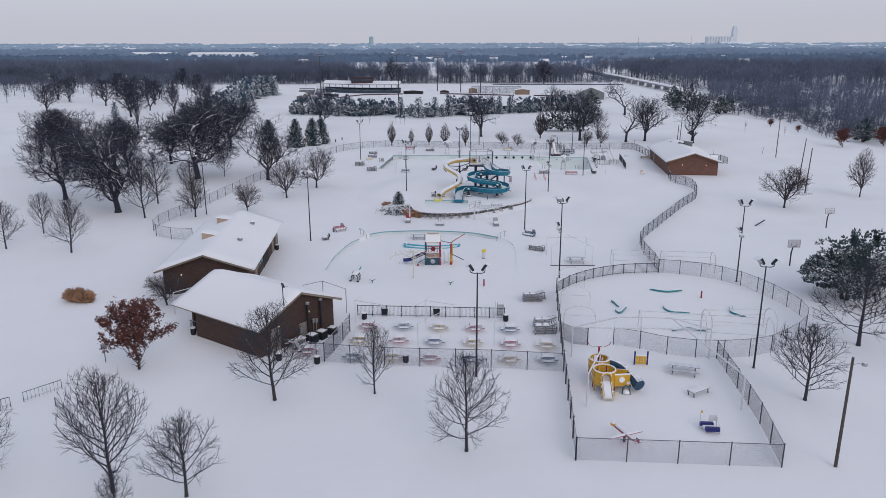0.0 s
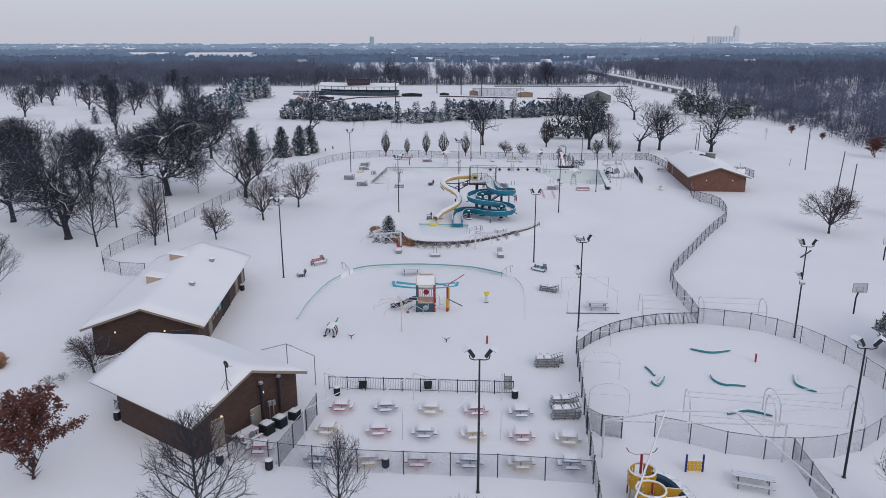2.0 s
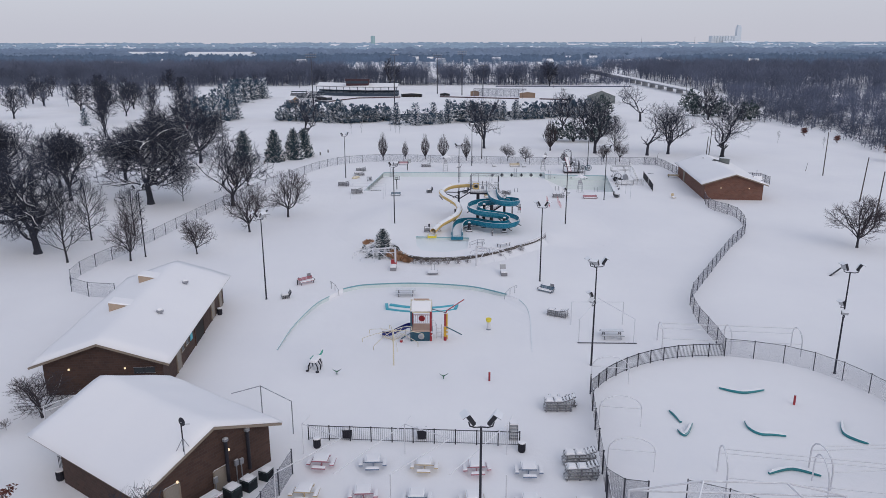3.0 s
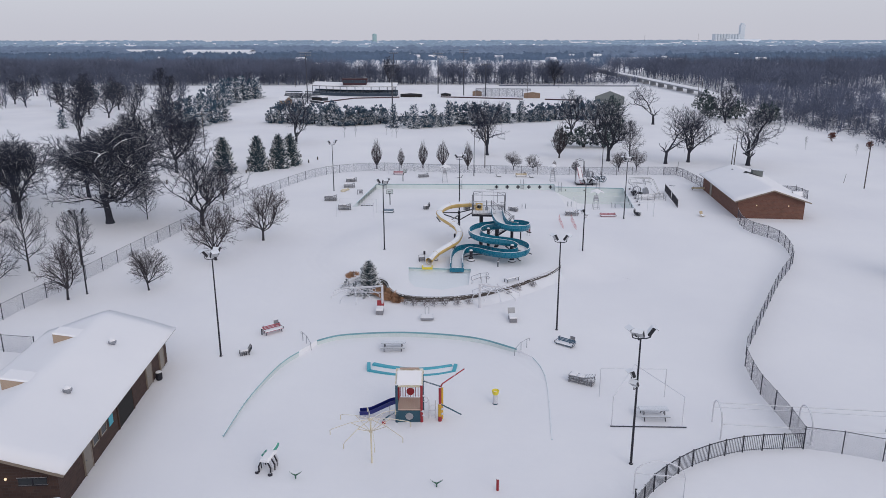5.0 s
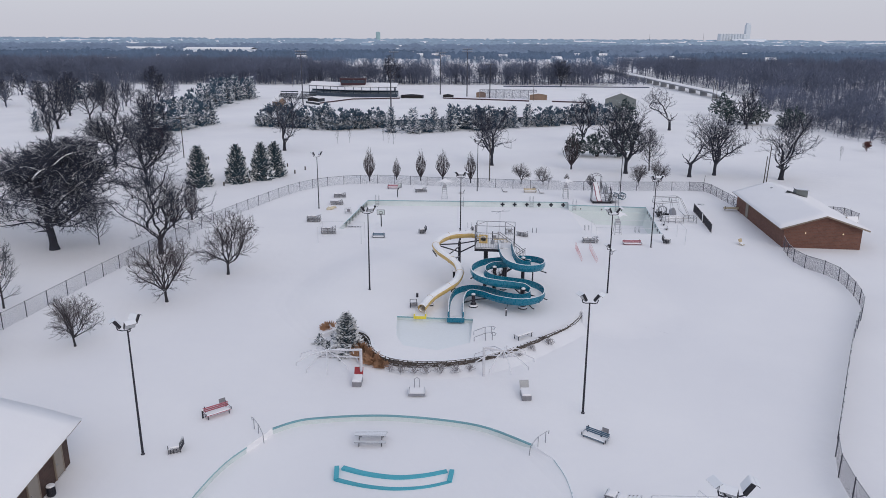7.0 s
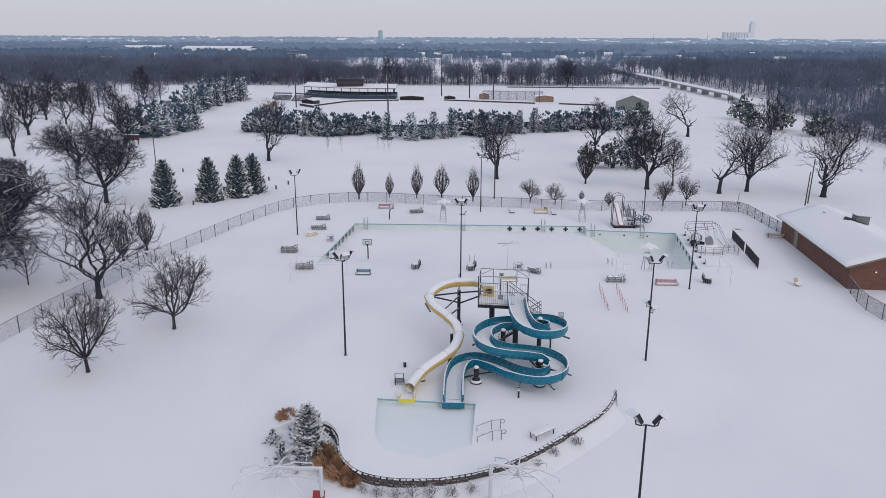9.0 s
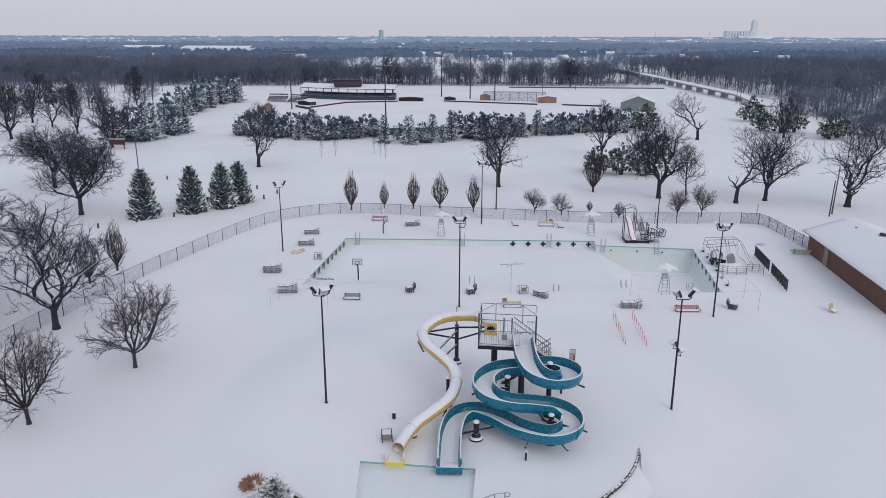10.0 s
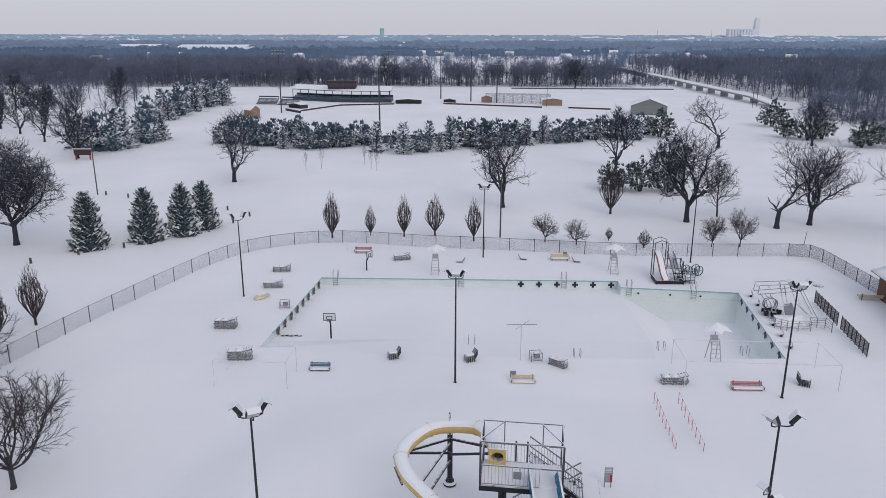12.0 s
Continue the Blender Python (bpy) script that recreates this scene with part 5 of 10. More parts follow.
def clump_crown(seed, H, R, low, clumps, size, per, domes=1, stems=1):
    """An evergreen of rounded needle clumps heaped into one or more uneven domes."""
    rng = random.Random(seed)
    tg, cg = Geo(), Geo()
    for k in range(stems):
        a = k * 2.1
        b = 0.0 if stems == 1 else R * 0.25
        tg.tube([(b * 0.3 * math.cos(a), b * 0.3 * math.sin(a), -0.05), (b * math.cos(a), b * math.sin(a), H * 0.35), (b * 1.6 * math.cos(a), b * 1.6 * math.sin(a), H * 0.75)], [H * 0.03, H * 0.02, H * 0.007], 6)
    heaps = [(0, 0, R, H)] + [(R * 0.6 * math.cos(k * 2.3 + seed), R * 0.6 * math.sin(k * 2.3 + seed), R * rng.uniform(0.5, 0.68), H * rng.uniform(0.6, 0.85)) for k in range(domes - 1)]
    for i in range(clumps):
        hx, hy, hr, hh = heaps[i % len(heaps)]
        az, u = rng.uniform(0, 6.283), rng.random()
        el = math.asin(min(1, u * 1.08)) if u < 0.92 else 1.5
        shell = rng.uniform(0.72, 1.03) * (1 + 0.22 * noise.noise(Vector((math.cos(az) * 1.8, math.sin(az) * 1.8, el * 2 + seed))))
        half = (hh - low * H) * 0.62
        cz = low * H + (hh - low * H) * 0.38
        down = rng.random() < 0.3
        c = Vector((hx + hr * math.cos(el) * math.cos(az) * shell, hy + hr * math.cos(el) * math.sin(az) * shell, cz + (math.sin(el) * half * shell if not down else -math.sin(el) * (cz - low * H) * 0.9)))
        for _ in range(per):
            a2 = az + rng.uniform(-1.3, 1.3)
            d = Vector((math.cos(a2) * math.cos(el), math.sin(a2) * math.cos(el), math.sin(el) * 0.7 + rng.uniform(-0.2, 0.5))).normalized()
            q = c + Vector((rng.gauss(0, 0.4), rng.gauss(0, 0.4), rng.gauss(0, 0.28))) * size
            spray(cg, q - d * size * 0.4, d, size * rng.uniform(0.9, 1.5), size * rng.uniform(0.3, 0.5), rng)
    return tg.data("trunk"), cg.data("crown")


def leafy(seed, H, leaves, size):
    """A small oak that keeps its dead leaves in clusters."""
    tm, cm = meshes(crown_tree(seed, H, 2.95, 0.9, 1.1, 15, (0.2, 1.25), 0.75, 0.5, 3.0, 0.4, 0.008, 0.13, 0.86, 0.12, 0.04, lumpy=0.5))
    rng = random.Random(seed + 1)
    lg = Geo()
    vs = [v.co.copy() for v in cm.vertices]
    n = 0
    while n < leaves:
        c = vs[rng.randrange(len(vs))]
        if noise.noise(c * 0.9) < -0.2:
            continue
        for _ in range(5):
            p = c + Vector((rng.gauss(0, 0.12), rng.gauss(0, 0.12), rng.gauss(0, 0.12)))
            u = Vector((rng.uniform(-1, 1), rng.uniform(-1, 1), rng.uniform(-1, 1))).normalized()
            w = u.orthogonal().normalized()
            s = size * rng.uniform(0.6, 1.2)
            lg.add([p - u * s, p + w * s * 0.5, p + u * s, p - w * s * 0.5 + u.cross(w) * s * 0.2], [(0, 1, 2, 3)])
            n += 1
    return tm, cm, lg.data("leaves")


def tree_thing(name, meshes, mats, at, rz=0.0, scale=1.0, label="", category="tree", group="", wide=None):
    ob = thing(name, at, rz, label, category, group)
    for nm, me, mt in zip(("trunk", "crown", "leaves"), meshes, mats):
        part(nm, me, mt, ob)
    w = scale if wide is None else wide
    ob.scale = (w, w, scale)
    return ob


rngt = random.Random(21)
# young bare trees built 7 m high, round-headed ones 7 m, old ones 15 m high
young = [meshes(crown_tree(40 + i, 7.0, r, 0.7, 1.0, n, ti, 0.46, 0.33, 6.0, 0.50, 0.0078, 0.12, 0.9, 0.085, 0.06, lumpy=0.2, reach=0.42, flare=(0.4, 0.9), heavy=0.022)) for i, (r, n, ti) in enumerate(((2.9, 33, (0.2, 1.2)), (2.6, 31, (0.15, 1.1)), (3.1, 32, (0.25, 1.3))))]
rounds = [meshes(crown_tree(60 + i, 7.0, r, lo, 1.5, n, (0.25, 1.25), 0.5, 0.32, 9.5, 0.55, 0.011, 0.15, wig=0.16, up=0.035, lumpy=0.22, reach=0.45, flare=(0.45, 0.95), heavy=0.03)) for i, (r, lo, n) in enumerate(((3.7, 0.5, 9), (3.9, 0.7, 10), (3.5, 0.4, 9)))]
dense_olds = [meshes(crown_tree(80 + i, 15.0, r, lo, fo, n, ti, 0.95, s3, tw, tl, 0.0185, r0, wig=0.27, up=0.03, lean=le, lumpy=0.3, reach=0.5)) for i, (r, lo, fo, n, ti, s3, tw, tl, r0, le) in enumerate((
    (9.6, 3.0, 2.6, 7, (0.1, 1.2), 0.48, 12.0, 0.85, 0.5, (-0.25, 0)), (10.2, 3.2, 3.8, 8, (0.1, 1.35), 0.42, 15.0, 0.85, 0.5, (0.02, 0)), (7.6, 3.4, 3.6, 8, (0.05, 0.95), 0.5, 8.0, 1.0, 0.42, (0.1, 0.1)), (8.0, 3.4, 3.4, 8, (0.05, 1.0), 0.5, 10.0, 1.0, 0.42, (-0.1, 0))))]
open_olds = [meshes(crown_tree(84 + i, 15.0, r, lo, fo, n, ti, 1.1, 0.6, 7.5, 0.95, 0.016, r0, wig=0.28, up=0.06, lean=le, lumpy=0.4, reach=0.5)) for i, (r, lo, fo, n, ti, r0, le) in enumerate(((8.2, 3.2, 3.0, 6, (0.1, 1.0), 0.42, (0, 0)), (7.4, 3.4, 3.4, 5, (0.1, 0.95), 0.4, (0.1, 0)), (9.2, 3.0, 2.4, 6, (0.15, 1.15), 0.44, (0.1, 0)), (7.0, 2.0, 2.6, 6, (0.1, 0.95), 0.32, (-0.2, 0))))]
tall_olds = [meshes(crown_tree(88 + i, 15.0, r, 3.4, 2.6, 6, (0.05, 0.6), 1.05, 0.6, 6.5, 0.95, 0.013, 0.36, wig=0.2, up=0.06, lumpy=0.4, reach=0.45, flare=(0.4, 0.8))) for i, r in enumerate((6.6, 6.0))]
far_olds = [meshes(crown_tree(90 + i, 15.0, r, 2.6, 2.6, 6, (0.1, 0.95), 1.6, 0.95, 6.0, 1.6, 0.04, 0.42, wig=0.26, up=0.06, lumpy=0.4, reach=0.5)) for i, r in enumerate((7.6, 6.6))]
vases = [vase_tree(100 + i, 6.0, w) for i, w in enumerate((2.3, 2.7))]
spruces = [conifer(120 + i, 8.0, 3.0, 20, 26, 4, 0.03, 0.46, 0.3, 0.2, 1, 0.19, 0.32) for i in range(3)]
junipers = [clump_crown(130 + i, 7.0, 3.3, 0.0, 150, 0.62, 6, 3 + i % 2) for i in range(4)]
tall_jun = [conifer(136 + i, 7.0, 2.9, 10, 12, 3, 0.02, 0.6, 0.4, 0.4) for i in range(2)]
pines = [clump_crown(140 + i, 9.0, 4.5, 0.12, 1250, 0.30, 7, 3, 3) for i in range(2)]
tall_pines = [clump_crown(145 + i, 9.0, 4.4, 0.1, 230, 0.62, 6, 4, 3) for i in range(2)]
oak = leafy(150, 6.6, 8600, 0.12)

YOUNG = "leafless young tree standing in snow"
bare = (M_BARK, M_TWIG)
brown = (M_BARK, M_TWIGBROWN)
for i, (x, y, h, w) in enumerate(((-13.5, 45.3, 7.9, 1.05), (-5.55, 46.3, 6.0, 0.8), (1.8, 38.7, 7.2, 1.0), (-21.0, 34.3, 8.4, 0.9), (-16.1, 33.9, 5.7, 1.2), (-30.2, 35.2, 6.5, 1.0),
                                  (-51.5, 82.8, 7.6, 1.0), (-61.0, 92.0, 6.3, 0.9), (-61.7, 84.5, 6.6, 1.0), (-49.7, 100.9, 10.0, 0.85), (29.2, 45.5, 6.6, 1.25), (39.4, 55.2, 8.0, 1.45),
                                  (-48.2, 135.1, 6.0, 0.8), (-46.5, 113.0, 7.5, 0.9), (-51.9, 110.8, 9.2, 0.85), (44.9, 191.0, 9.2, 1.0), (-19.0, 31.0, 4.0, 0.8))):
    s = h / 7
    tree_thing("bare_tree", young[i % 3], bare, (x, y, 0), rngt.uniform(0, 360), s, YOUNG, group="young bare trees", wide=s * w)
for i, (x, y, h, w) in enumerate(((-41.6, 101.6, 7.0, 0.9), (-33.8, 104.5, 5.0, 1.0), (-29.8, 115.2, 7.6, 1.0), (-26.0, 123.9, 7.9, 1.05), (58.8, 107.9, 7.4, 1.15), (15.1, 176.8, 4.2, 1.1), (19.4, 175.6, 3.7, 1.1), (38.2, 175.2, 4.6, 0.85), (42.2, 175.4, 5.6, 0.8), (76.8, 115.9, 8.9, 0.62))):
    s = h / 7
    tree_thing("bare_tree", rounds[i % 3], brown, (x, y, 0), rngt.uniform(0, 360), s, "leafless round-headed tree standing in snow", group="round bare trees", wide=s * w)
OLD = "large leafless tree with snow along its limbs"
aged = (M_LIMB, M_TWIGDARK)
old_kinds = {"d": dense_olds, "o": open_olds, "t": tall_olds, "f": far_olds}
for i, (x, y, h, w, v) in enumerate(((-56.0, 104.6, 15.0, 1.0, "d0"), (-53.1, 132.8, 14.9, 1.16, "d1"), (-37.7, 131.4, 14.2, 1.15, "o3"), (-42.7, 214.1, 15.1, 0.95, "o2"), (10.2, 195.9, 14.6, 0.85, "o0"),
                                     (38.9, 187.8, 16.0, 0.95, "o0"), (51.6, 184.6, 14.0, 1.0, "o1"), (57.6, 186.6, 14.2, 0.95, "o0"), (70.0, 182.6, 14.8, 1.2, "o2"), (70.4, 257.6, 15.6, 1.05, "o1"),
                                     (-59.5, 173.4, 13.2, 1.0, "d2"), (-75.6, 192.3, 13.2, 1.1, "d3"), (-66.0, 150.0, 12.5, 1.0, "d3"),
                                     (-84.5, 138.6, 14.4, 1.0, "d2"), (-70.5, 114.0, 14.5, 1.0, "d3"), (-88.8, 238.2, 13.5, 1.0, "f0"), (37.2, 229.6, 13.5, 0.8, "f1"), (-105.7, 217.2, 12.0, 1.0, "t0"), (-124.6, 251.2, 15.2, 1.0, "f0"),
                                     (-69.0, 135.0, 13.0, 0.9, "d2"), (-77.5, 146.0, 12.5, 0.95, "d3"), (-95.0, 152.0, 13.0, 1.0, "d2"), (-153.5, 328.0, 12.0, 1.0, "f1"), (-178.0, 347.0, 13.0, 1.0, "f0"), (-141.6, 286.5, 12.5, 1.0, "f1"),
                                     (-169.6, 413.0, 13.0, 0.8, "f0"), (-138.5, 303.6, 11.5, 1.0, "f1"), (-158.8, 297.8, 12.0, 1.0, "f0"), (-149.4, 298.1, 11.0, 0.9, "f1"), (-128.3, 276.0, 11.5, 1.0, "f1"), (-141.5, 309.2, 11.0, 1.0, "f0"), (-138.0, 321.0, 10.5, 1.0, "f1"), (-188.3, 319.4, 11.0, 1.1, "f0"), (-217.0, 373.0, 11.0, 1.2, "f1"), (-112.0, 262.0, 11.0, 0.9, "f1"), (-168.0, 268.0, 12.0, 1.0, "f0"), (-200.0, 330.0, 12.0, 1.0, "f1"), (-135.0, 345.0, 12.0, 1.0, "f0"), (97.0, 262.0, 13.0, 1.0, "f1"), (66.0, 455.0, 16.0, 0.9, "f0"))):
    s = h / 15
    tree_thing("bare_tree", old_kinds[v[0]][int(v[1])], aged, (x, y, 0), (20, 10, 140, 200, 260, 315)[i % 6], s, OLD, group="large bare trees", wide=s * w)
for i, (x, y, h, w) in enumerate(((-15.7, 177.8, 7.0, 1.0), (-10.3, 179.2, 4.6, 0.95), (-5.3, 178.8, 6.4, 1.0), (-0.8, 179.5, 6.2, 1.25), (4.9, 177.0, 6.4, 1.0), (-41.2, 143.6, 6.6, 1.1), (-40.2, 148.0, 6.6, 1.1), (27.8, 192.1, 8.8, 1.1),
                                  (24.4, 177.8, 2.0, 1.6), (28.6, 174.6, 2.6, 1.9))):
    s = h / 6
    tree_thing("columnar_shrub", vases[i % 2], brown, (x, y, 0), rngt.uniform(0, 360), s, "leafless upright shrub with many stems", "shrub", "upright shrubs", wide=s * w * 0.95)
for i, (x, y, h) in enumerate(((-48.6, 172.6, 8.0), (-42.2, 176.2, 7.7), (-38.2, 179.4, 7.6), (-36.3, 182.4, 7.4))):
    s = h / 8
    tree_thing("spruce_tree", spruces[i % 3], (M_BARK, M_SPRUCE), (x, y, 0), rngt.uniform(0, 360), s, "full dark spruce laden with snow", group="spruces", wide=s * 1.06)
tree_thing("spruce_tree", spruces[0], (M_BARK, M_SPRUCE), (-8.1, 105.0, 0.0), 30, 0.45, "small spruce thick with snow beside the stone wall", wide=0.56)
for i, (x, y, h, w) in enumerate(((44.9, 66.6, 7.5, 1.05), (48.6, 68.4, 7.2, 0.95))):
    tree_thing("pine_tree", pines[i % 2], (M_BARK, M_PINE), (x, y, 0), (30, 200)[i], h / 9, "dark dense evergreen dusted with snow", group="dark evergreens", wide=h / 9 * w)
tree_thing("oak_tree", oak, (M_BARK, M_TWIG, M_RUST), (-26.85, 50.3, 0), 40, 1.0, "small oak holding russet dead leaves in snow", wide=1.02)
tree_thing("bare_tree", rounds[1], (M_BARK, M_TWIGDARK), (-30.5, 64.6, 0), 10, 0.5, "low spreading dark bush beside the bathhouse", "shrub", wide=0.75)

tree_thing("bare_tree", far_olds[1], (M_SYCAMORE, M_SYCAMORE), (-40.1, 457.5, 0), 60, 1.2, "tall pale-barked sycamore behind the ball field")
# the conifer hedge at the ball field, and other evergreen rows
JUN = "bushy juniper dusted with snow in a long row"
hedge = [(-62, 262), (-57, 261), (-51.5, 257), (-47, 259), (-43.5, 253.5), (-39, 254.5), (-35, 253), (-31, 255.5), (-27.5, 256.5), (-24, 259.5),
         (-18.5, 249), (-11.5, 247), (-14.8, 254), (-33, 260), (-41, 259), (-54, 265), (-5.5, 256), (0, 254), (4, 258), (8, 256.5), (12.5, 259), (16.5, 261), (20.5, 261.5), (25, 264), (29.5, 266), (34, 267.5),
         (39, 270.5), (43.5, 274), (48, 276), (52.5, 280), (57, 283), (50, 271), (2, 262), (18, 267), (26, 269), (-2.5, 250.5), (-7.5, 250)]
for i, (x, y) in enumerate(hedge):
    h = rngt.choice((4.8, 5.6, 6.4, 7.0, 7.6, 8.2))
    tree_thing("juniper", (junipers + tall_jun)[i % 6], (M_BARK, M_JUNIPER), (x, y, 0), rngt.uniform(0, 360), h / 7, JUN, group="juniper hedge", wide=h / 7 * rngt.uniform(1.0, 1.25))
for i, (x, y, h) in enumerate(((32.0, 209.5, 5.6), (37.0, 208.5, 6.4), (42.2, 208.0, 6.0), (48.0, 224.0, 8.0), (60.5, 276.0, 8.0))):
    tree_thing("pine_tree", tall_pines[i % 2], (M_BARK, M_PINE), (x, y, 0), rngt.uniform(0, 360), h / 9, "dark evergreen dusted with snow", group="dark evergreens", wide=h / 9)
for i, (x, y, h) in enumerate(((104, 300, 8.5), (97, 277, 6.5), (101, 272, 6.8), (106, 274, 7.2), (109, 260, 6.6), (113, 263, 6.8), (119.8, 184.3, 6.4))):
    tree_thing("pine_tree", tall_pines[i % 2], (M_BARK, M_PINE), (x, y, 0), rngt.uniform(0, 360), h / 9, "dark evergreen dusted with snow", group="dark evergreens", wide=h / 9)
row = [(-98, 253, 8), (-93, 249, 9), (-89, 248, 10), (-85, 253, 10), (-90, 258, 9.5), (-84, 262, 8.5), (-81, 266, 8), (-88, 268, 8), (-102, 303, 9), (-99, 310, 10), (-104, 316, 10), (-100, 322, 10), (-104, 330, 11), (-100, 336, 11),
       (-105, 343, 11), (-101, 350, 11), (-97, 357, 10), (-104, 360, 11), (-98, 364, 10), (-128, 246, 6), (-175, 352, 8), (-170, 358, 8)]
for i, (x, y, h) in enumerate(row):
    tree_thing("juniper", (tall_jun + junipers)[i % 3], (M_BARK, M_BLUESPRUCE), (x, y, 0), rngt.uniform(0, 360), h / 7, "blue-green conifer dusted with snow in a windbreak", group="windbreak conifers", wide=h / 7 * 1.1)
for x, y, s in ((110.0, 219.0, 0.42), (108.3, 175.0, 0.78), (120.7, 176.8, 0.85), (112.0, 205.0, 0.35)):
    tree_thing("oak_tree", oak, (M_BARK, M_TWIG, M_RUST), (x, y, 0), 70, s, "small oak holding russet dead leaves in snow", wide=s * 1.1)


# ---- woods ----
def wood_tree(seed, H, R, blades_n, half_w, length, low=0.18):
    """Vertices and triangles of a small leafless tree: a trunk, limbs and slivers of twigs, to be laid out many times in one mesh."""
    rng = np.random.default_rng(seed)
    g = Geo()
    g.tube([(0, 0, -0.1), (rng.normal() * 0.2, rng.normal() * 0.2, H * 0.4), (rng.normal() * 0.4, rng.normal() * 0.4, H * 0.75)], [H * 0.017, H * 0.012, H * 0.005], 3, False)
    for k in range(6):
        a, z = k * 2.4 + rng.uniform(-0.4, 0.4), H * rng.uniform(0.22, 0.5)
        e = Vector((math.cos(a) * R * 0.65, math.sin(a) * R * 0.65, z + H * rng.uniform(0.2, 0.36)))
        side = Vector((-math.sin(a), math.cos(a), 0)) * H * 0.006
        g.add([Vector((0, 0, z)) - side, Vector((0, 0, z)) + side, e], [(0, 1, 2)])
    tris = []
    for f in g.f:
        tris += [(f[0], f[i], f[i + 1]) for i in range(1, len(f) - 1)]
    d = rng.normal(size=(blades_n, 3))
    d /= np.linalg.norm(d, axis=1)[:, None]
    f = rng.random(blades_n) ** 0.5
    c = np.stack([d[:, 0] * f * R * 0.9, d[:, 1] * f * R * 0.9, H * (low + 1) / 2 + d[:, 2] * f * H * (1 - low) / 2 * 0.85], 1)
    u = d * np.array((1, 1, 0.6)) + np.array((0, 0, 0.75)) + rng.normal(size=(blades_n, 3)) * 0.4
    u /= np.linalg.norm(u, axis=1)[:, None]
    w = np.cross(u, rng.normal(size=(blades_n, 3)))
    w /= np.linalg.norm(w, axis=1)[:, None]
    ln = length * rng.uniform(0.6, 1.3, blades_n)[:, None]
    v = np.stack([c - u * ln / 2 - w * half_w, c - u * ln / 2 + w * half_w, c + u * ln / 2], 1).reshape(-1, 3)
    n = len(g.v)
    return np.vstack([np.array(g.v), v]), np.vstack([np.array(tris), np.arange(blades_n * 3).reshape(-1, 3) + n])


tall_wood = [wood_tree(200 + i, 13.0, r, 150, 0.07, 2.5) for i, r in enumerate((4.2, 5.0, 4.6, 3.8, 5.4))]
far_wood = [wood_tree(240 + i, 12.0, 5.0, 80, 0.13, 3.2, 0.05) for i in range(4)]
low_wood = [wood_tree(220 + i, 4.0, 2.6, 50, 0.052, 1.4, 0.02) for i in range(4)]


def woods(name, spots, lo, hi, kinds, height, mat_, label, seed):
    rng = np.random.default_rng(seed)
    vs, fs, n = [], [], 0
    for i, (x, y) in enumerate(spots):
        v, f = kinds[i % len(kinds)]
        s, a = rng.uniform(lo, hi) / height, rng.uniform(0, 6.28)
        w = s * rng.uniform(0.85, 1.25)
        c, d = math.cos(a) * w, math.sin(a) * w
        vs.append(np.stack([v[:, 0] * c - v[:, 1] * d + x, v[:, 0] * d + v[:, 1] * c + y * NORTH, v[:, 2] * s], 1))
        fs.append(f + n)
        n += len(v)
    V, F = np.vstack(vs), np.vstack(fs)
    me = bpy.data.meshes.new(name)
    me.vertices.add(len(V))
    me.vertices.foreach_set("co", V.astype(np.float32).ravel())
    me.loops.add(len(F) * 3)
    me.loops.foreach_set("vertex_index", F.astype(np.int32).ravel())
    me.polygons.add(len(F))
    me.polygons.foreach_set("loop_start", np.arange(0, len(F) * 3, 3, dtype=np.int32))
    me.update(calc_edges=True)
    me.validate()
    return tagged(part(name, me, mat_), label, "woods", kind="stuff")


rw = random.Random(77)


def scatter(n, x0, x1, y0, y1, keep=lambda x, y: True):
    out = []
    while len(out) < n:
        x, y = rw.uniform(x0, x1), rw.uniform(y0, y1)
        if keep(x, y):
            out.append((x, y))
    return out


def wood_edge(y):
    return float(np.interp(y, (160, 200, 240, 258, 270, 284, 302, 330, 385, 640), (131, 124, 123, 123, 126, 136, 131, 136, 150, 138))) + 4 * math.sin(y * 0.09)


def right_wood(x, y):
    e = wood_edge(y)
    if x > 190 and 352 < y < 392:
        return False
    return e < x < 0.78 * y + 40 and rw.random() < (1.0 if x < e + 60 else 0.75)


# half snow-covered brown floors under the woods, added to darken the white gaps
litter = [[(wood_edge(y) + 1, y) for y in range(160, 640, 12)] + [(560, 640), (560, 394), (192, 394), (192, 350), (560, 350), (560, 160)],
          [(x, 455 + 3 * math.sin(x * 0.05)) for x in range(-560, -88, 14)] + [(-95, 560), (-560, 620)],
          [(x, 463 + 2 * math.sin(x * 0.11)) for x in range(-86, 112, 11)] + [(112, 497), (-86, 500)]]
for loop in litter:
    fl = part("woods_floor", filled([loop], lambda x, y: 0.04), M_WOODFLOOR)
    fl.scale.y = NORTH
    tagged(fl, "brown woodland floor under patchy snow, added to darken the gaps", "woods", kind="structure")
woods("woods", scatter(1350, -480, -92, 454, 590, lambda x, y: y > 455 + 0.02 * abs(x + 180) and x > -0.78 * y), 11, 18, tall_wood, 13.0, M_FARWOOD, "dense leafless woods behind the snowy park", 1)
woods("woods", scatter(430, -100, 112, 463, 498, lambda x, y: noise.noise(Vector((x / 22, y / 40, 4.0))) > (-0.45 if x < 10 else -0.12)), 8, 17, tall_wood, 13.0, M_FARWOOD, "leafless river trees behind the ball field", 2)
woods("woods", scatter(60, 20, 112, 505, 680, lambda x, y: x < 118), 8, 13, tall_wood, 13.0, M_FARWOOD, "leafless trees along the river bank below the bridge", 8)
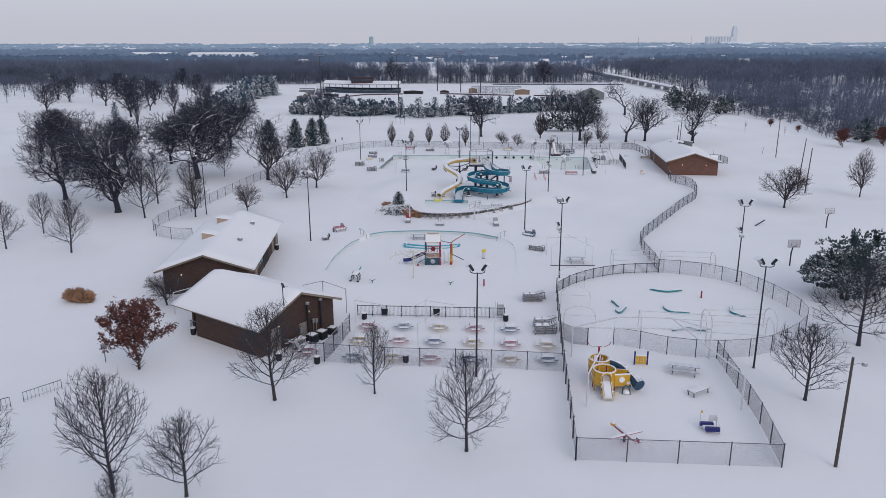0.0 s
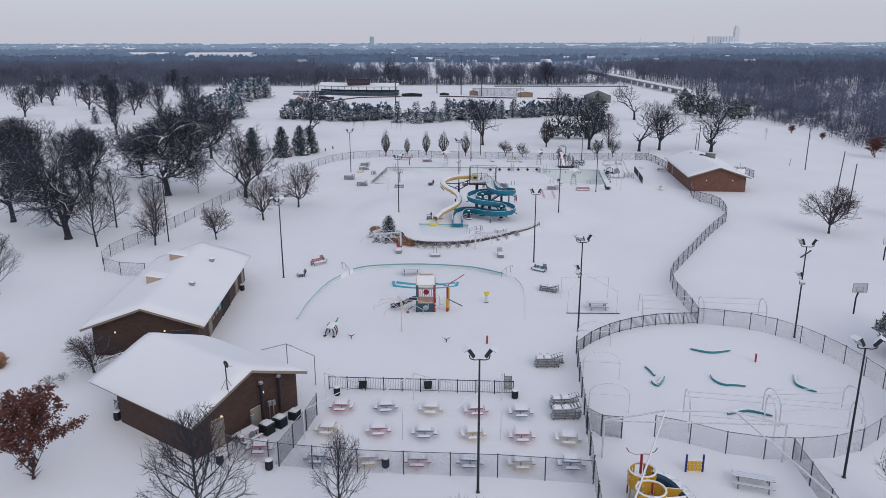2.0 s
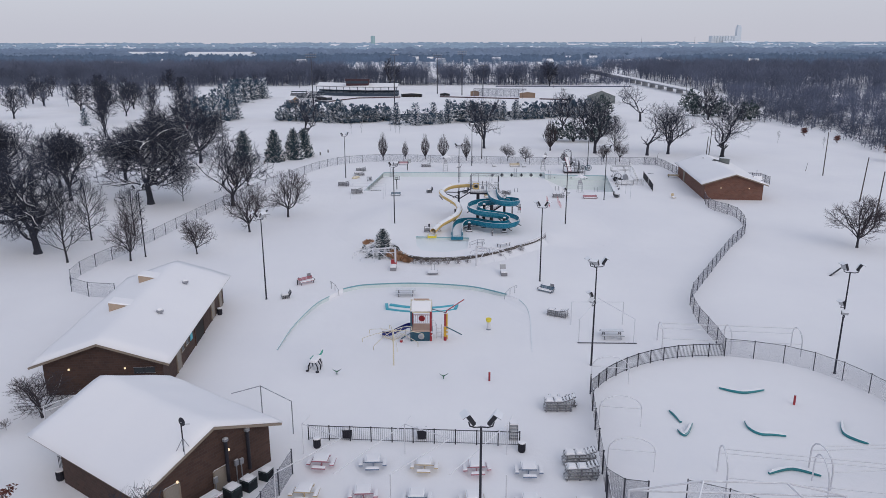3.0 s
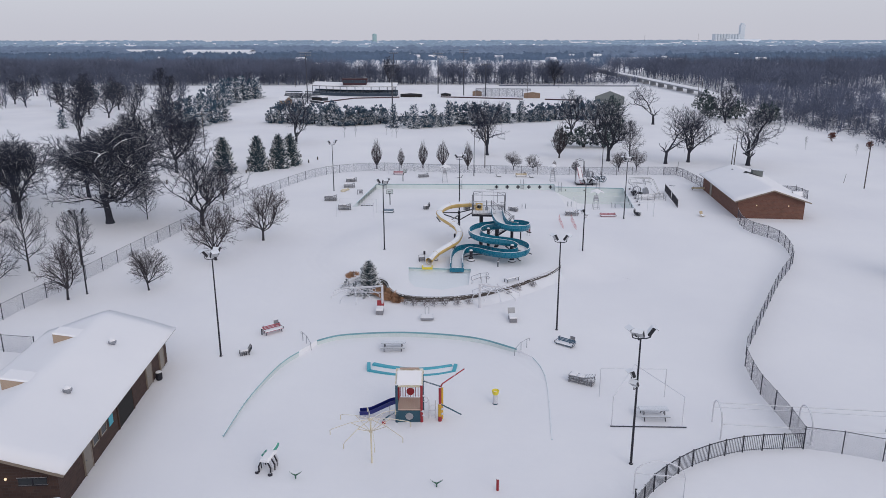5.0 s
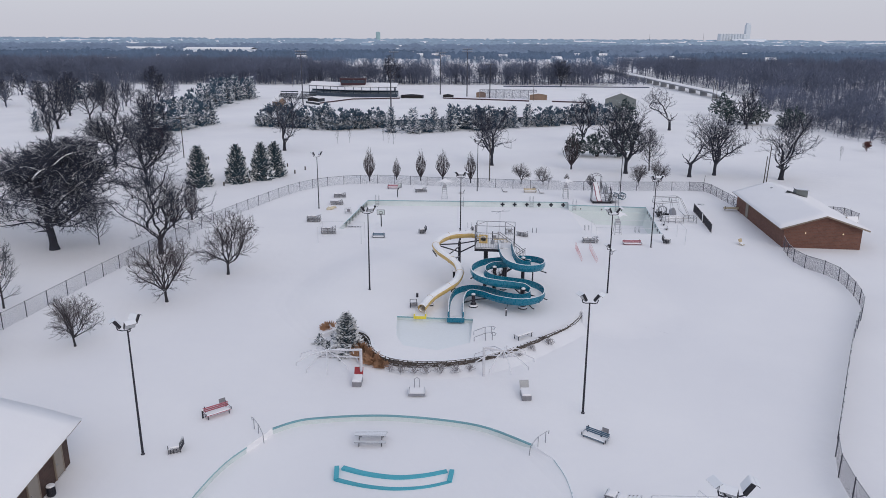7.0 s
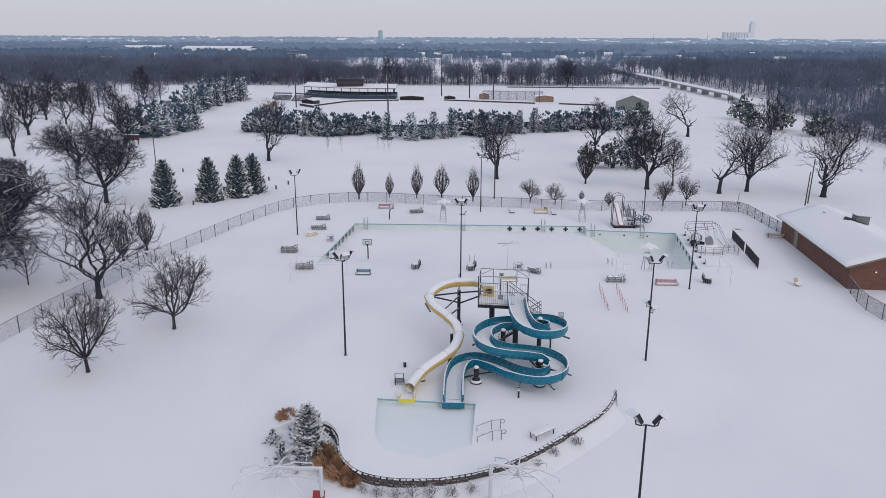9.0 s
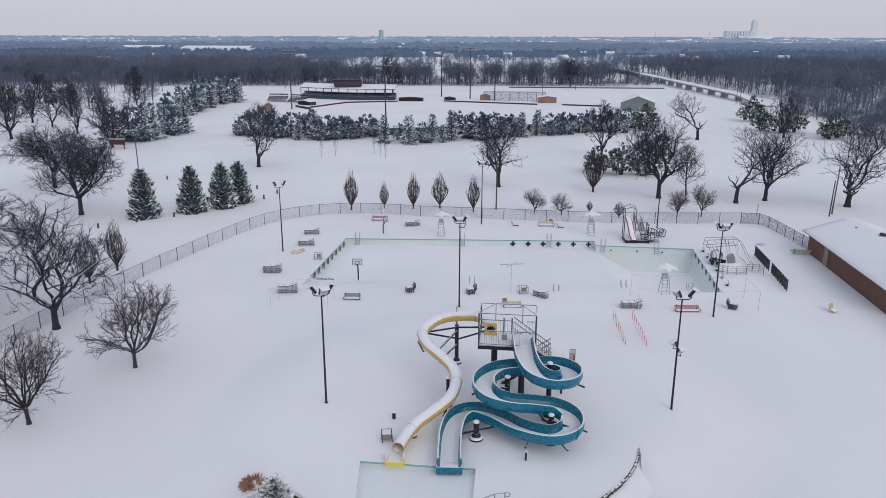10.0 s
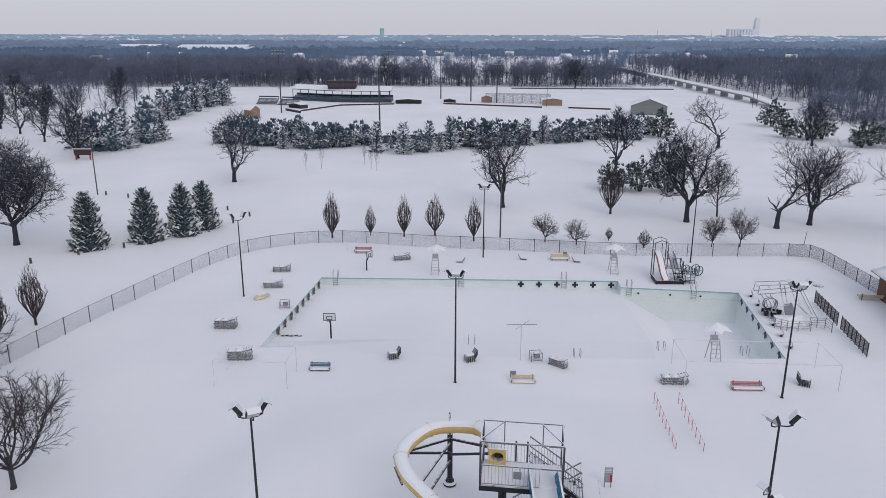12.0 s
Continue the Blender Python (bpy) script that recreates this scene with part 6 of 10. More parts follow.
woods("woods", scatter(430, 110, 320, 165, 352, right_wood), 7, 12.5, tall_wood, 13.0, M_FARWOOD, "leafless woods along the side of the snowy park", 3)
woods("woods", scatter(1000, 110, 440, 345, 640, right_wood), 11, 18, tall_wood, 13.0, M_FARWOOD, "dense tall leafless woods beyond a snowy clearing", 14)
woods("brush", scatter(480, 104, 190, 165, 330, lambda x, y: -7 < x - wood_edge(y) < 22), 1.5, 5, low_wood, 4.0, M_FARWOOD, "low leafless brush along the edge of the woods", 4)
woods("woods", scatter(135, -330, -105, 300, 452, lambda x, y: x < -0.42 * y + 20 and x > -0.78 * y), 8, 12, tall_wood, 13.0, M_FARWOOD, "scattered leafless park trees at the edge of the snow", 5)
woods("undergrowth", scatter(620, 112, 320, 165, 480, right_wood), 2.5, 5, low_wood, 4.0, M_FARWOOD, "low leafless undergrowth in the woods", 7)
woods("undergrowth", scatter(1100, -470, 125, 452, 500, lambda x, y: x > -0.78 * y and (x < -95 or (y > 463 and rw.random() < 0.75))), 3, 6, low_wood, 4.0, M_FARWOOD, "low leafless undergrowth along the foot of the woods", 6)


def lump_woods(name, n, y0, y1, mat_, lo, hi, label, seed, keep=lambda x, y: True, wide=1.0, gap=-0.12):
    """Far tree cover: ragged rounded crowns."""
    rng = random.Random(seed)
    g = Geo()
    done = 0
    while done < n:
        y = y0 + (y1 - y0) * rng.random() ** 1.3
        x = rng.uniform(-0.85, 0.95) * y
        if noise.noise(Vector((x / 420, y / 300, seed))) + 0.5 * noise.noise(Vector((x / 120, y / 90, seed + 5))) < gap or not keep(x, y):
            continue
        h = rng.uniform(lo, hi)
        z = plain_rise(y) - 0.5
        v = y * NORTH
        for _ in range(4):
            a, b = rng.uniform(-1, 1) * h * 0.9 * wide, rng.uniform(-1, 1) * h * 0.6
            s = h * rng.uniform(0.25, 0.5) * wide
            hh = h * rng.uniform(0.6, 1.0)
            ring = [(math.cos(k * math.pi / 6) * rng.uniform(0.8, 1.1), math.sin(k * math.pi / 6) * rng.uniform(0.85, 1.05)) for k in (0, 1.5, 3, 4.5, 6)]
            g.add([(x + a + s * 0.7, v + b, z), (x + a + s * ring[0][0], v + b, z + hh * 0.3)] + [(x + a + s * c_, v + b + 1, z + hh * (0.3 + 0.7 * s_)) for c_, s_ in ring[1:]] + [(x + a - s * 0.7, v + b, z)], [tuple(range(7))])
        done += 1
    return tagged(part(name, g, mat_), label, "woods", kind="stuff")


# Each farther belt takes a paler, bluer tone to stand for haze.
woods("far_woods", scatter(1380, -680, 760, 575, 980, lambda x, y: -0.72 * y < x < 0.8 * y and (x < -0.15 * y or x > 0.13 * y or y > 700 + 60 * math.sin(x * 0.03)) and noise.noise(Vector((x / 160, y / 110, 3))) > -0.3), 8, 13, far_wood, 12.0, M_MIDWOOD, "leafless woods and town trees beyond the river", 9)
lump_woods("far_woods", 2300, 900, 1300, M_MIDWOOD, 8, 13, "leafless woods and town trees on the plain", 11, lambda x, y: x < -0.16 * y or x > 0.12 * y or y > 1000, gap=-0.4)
lump_woods("far_woods", 3000, 1150, 2400, M_TOWNWOOD, 8, 16, "distant tree cover on the plain, coloured pale for haze", 12, wide=1.8, gap=-0.3)
lump_woods("far_woods", 1900, 2200, 4900, M_HORIZON, 7, 13, "tree lines at the flat horizon, coloured palest for haze", 13, wide=4.0, gap=-0.25)


# ---- ball field ----
stand = thing("grandstand", (-46, 372, 0), 0, "dark covered baseball grandstand with a snowy roof", "grandstand")
roof_line = [(-28, 12, 0), (-17, 6, 0), (-8, 2, 0), (2, 0, 0), (18, 0, 0)]
rg, sg = Geo(), Geo()
for i in range(len(roof_line) - 1):
    a, b = Vector(roof_line[i]), Vector(roof_line[i + 1])
    for geo, lo, hi in ((rg, 4.75, 5.0), (sg, 5.01, 5.35)):
        q = [p + Vector((0, y, z + (y + 0.8) * 0.13)) for z in (lo, hi) for p in (a, b) for y in (-0.8, 8.6)]
        geo.add(q, [(0, 1, 3, 2), (4, 6, 7, 5), (0, 2, 6, 4), (2, 3, 7, 6), (3, 1, 5, 7), (1, 0, 4, 5)])
    for r in range(4):
        part("seat_tier", Geo().beam(a + Vector((0, 1.5 + r * 1.6, 0.4 + r * 0.4)), b + Vector((0, 1.5 + r * 1.6, 0.4 + r * 0.4)), 1.5, 0.5), M_SEATS, stand)
    part("front_wall", Geo().beam(a + Vector((0, -0.6, 0.8)), b + Vector((0, -0.6, 0.8)), 0.3, 1.6), M_SCREEN, stand)
    part("back_wall", Geo().beam(a + Vector((0, 8.2, 1.35)), b + Vector((0, 8.2, 1.35)), 0.3, 2.7), M_SCREEN, stand)
part("roof", rg, M_STADIUM, stand)
part("roof_snow", sg, M_ROOFSNOW, stand)
for i in range(12):
    p = Vector(roof_line[0]).lerp(Vector((-8, 2, 0)), i / 5) if i < 5 else Vector((-8 + (i - 5) * 4.2, 1.0, 0))
    part("column", Geo().cyl((p.x, p.y, 0), (p.x, p.y, 4.9), 0.18, n=6), M_SCREEN, stand)
press = thing("press_box", (-50, 375, 5.5), 0, "maroon press box on the grandstand roof", "press box")
part("box", Geo().add([(-6.0, -1.9, 0.1), (6.0, -1.9, 0.1), (6.0, 2, 0.1), (-6.0, 2, 0.1), (-6.5, -2, 3.3), (6.5, -2, 3.3), (6.5, 2, 3.3), (-6.5, 2, 3.3)], [(0, 3, 2, 1), (4, 5, 6, 7), (0, 1, 5, 4), (1, 2, 6, 5), (2, 3, 7, 6), (3, 0, 4, 7)]), M_MAROON, press)
part("window_band", Geo().box((0, -2.03, 1.9), (11.8, 0.08, 1.3)), M_SCREEN, press)
part("roof", Geo().box((0, 0, 3.4), (13.6, 4.8, 0.22)), M_MAROON, press)
for i in range(7):
    part("mullion", Geo().box((-5.4 + i * 1.8, -2.09, 1.9), (0.12, 0.06, 0.95)), M_MAROON, press)


def low_wall(name, a, b, h, mat_, label, w=0.3, cap=True):
    t = thing(name, (*a, 0), 0, label, "wall", "field walls")
    d = (b[0] - a[0], (b[1] - a[1]) * NORTH, 0)
    part("panel", Geo().beam((0, 0, h / 2), (d[0], d[1], h / 2), w, h), mat_, t)
    if cap:
        part("cap", Geo().beam((0, 0, h + 0.06), (d[0], d[1], h + 0.06), w + 0.15, 0.12), M_ROOFSNOW, t)
    return t


low_wall("field_wall", (-60, 336), (-48, 358), 0.6, M_MAROON, "low maroon padded wall round the ball field")
low_wall("field_wall", (-48, 358), (-26, 364), 0.6, M_MAROON, "low maroon padded wall round the ball field")
low_wall("field_wall", (-5.1, 366.3), (35.5, 353.2), 0.6, M_MAROON, "low maroon padded wall round the ball field")
low_wall("field_wall", (46, 352), (62, 347), 0.6, M_MAROON, "low maroon padded wall round the ball field")
low_wall("field_wall", (-66, 340), (-58, 331), 0.9, M_STADIUM, "dark windscreen at the corner of the ball field")
for x, y, rz in ((-80.0, 361.5, -6), (-70.5, 358.0, -20)):
    bl_ = thing("bleachers", (x, y, 0), rz, "dark open bleachers dusted with snow beside the ball field", "bleachers", "field bleachers")
    for r in range(5):
        part("plank", Geo().box((0, r * 0.8, 0.6 + r * 0.45), (9.0, 0.45, 0.08)), M_SCREEN, bl_)
        part("riser", Geo().box((0, r * 0.8 - 0.1, 0.35 + r * 0.45), (9.0, 0.06, 0.3)), M_STADIUM, bl_)
    for k in (-4.2, -1.4, 1.4, 4.2):
        part("support", Geo().beam((k, 0, 0.0), (k, 3.4, 2.3), 0.1, 0.12).beam((k, 3.4, 0), (k, 3.4, 3.2), 0.08, 0.08), M_STADIUM, bl_)
    part("back_rail", Geo().beam((-4.4, 3.5, 3.1), (4.4, 3.5, 3.1), 0.08, 0.5), M_STADIUM, bl_)
low_wall("outfield_fence", (-50, 268), (-20, 262), 2.2, M_SCREEN, "dark outfield fence behind the junipers", 0.15)
low_wall("outfield_fence", (-20, 262), (40, 276), 2.2, M_SCREEN, "dark outfield fence behind the junipers", 0.15)
low_wall("river_bank", (30, 449), (118, 446), 0.6, M_FARWOOD, "thin dark river bank at the far edge of the park", 0.6, False)


def shed(name, at, rz, w, d, h, rise, wall_mat, label, category="shed"):
    # A dugout's door is a dark panel for its shaded open front.
    door_mat = M_DARK if category == "dugout" else wall_mat
    s = thing(name, at, rz, label, category)
    part("wall", Geo().box((0, 0, h / 2), (w, d, h)), wall_mat, s)
    for y, face in ((-d / 2, (0, 1, 2)), (d / 2, (2, 1, 0))):
        part("gable", Geo().add([(-w / 2, y, h), (w / 2, y, h), (0, y, h + rise)], [face]), wall_mat, s)
    for sx in (-1, 1):
        part("roof", Geo().add([(sx * (w / 2 + 0.4), -d / 2 - 0.4, h - 0.1), (0, -d / 2 - 0.4, h + rise + 0.1), (0, d / 2 + 0.4, h + rise + 0.1), (sx * (w / 2 + 0.4), d / 2 + 0.4, h - 0.1),
                                (sx * (w / 2 + 0.4), -d / 2 - 0.4, h + 0.2), (0, -d / 2 - 0.4, h + rise + 0.4), (0, d / 2 + 0.4, h + rise + 0.4), (sx * (w / 2 + 0.4), d / 2 + 0.4, h + 0.2)],
             [(0, 1, 2, 3), (7, 6, 5, 4), (0, 4, 5, 1), (1, 5, 6, 2), (2, 6, 7, 3), (3, 7, 4, 0)]), M_ROOFSNOW, s)
    part("door", Geo().box((0, -d / 2 - 0.03, h * 0.4), (w * (0.9 if category == "dugout" else 0.3), 0.08, h * 0.8)), door_mat, s)
    return s


shed("barn", (73.5, 335, 0), -12, 13, 12, 3.4, 2.4, M_SHED, "grey-green metal barn with a snowy roof", "barn")
shed("dugout", (-20.2, 368.5, 0), -2, 11, 3.5, 1.7, 0.25, M_STADIUM, "long dark dugout with snow on its roof", "dugout")
shed("dugout", (-63.5, 349.5, 0), -40, 8, 3.5, 1.6, 0.25, M_STADIUM, "dark dugout with snow on its roof", "dugout")
shed("dugout", (-2.5, 371, 0), -6, 5, 3, 1.6, 0.3, M_STADIUM, "low dark dugout with snow on its roof", "dugout")
shed("storage_hut", (13.8, 375, 0), -5, 4.6, 3.5, 2.4, 0.5, M_TANWALL, "tan storage hut with a snowy roof")
shed("storage_hut", (41, 363.5, 0), -3, 8, 4, 2.5, 0.4, M_TANWALL, "tan storage hut with a snowy roof")
shed("ticket_hut", (-71.7, 316.5, 0), 52, 3.9, 3.9, 3.0, 1.4, M_TANWALL, "small tan gabled hut beside the ball field")
cage = thing("batting_cage", (27, 371, 0), -8, "long netted batting cage with pale frame", "batting cage")
for i in range(8):
    part("hoop", Geo().tube([(-14 + i * 4, -2, 0), (-14 + i * 4, -2, 4), (-14 + i * 4, 2, 4), (-14 + i * 4, 2, 0)], 0.08, 5), M_GALV, cage)
for y in (-2, 2):
    part("net", Geo().add([(-14, y, 0), (14, y, 0), (14, y, 4), (-14, y, 4)], [(0, 1, 2, 3)]), M_WIRE, cage)
    part("rail", Geo().cyl((-14, y, 4), (14, y, 4), 0.08, n=5), M_GALV, cage)


def field_light(at, h, rows_):
    f = thing("field_light", at, 0, "tall ball-field light mast with a bank of lamps", "light mast", "field lights")
    part("mast", Geo().tube([(0, 0, 0), (0, 0, h)], [0.3, 0.16], 6), M_FPOST, f)
    for r in range(rows_):
        part("crossarm", Geo().beam((-2.4, 0, h - r * 1.2), (2.4, 0, h - r * 1.2), 0.15, 0.15), M_FPOST, f)
        for i in range(5):
            part("lamp", Geo().lathe([(0.1, 0.3), (0.3, 0.1), (0.34, -0.1), (0.1, -0.2)], (-2.2 + i * 1.1, -0.2, h - r * 1.2 + 0.3), 8), M_GALV, f)


for x, y, h, r in ((-21.9, 282.7, 19, 1), (6.8, 378.6, 23, 2), (-65.5, 332, 22.5, 2), (-7, 390, 21, 2), (-32, 400, 21, 1), (18, 372, 16, 1)):
    field_light((x, y, 0), h, r)
for x, y, h in ((38, 358, 8), (66, 436, 8), (-100, 362, 8), (-97, 440, 8), (-60, 440, 8)):
    utility_pole((x, y, 0), h, label="far wooden pole beside the ball field")

# ---- the plain beyond ----
bridge = thing("road_bridge", (0, 0, 0), 0, "long road bridge on piers with snow on its deck", "bridge")
bridge.scale.y = NORTH
bl = [Vector(p) for p in ((131.5, 630, 3.0), (130.5, 570, 3.0), (129.3, 450, 3.0), (131.0, 376, 2.6), (131.8, 348, 0.15))]
for a, b in zip(bl, bl[1:]):
    part("deck", Geo().beam(a, b, 4.4, 0.7), M_BRIDGE, bridge)
    part("snow", Geo().beam(a + Vector((0, 0, 0.52)), b + Vector((0, 0, 0.52)), 4.6, 0.4), M_SNOW, bridge)
for p in resample([tuple(p) for p in bl[:-1]], 16):
    part("pier", Geo().box((p.x, p.y, p.z / 2 - 0.15), (3.6, 0.7, p.z - 0.2)), M_BRIDGE, bridge)


def warehouse(at, w, d, h, label):
    b = thing("warehouse", at, 0, label, "warehouse", "far warehouses")
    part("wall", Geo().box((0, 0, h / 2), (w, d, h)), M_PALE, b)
    part("roof", Geo().add([(-w / 2 - 1, -d / 2 - 1, h), (w / 2 + 1, -d / 2 - 1, h), (w / 2 + 1, 0, h + 3), (-w / 2 - 1, 0, h + 3), (w / 2 + 1, d / 2 + 1, h), (-w / 2 - 1, d / 2 + 1, h)], [(0, 1, 2, 3), (3, 2, 4, 5)]), M_ROOFSNOW, b)
    for i in range(8):
        part("bay_door", Geo().box((-w * 0.4 + i * w * 0.11, -d / 2 - 0.1, 2.2), (w * 0.04, 0.3, 4.2)), M_SHED, b)


warehouse((-560, 1250, 0), 95, 40, 9, "long pale warehouse with a snowy roof on the plain")
warehouse((-395, 1150, 0), 110, 45, 10, "long pale warehouse with a snowy roof on the plain")
elev = thing("grain_elevator", (1690, 3990, plain_rise(3990)), 0, "pale concrete grain elevator far off on the plain", "grain elevator")
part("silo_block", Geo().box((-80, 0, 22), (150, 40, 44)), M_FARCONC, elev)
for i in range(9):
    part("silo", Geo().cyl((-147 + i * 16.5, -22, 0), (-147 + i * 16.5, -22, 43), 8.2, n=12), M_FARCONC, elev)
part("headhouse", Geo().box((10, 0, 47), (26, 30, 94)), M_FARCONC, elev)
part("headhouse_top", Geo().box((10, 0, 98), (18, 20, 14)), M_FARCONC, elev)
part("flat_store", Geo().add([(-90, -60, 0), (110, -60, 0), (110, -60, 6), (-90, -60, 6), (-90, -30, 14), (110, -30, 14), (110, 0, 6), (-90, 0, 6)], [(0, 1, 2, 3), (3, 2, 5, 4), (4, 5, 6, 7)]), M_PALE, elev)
tower = thing("water_tower", (-475, 4000, plain_rise(4000)), 0, "green water tower far off on the plain", "water tower")
part("tank", Geo().lathe([(13, 0), (13, 42), (10, 46), (2, 48)], (0, 0, 0), 16), M_TANK, tower)
part("rail", Geo().lathe([(13.8, 40), (13.8, 41.5)], (0, 0, 0), 16), M_TANK, tower)
for x, y, h in ((1450, 4000, 44), (1020, 3600, 42)):
    m = thing("radio_mast", (x, y, plain_rise(y)), 0, "thin radio mast far off on the plain", "mast", "radio masts")
    part("mast", Geo().tube([(0, 0, 0), (0, 0, h)], [0.8, 0.4], 5), M_FPOST, m)
rh = random.Random(9)
house_me = Geo().box((0, 0, 2), (12, 9, 4)).data("house_wall")
hroof = Geo().add([(-6.5, -5, 4), (6.5, -5, 4), (6.5, 0, 7), (-6.5, 0, 7), (6.5, 5, 4), (-6.5, 5, 4)], [(0, 1, 2, 3), (3, 2, 4, 5)]).data("house_roof")
for i in range(80):
    y = rh.uniform(760, 2300)
    x = rh.uniform(-0.1, 0.6) * y if i % 4 else rh.uniform(-0.6, 0) * y
    h = thing("house", (x, y, 0), rh.uniform(-20, 20), "far small house with a snowy roof among bare trees", "house", "far houses")
    part("wall", house_me, M_FARCONC, h)
    part("roof", hroof, M_ROOFSNOW, h)


# ---- water slides ----
BLUE_RUN = [(7.6, 118.7, 5.75), (7.6, 117.5, 5.58), (7.7, 116.0, 5.2), (8.2, 114.7, 4.85), (9.3, 114.1, 4.65), (10.5, 114.6, 4.5), (10.9, 115.8, 4.4), (10.2, 116.8, 4.3), (8.8, 117.05, 4.2), (7.2, 116.9, 4.08), (5.7, 116.7, 3.95), (4.7, 115.8, 3.8), (4.55, 114.7, 3.62), (5.2, 113.8, 3.4),
            (6.5, 113.55, 3.15), (8.2, 113.8, 2.85), (9.6, 113.85, 2.6), (10.55, 113.2, 2.35), (10.5, 112.2, 2.1), (9.6, 111.6, 1.95), (8.4, 111.7, 1.85), (6.8, 112.6, 1.75), (5.4, 114.0, 1.65),
            (3.9, 114.9, 1.52), (2.75, 114.4, 1.4), (2.25, 112.9, 1.22), (2.15, 111.0, 1.06), (2.15, 109.6, 0.98)]
blue_line = [site(p) for p in spline(BLUE_RUN, 7)]
TROUGH = [(-0.80, 0.72), (-0.84, 0.30), (-0.70, -0.02), (-0.40, -0.16), (0.40, -0.16), (0.70, -0.02), (0.84, 0.30), (0.80, 0.72),
          (0.70, 0.74), (0.72, 0.32), (0.60, 0.08), (0.36, -0.02), (-0.36, -0.02), (-0.60, 0.08), (-0.72, 0.32), (-0.70, 0.74)]
slide = thing("water_slide", (2.15, 109.6, MOUND), 0, "winding teal fibreglass water slide lined with snow", "water slide")
off = slide.matrix_basis.translation.copy()
cuts = [0, 44, 86, 128, len(blue_line) - 1]
for a, b in zip(cuts, cuts[1:]):
    part("chute", Geo().sweep([p - off for p in blue_line[a:b + 1]], TROUGH), M_TEAL, slide, smooth=False)
part("snow_lining", Geo().sweep([p - off for p in blue_line[2:-3]], [(-0.60, 0.06), (0.60, 0.06), (0.3, 0.03), (-0.3, 0.03)]), M_ROOFSNOW, slide, "snow lying in the chute")
part("outlet", Geo().box((0, 0, 0.02), (1.75, 0.35, 0.5)), M_TEAL, slide, "teal chute mouth")
for c in cuts[1:-1] + [22, 65, 107]:
    p, q = blue_line[c], blue_line[c + 1]
    t = (q - p).normalized()
    part("joint", Geo().sweep([p - off, p - off + t * 0.08], [(x * 1.06, y * 1.04 - 0.02) for x, y in TROUGH[:8]] + [(x * 1.0, y) for x, y in reversed(TROUGH[:8])]), M_TEAL, slide)


def slide_post(parent, o, x, y, top, r=0.2, arms=()):
    x, y, top = site((x, y, top))
    y += 0.088 * top
    q = part("support_post", Geo().cyl((x - o.x, y - o.y, -0.05), (x - o.x, y - o.y, top - o.z), r, n=10), M_POLE, parent, "dark steel support post")
    part("footing", Geo().lathe([(r * 2.5, 0), (r * 2.4, 0.1), (r * 1.9, 0.2), (r * 1.15, 0.5)], (x - o.x, y - o.y, 0), 12), M_POLE, q, "flared steel foot with snow")
    part("foot_snow", Geo().lathe([(r * 2.45, 0), (r * 2.2, 0.1), (r * 1.15, 0.2)], (x - o.x, y - o.y, 0.12), 12), M_ROOFSNOW, q)
    part("snow_cap", Geo().lathe([(r * 1.1, 0), (r * 1.1, 0.1), (r * 0.5, 0.17)], (x - o.x, y - o.y, top - o.z), 10), M_ROOFSNOW, q)
    for (ax, ay, az), (bx, by, bz) in arms:
        part("strut", Geo().beam(site((ax, ay, az)) - o, site((bx, by, bz)) - o, 0.1, 0.14), M_POLE, q)


slide_post(slide, off, 6.3, 115.3, 4.3, 0.2, (((6.3, 115.3, 3.6), (4.8, 115.3, 3.6)), ((6.3, 115.3, 3.8), (6.6, 116.7, 3.9)), ((6.3, 115.3, 3.3), (6.6, 113.7, 3.05))))
slide_post(slide, off, 9.2, 112.7, 2.9, 0.2, (((9.2, 112.7, 2.6), (10.7, 112.6, 2.1)), ((9.2, 112.7, 2.2), (8.9, 111.6, 1.75)), ((9.2, 112.7, 2.2), (8.4, 113.7, 2.6))))
slide_post(slide, off, 4.0, 113.0, 2.1, 0.2, (((4.0, 113.0, 1.6), (2.5, 113.0, 1.1)), ((4.0, 113.0, 1.6), (5.6, 113.7, 1.5)), ((4.0, 113.0, 1.5), (3.9, 114.8, 1.4))))
slide_post(slide, off, 9.4, 115.6, 5.25, 0.2, (((9.4, 115.6, 4.5), (10.8, 115.7, 4.3)), ((9.4, 115.6, 4.7), (8.1, 114.9, 4.75)), ((9.4, 115.6, 4.2), (9.9, 116.8, 4.15))))
slide_post(slide, off, 7.5, 117.9, 3.9, 0.16)
for i, (p, q) in enumerate((((4.7, 115.6, 3.6), (3.7, 115.0, 3.2)), ((10.9, 112.9, 2.1), (11.7, 112.5, 1.9)), ((7.6, 112.2, 1.6), (7.3, 111.3, 1.4)), ((9.6, 111.6, 1.8), (10.1, 110.8, 1.6)), ((10.9, 115.4, 4.2), (11.8, 114.9, 4.0)))):
    part("outrigger", Geo().beam(site(p) - off, site(q) - off, 0.12, 0.12), M_POLE, slide)

TUBE_RUN = [(5.2, 119.75, 6.0), (5.1, 121.1, 5.95), (4.75, 122.3, 5.85), (3.9, 123.2, 5.7), (1.94, 123.45, 5.5), (0.68, 122.9, 5.3), (-0.25, 121.5, 5.0), (0.25, 120.05, 4.55), (1.54, 118.8, 4.05), (2.32, 117.9, 3.6), (2.55, 116.75, 3.15),
            (2.05, 115.35, 2.65), (0.95, 114.25, 2.25), (-0.25, 113.2, 1.85), (-0.95, 112.1, 1.55), (-1.35, 111.1, 1.38)]
tube_line = [site(p) for p in spline(TUBE_RUN, 7)]
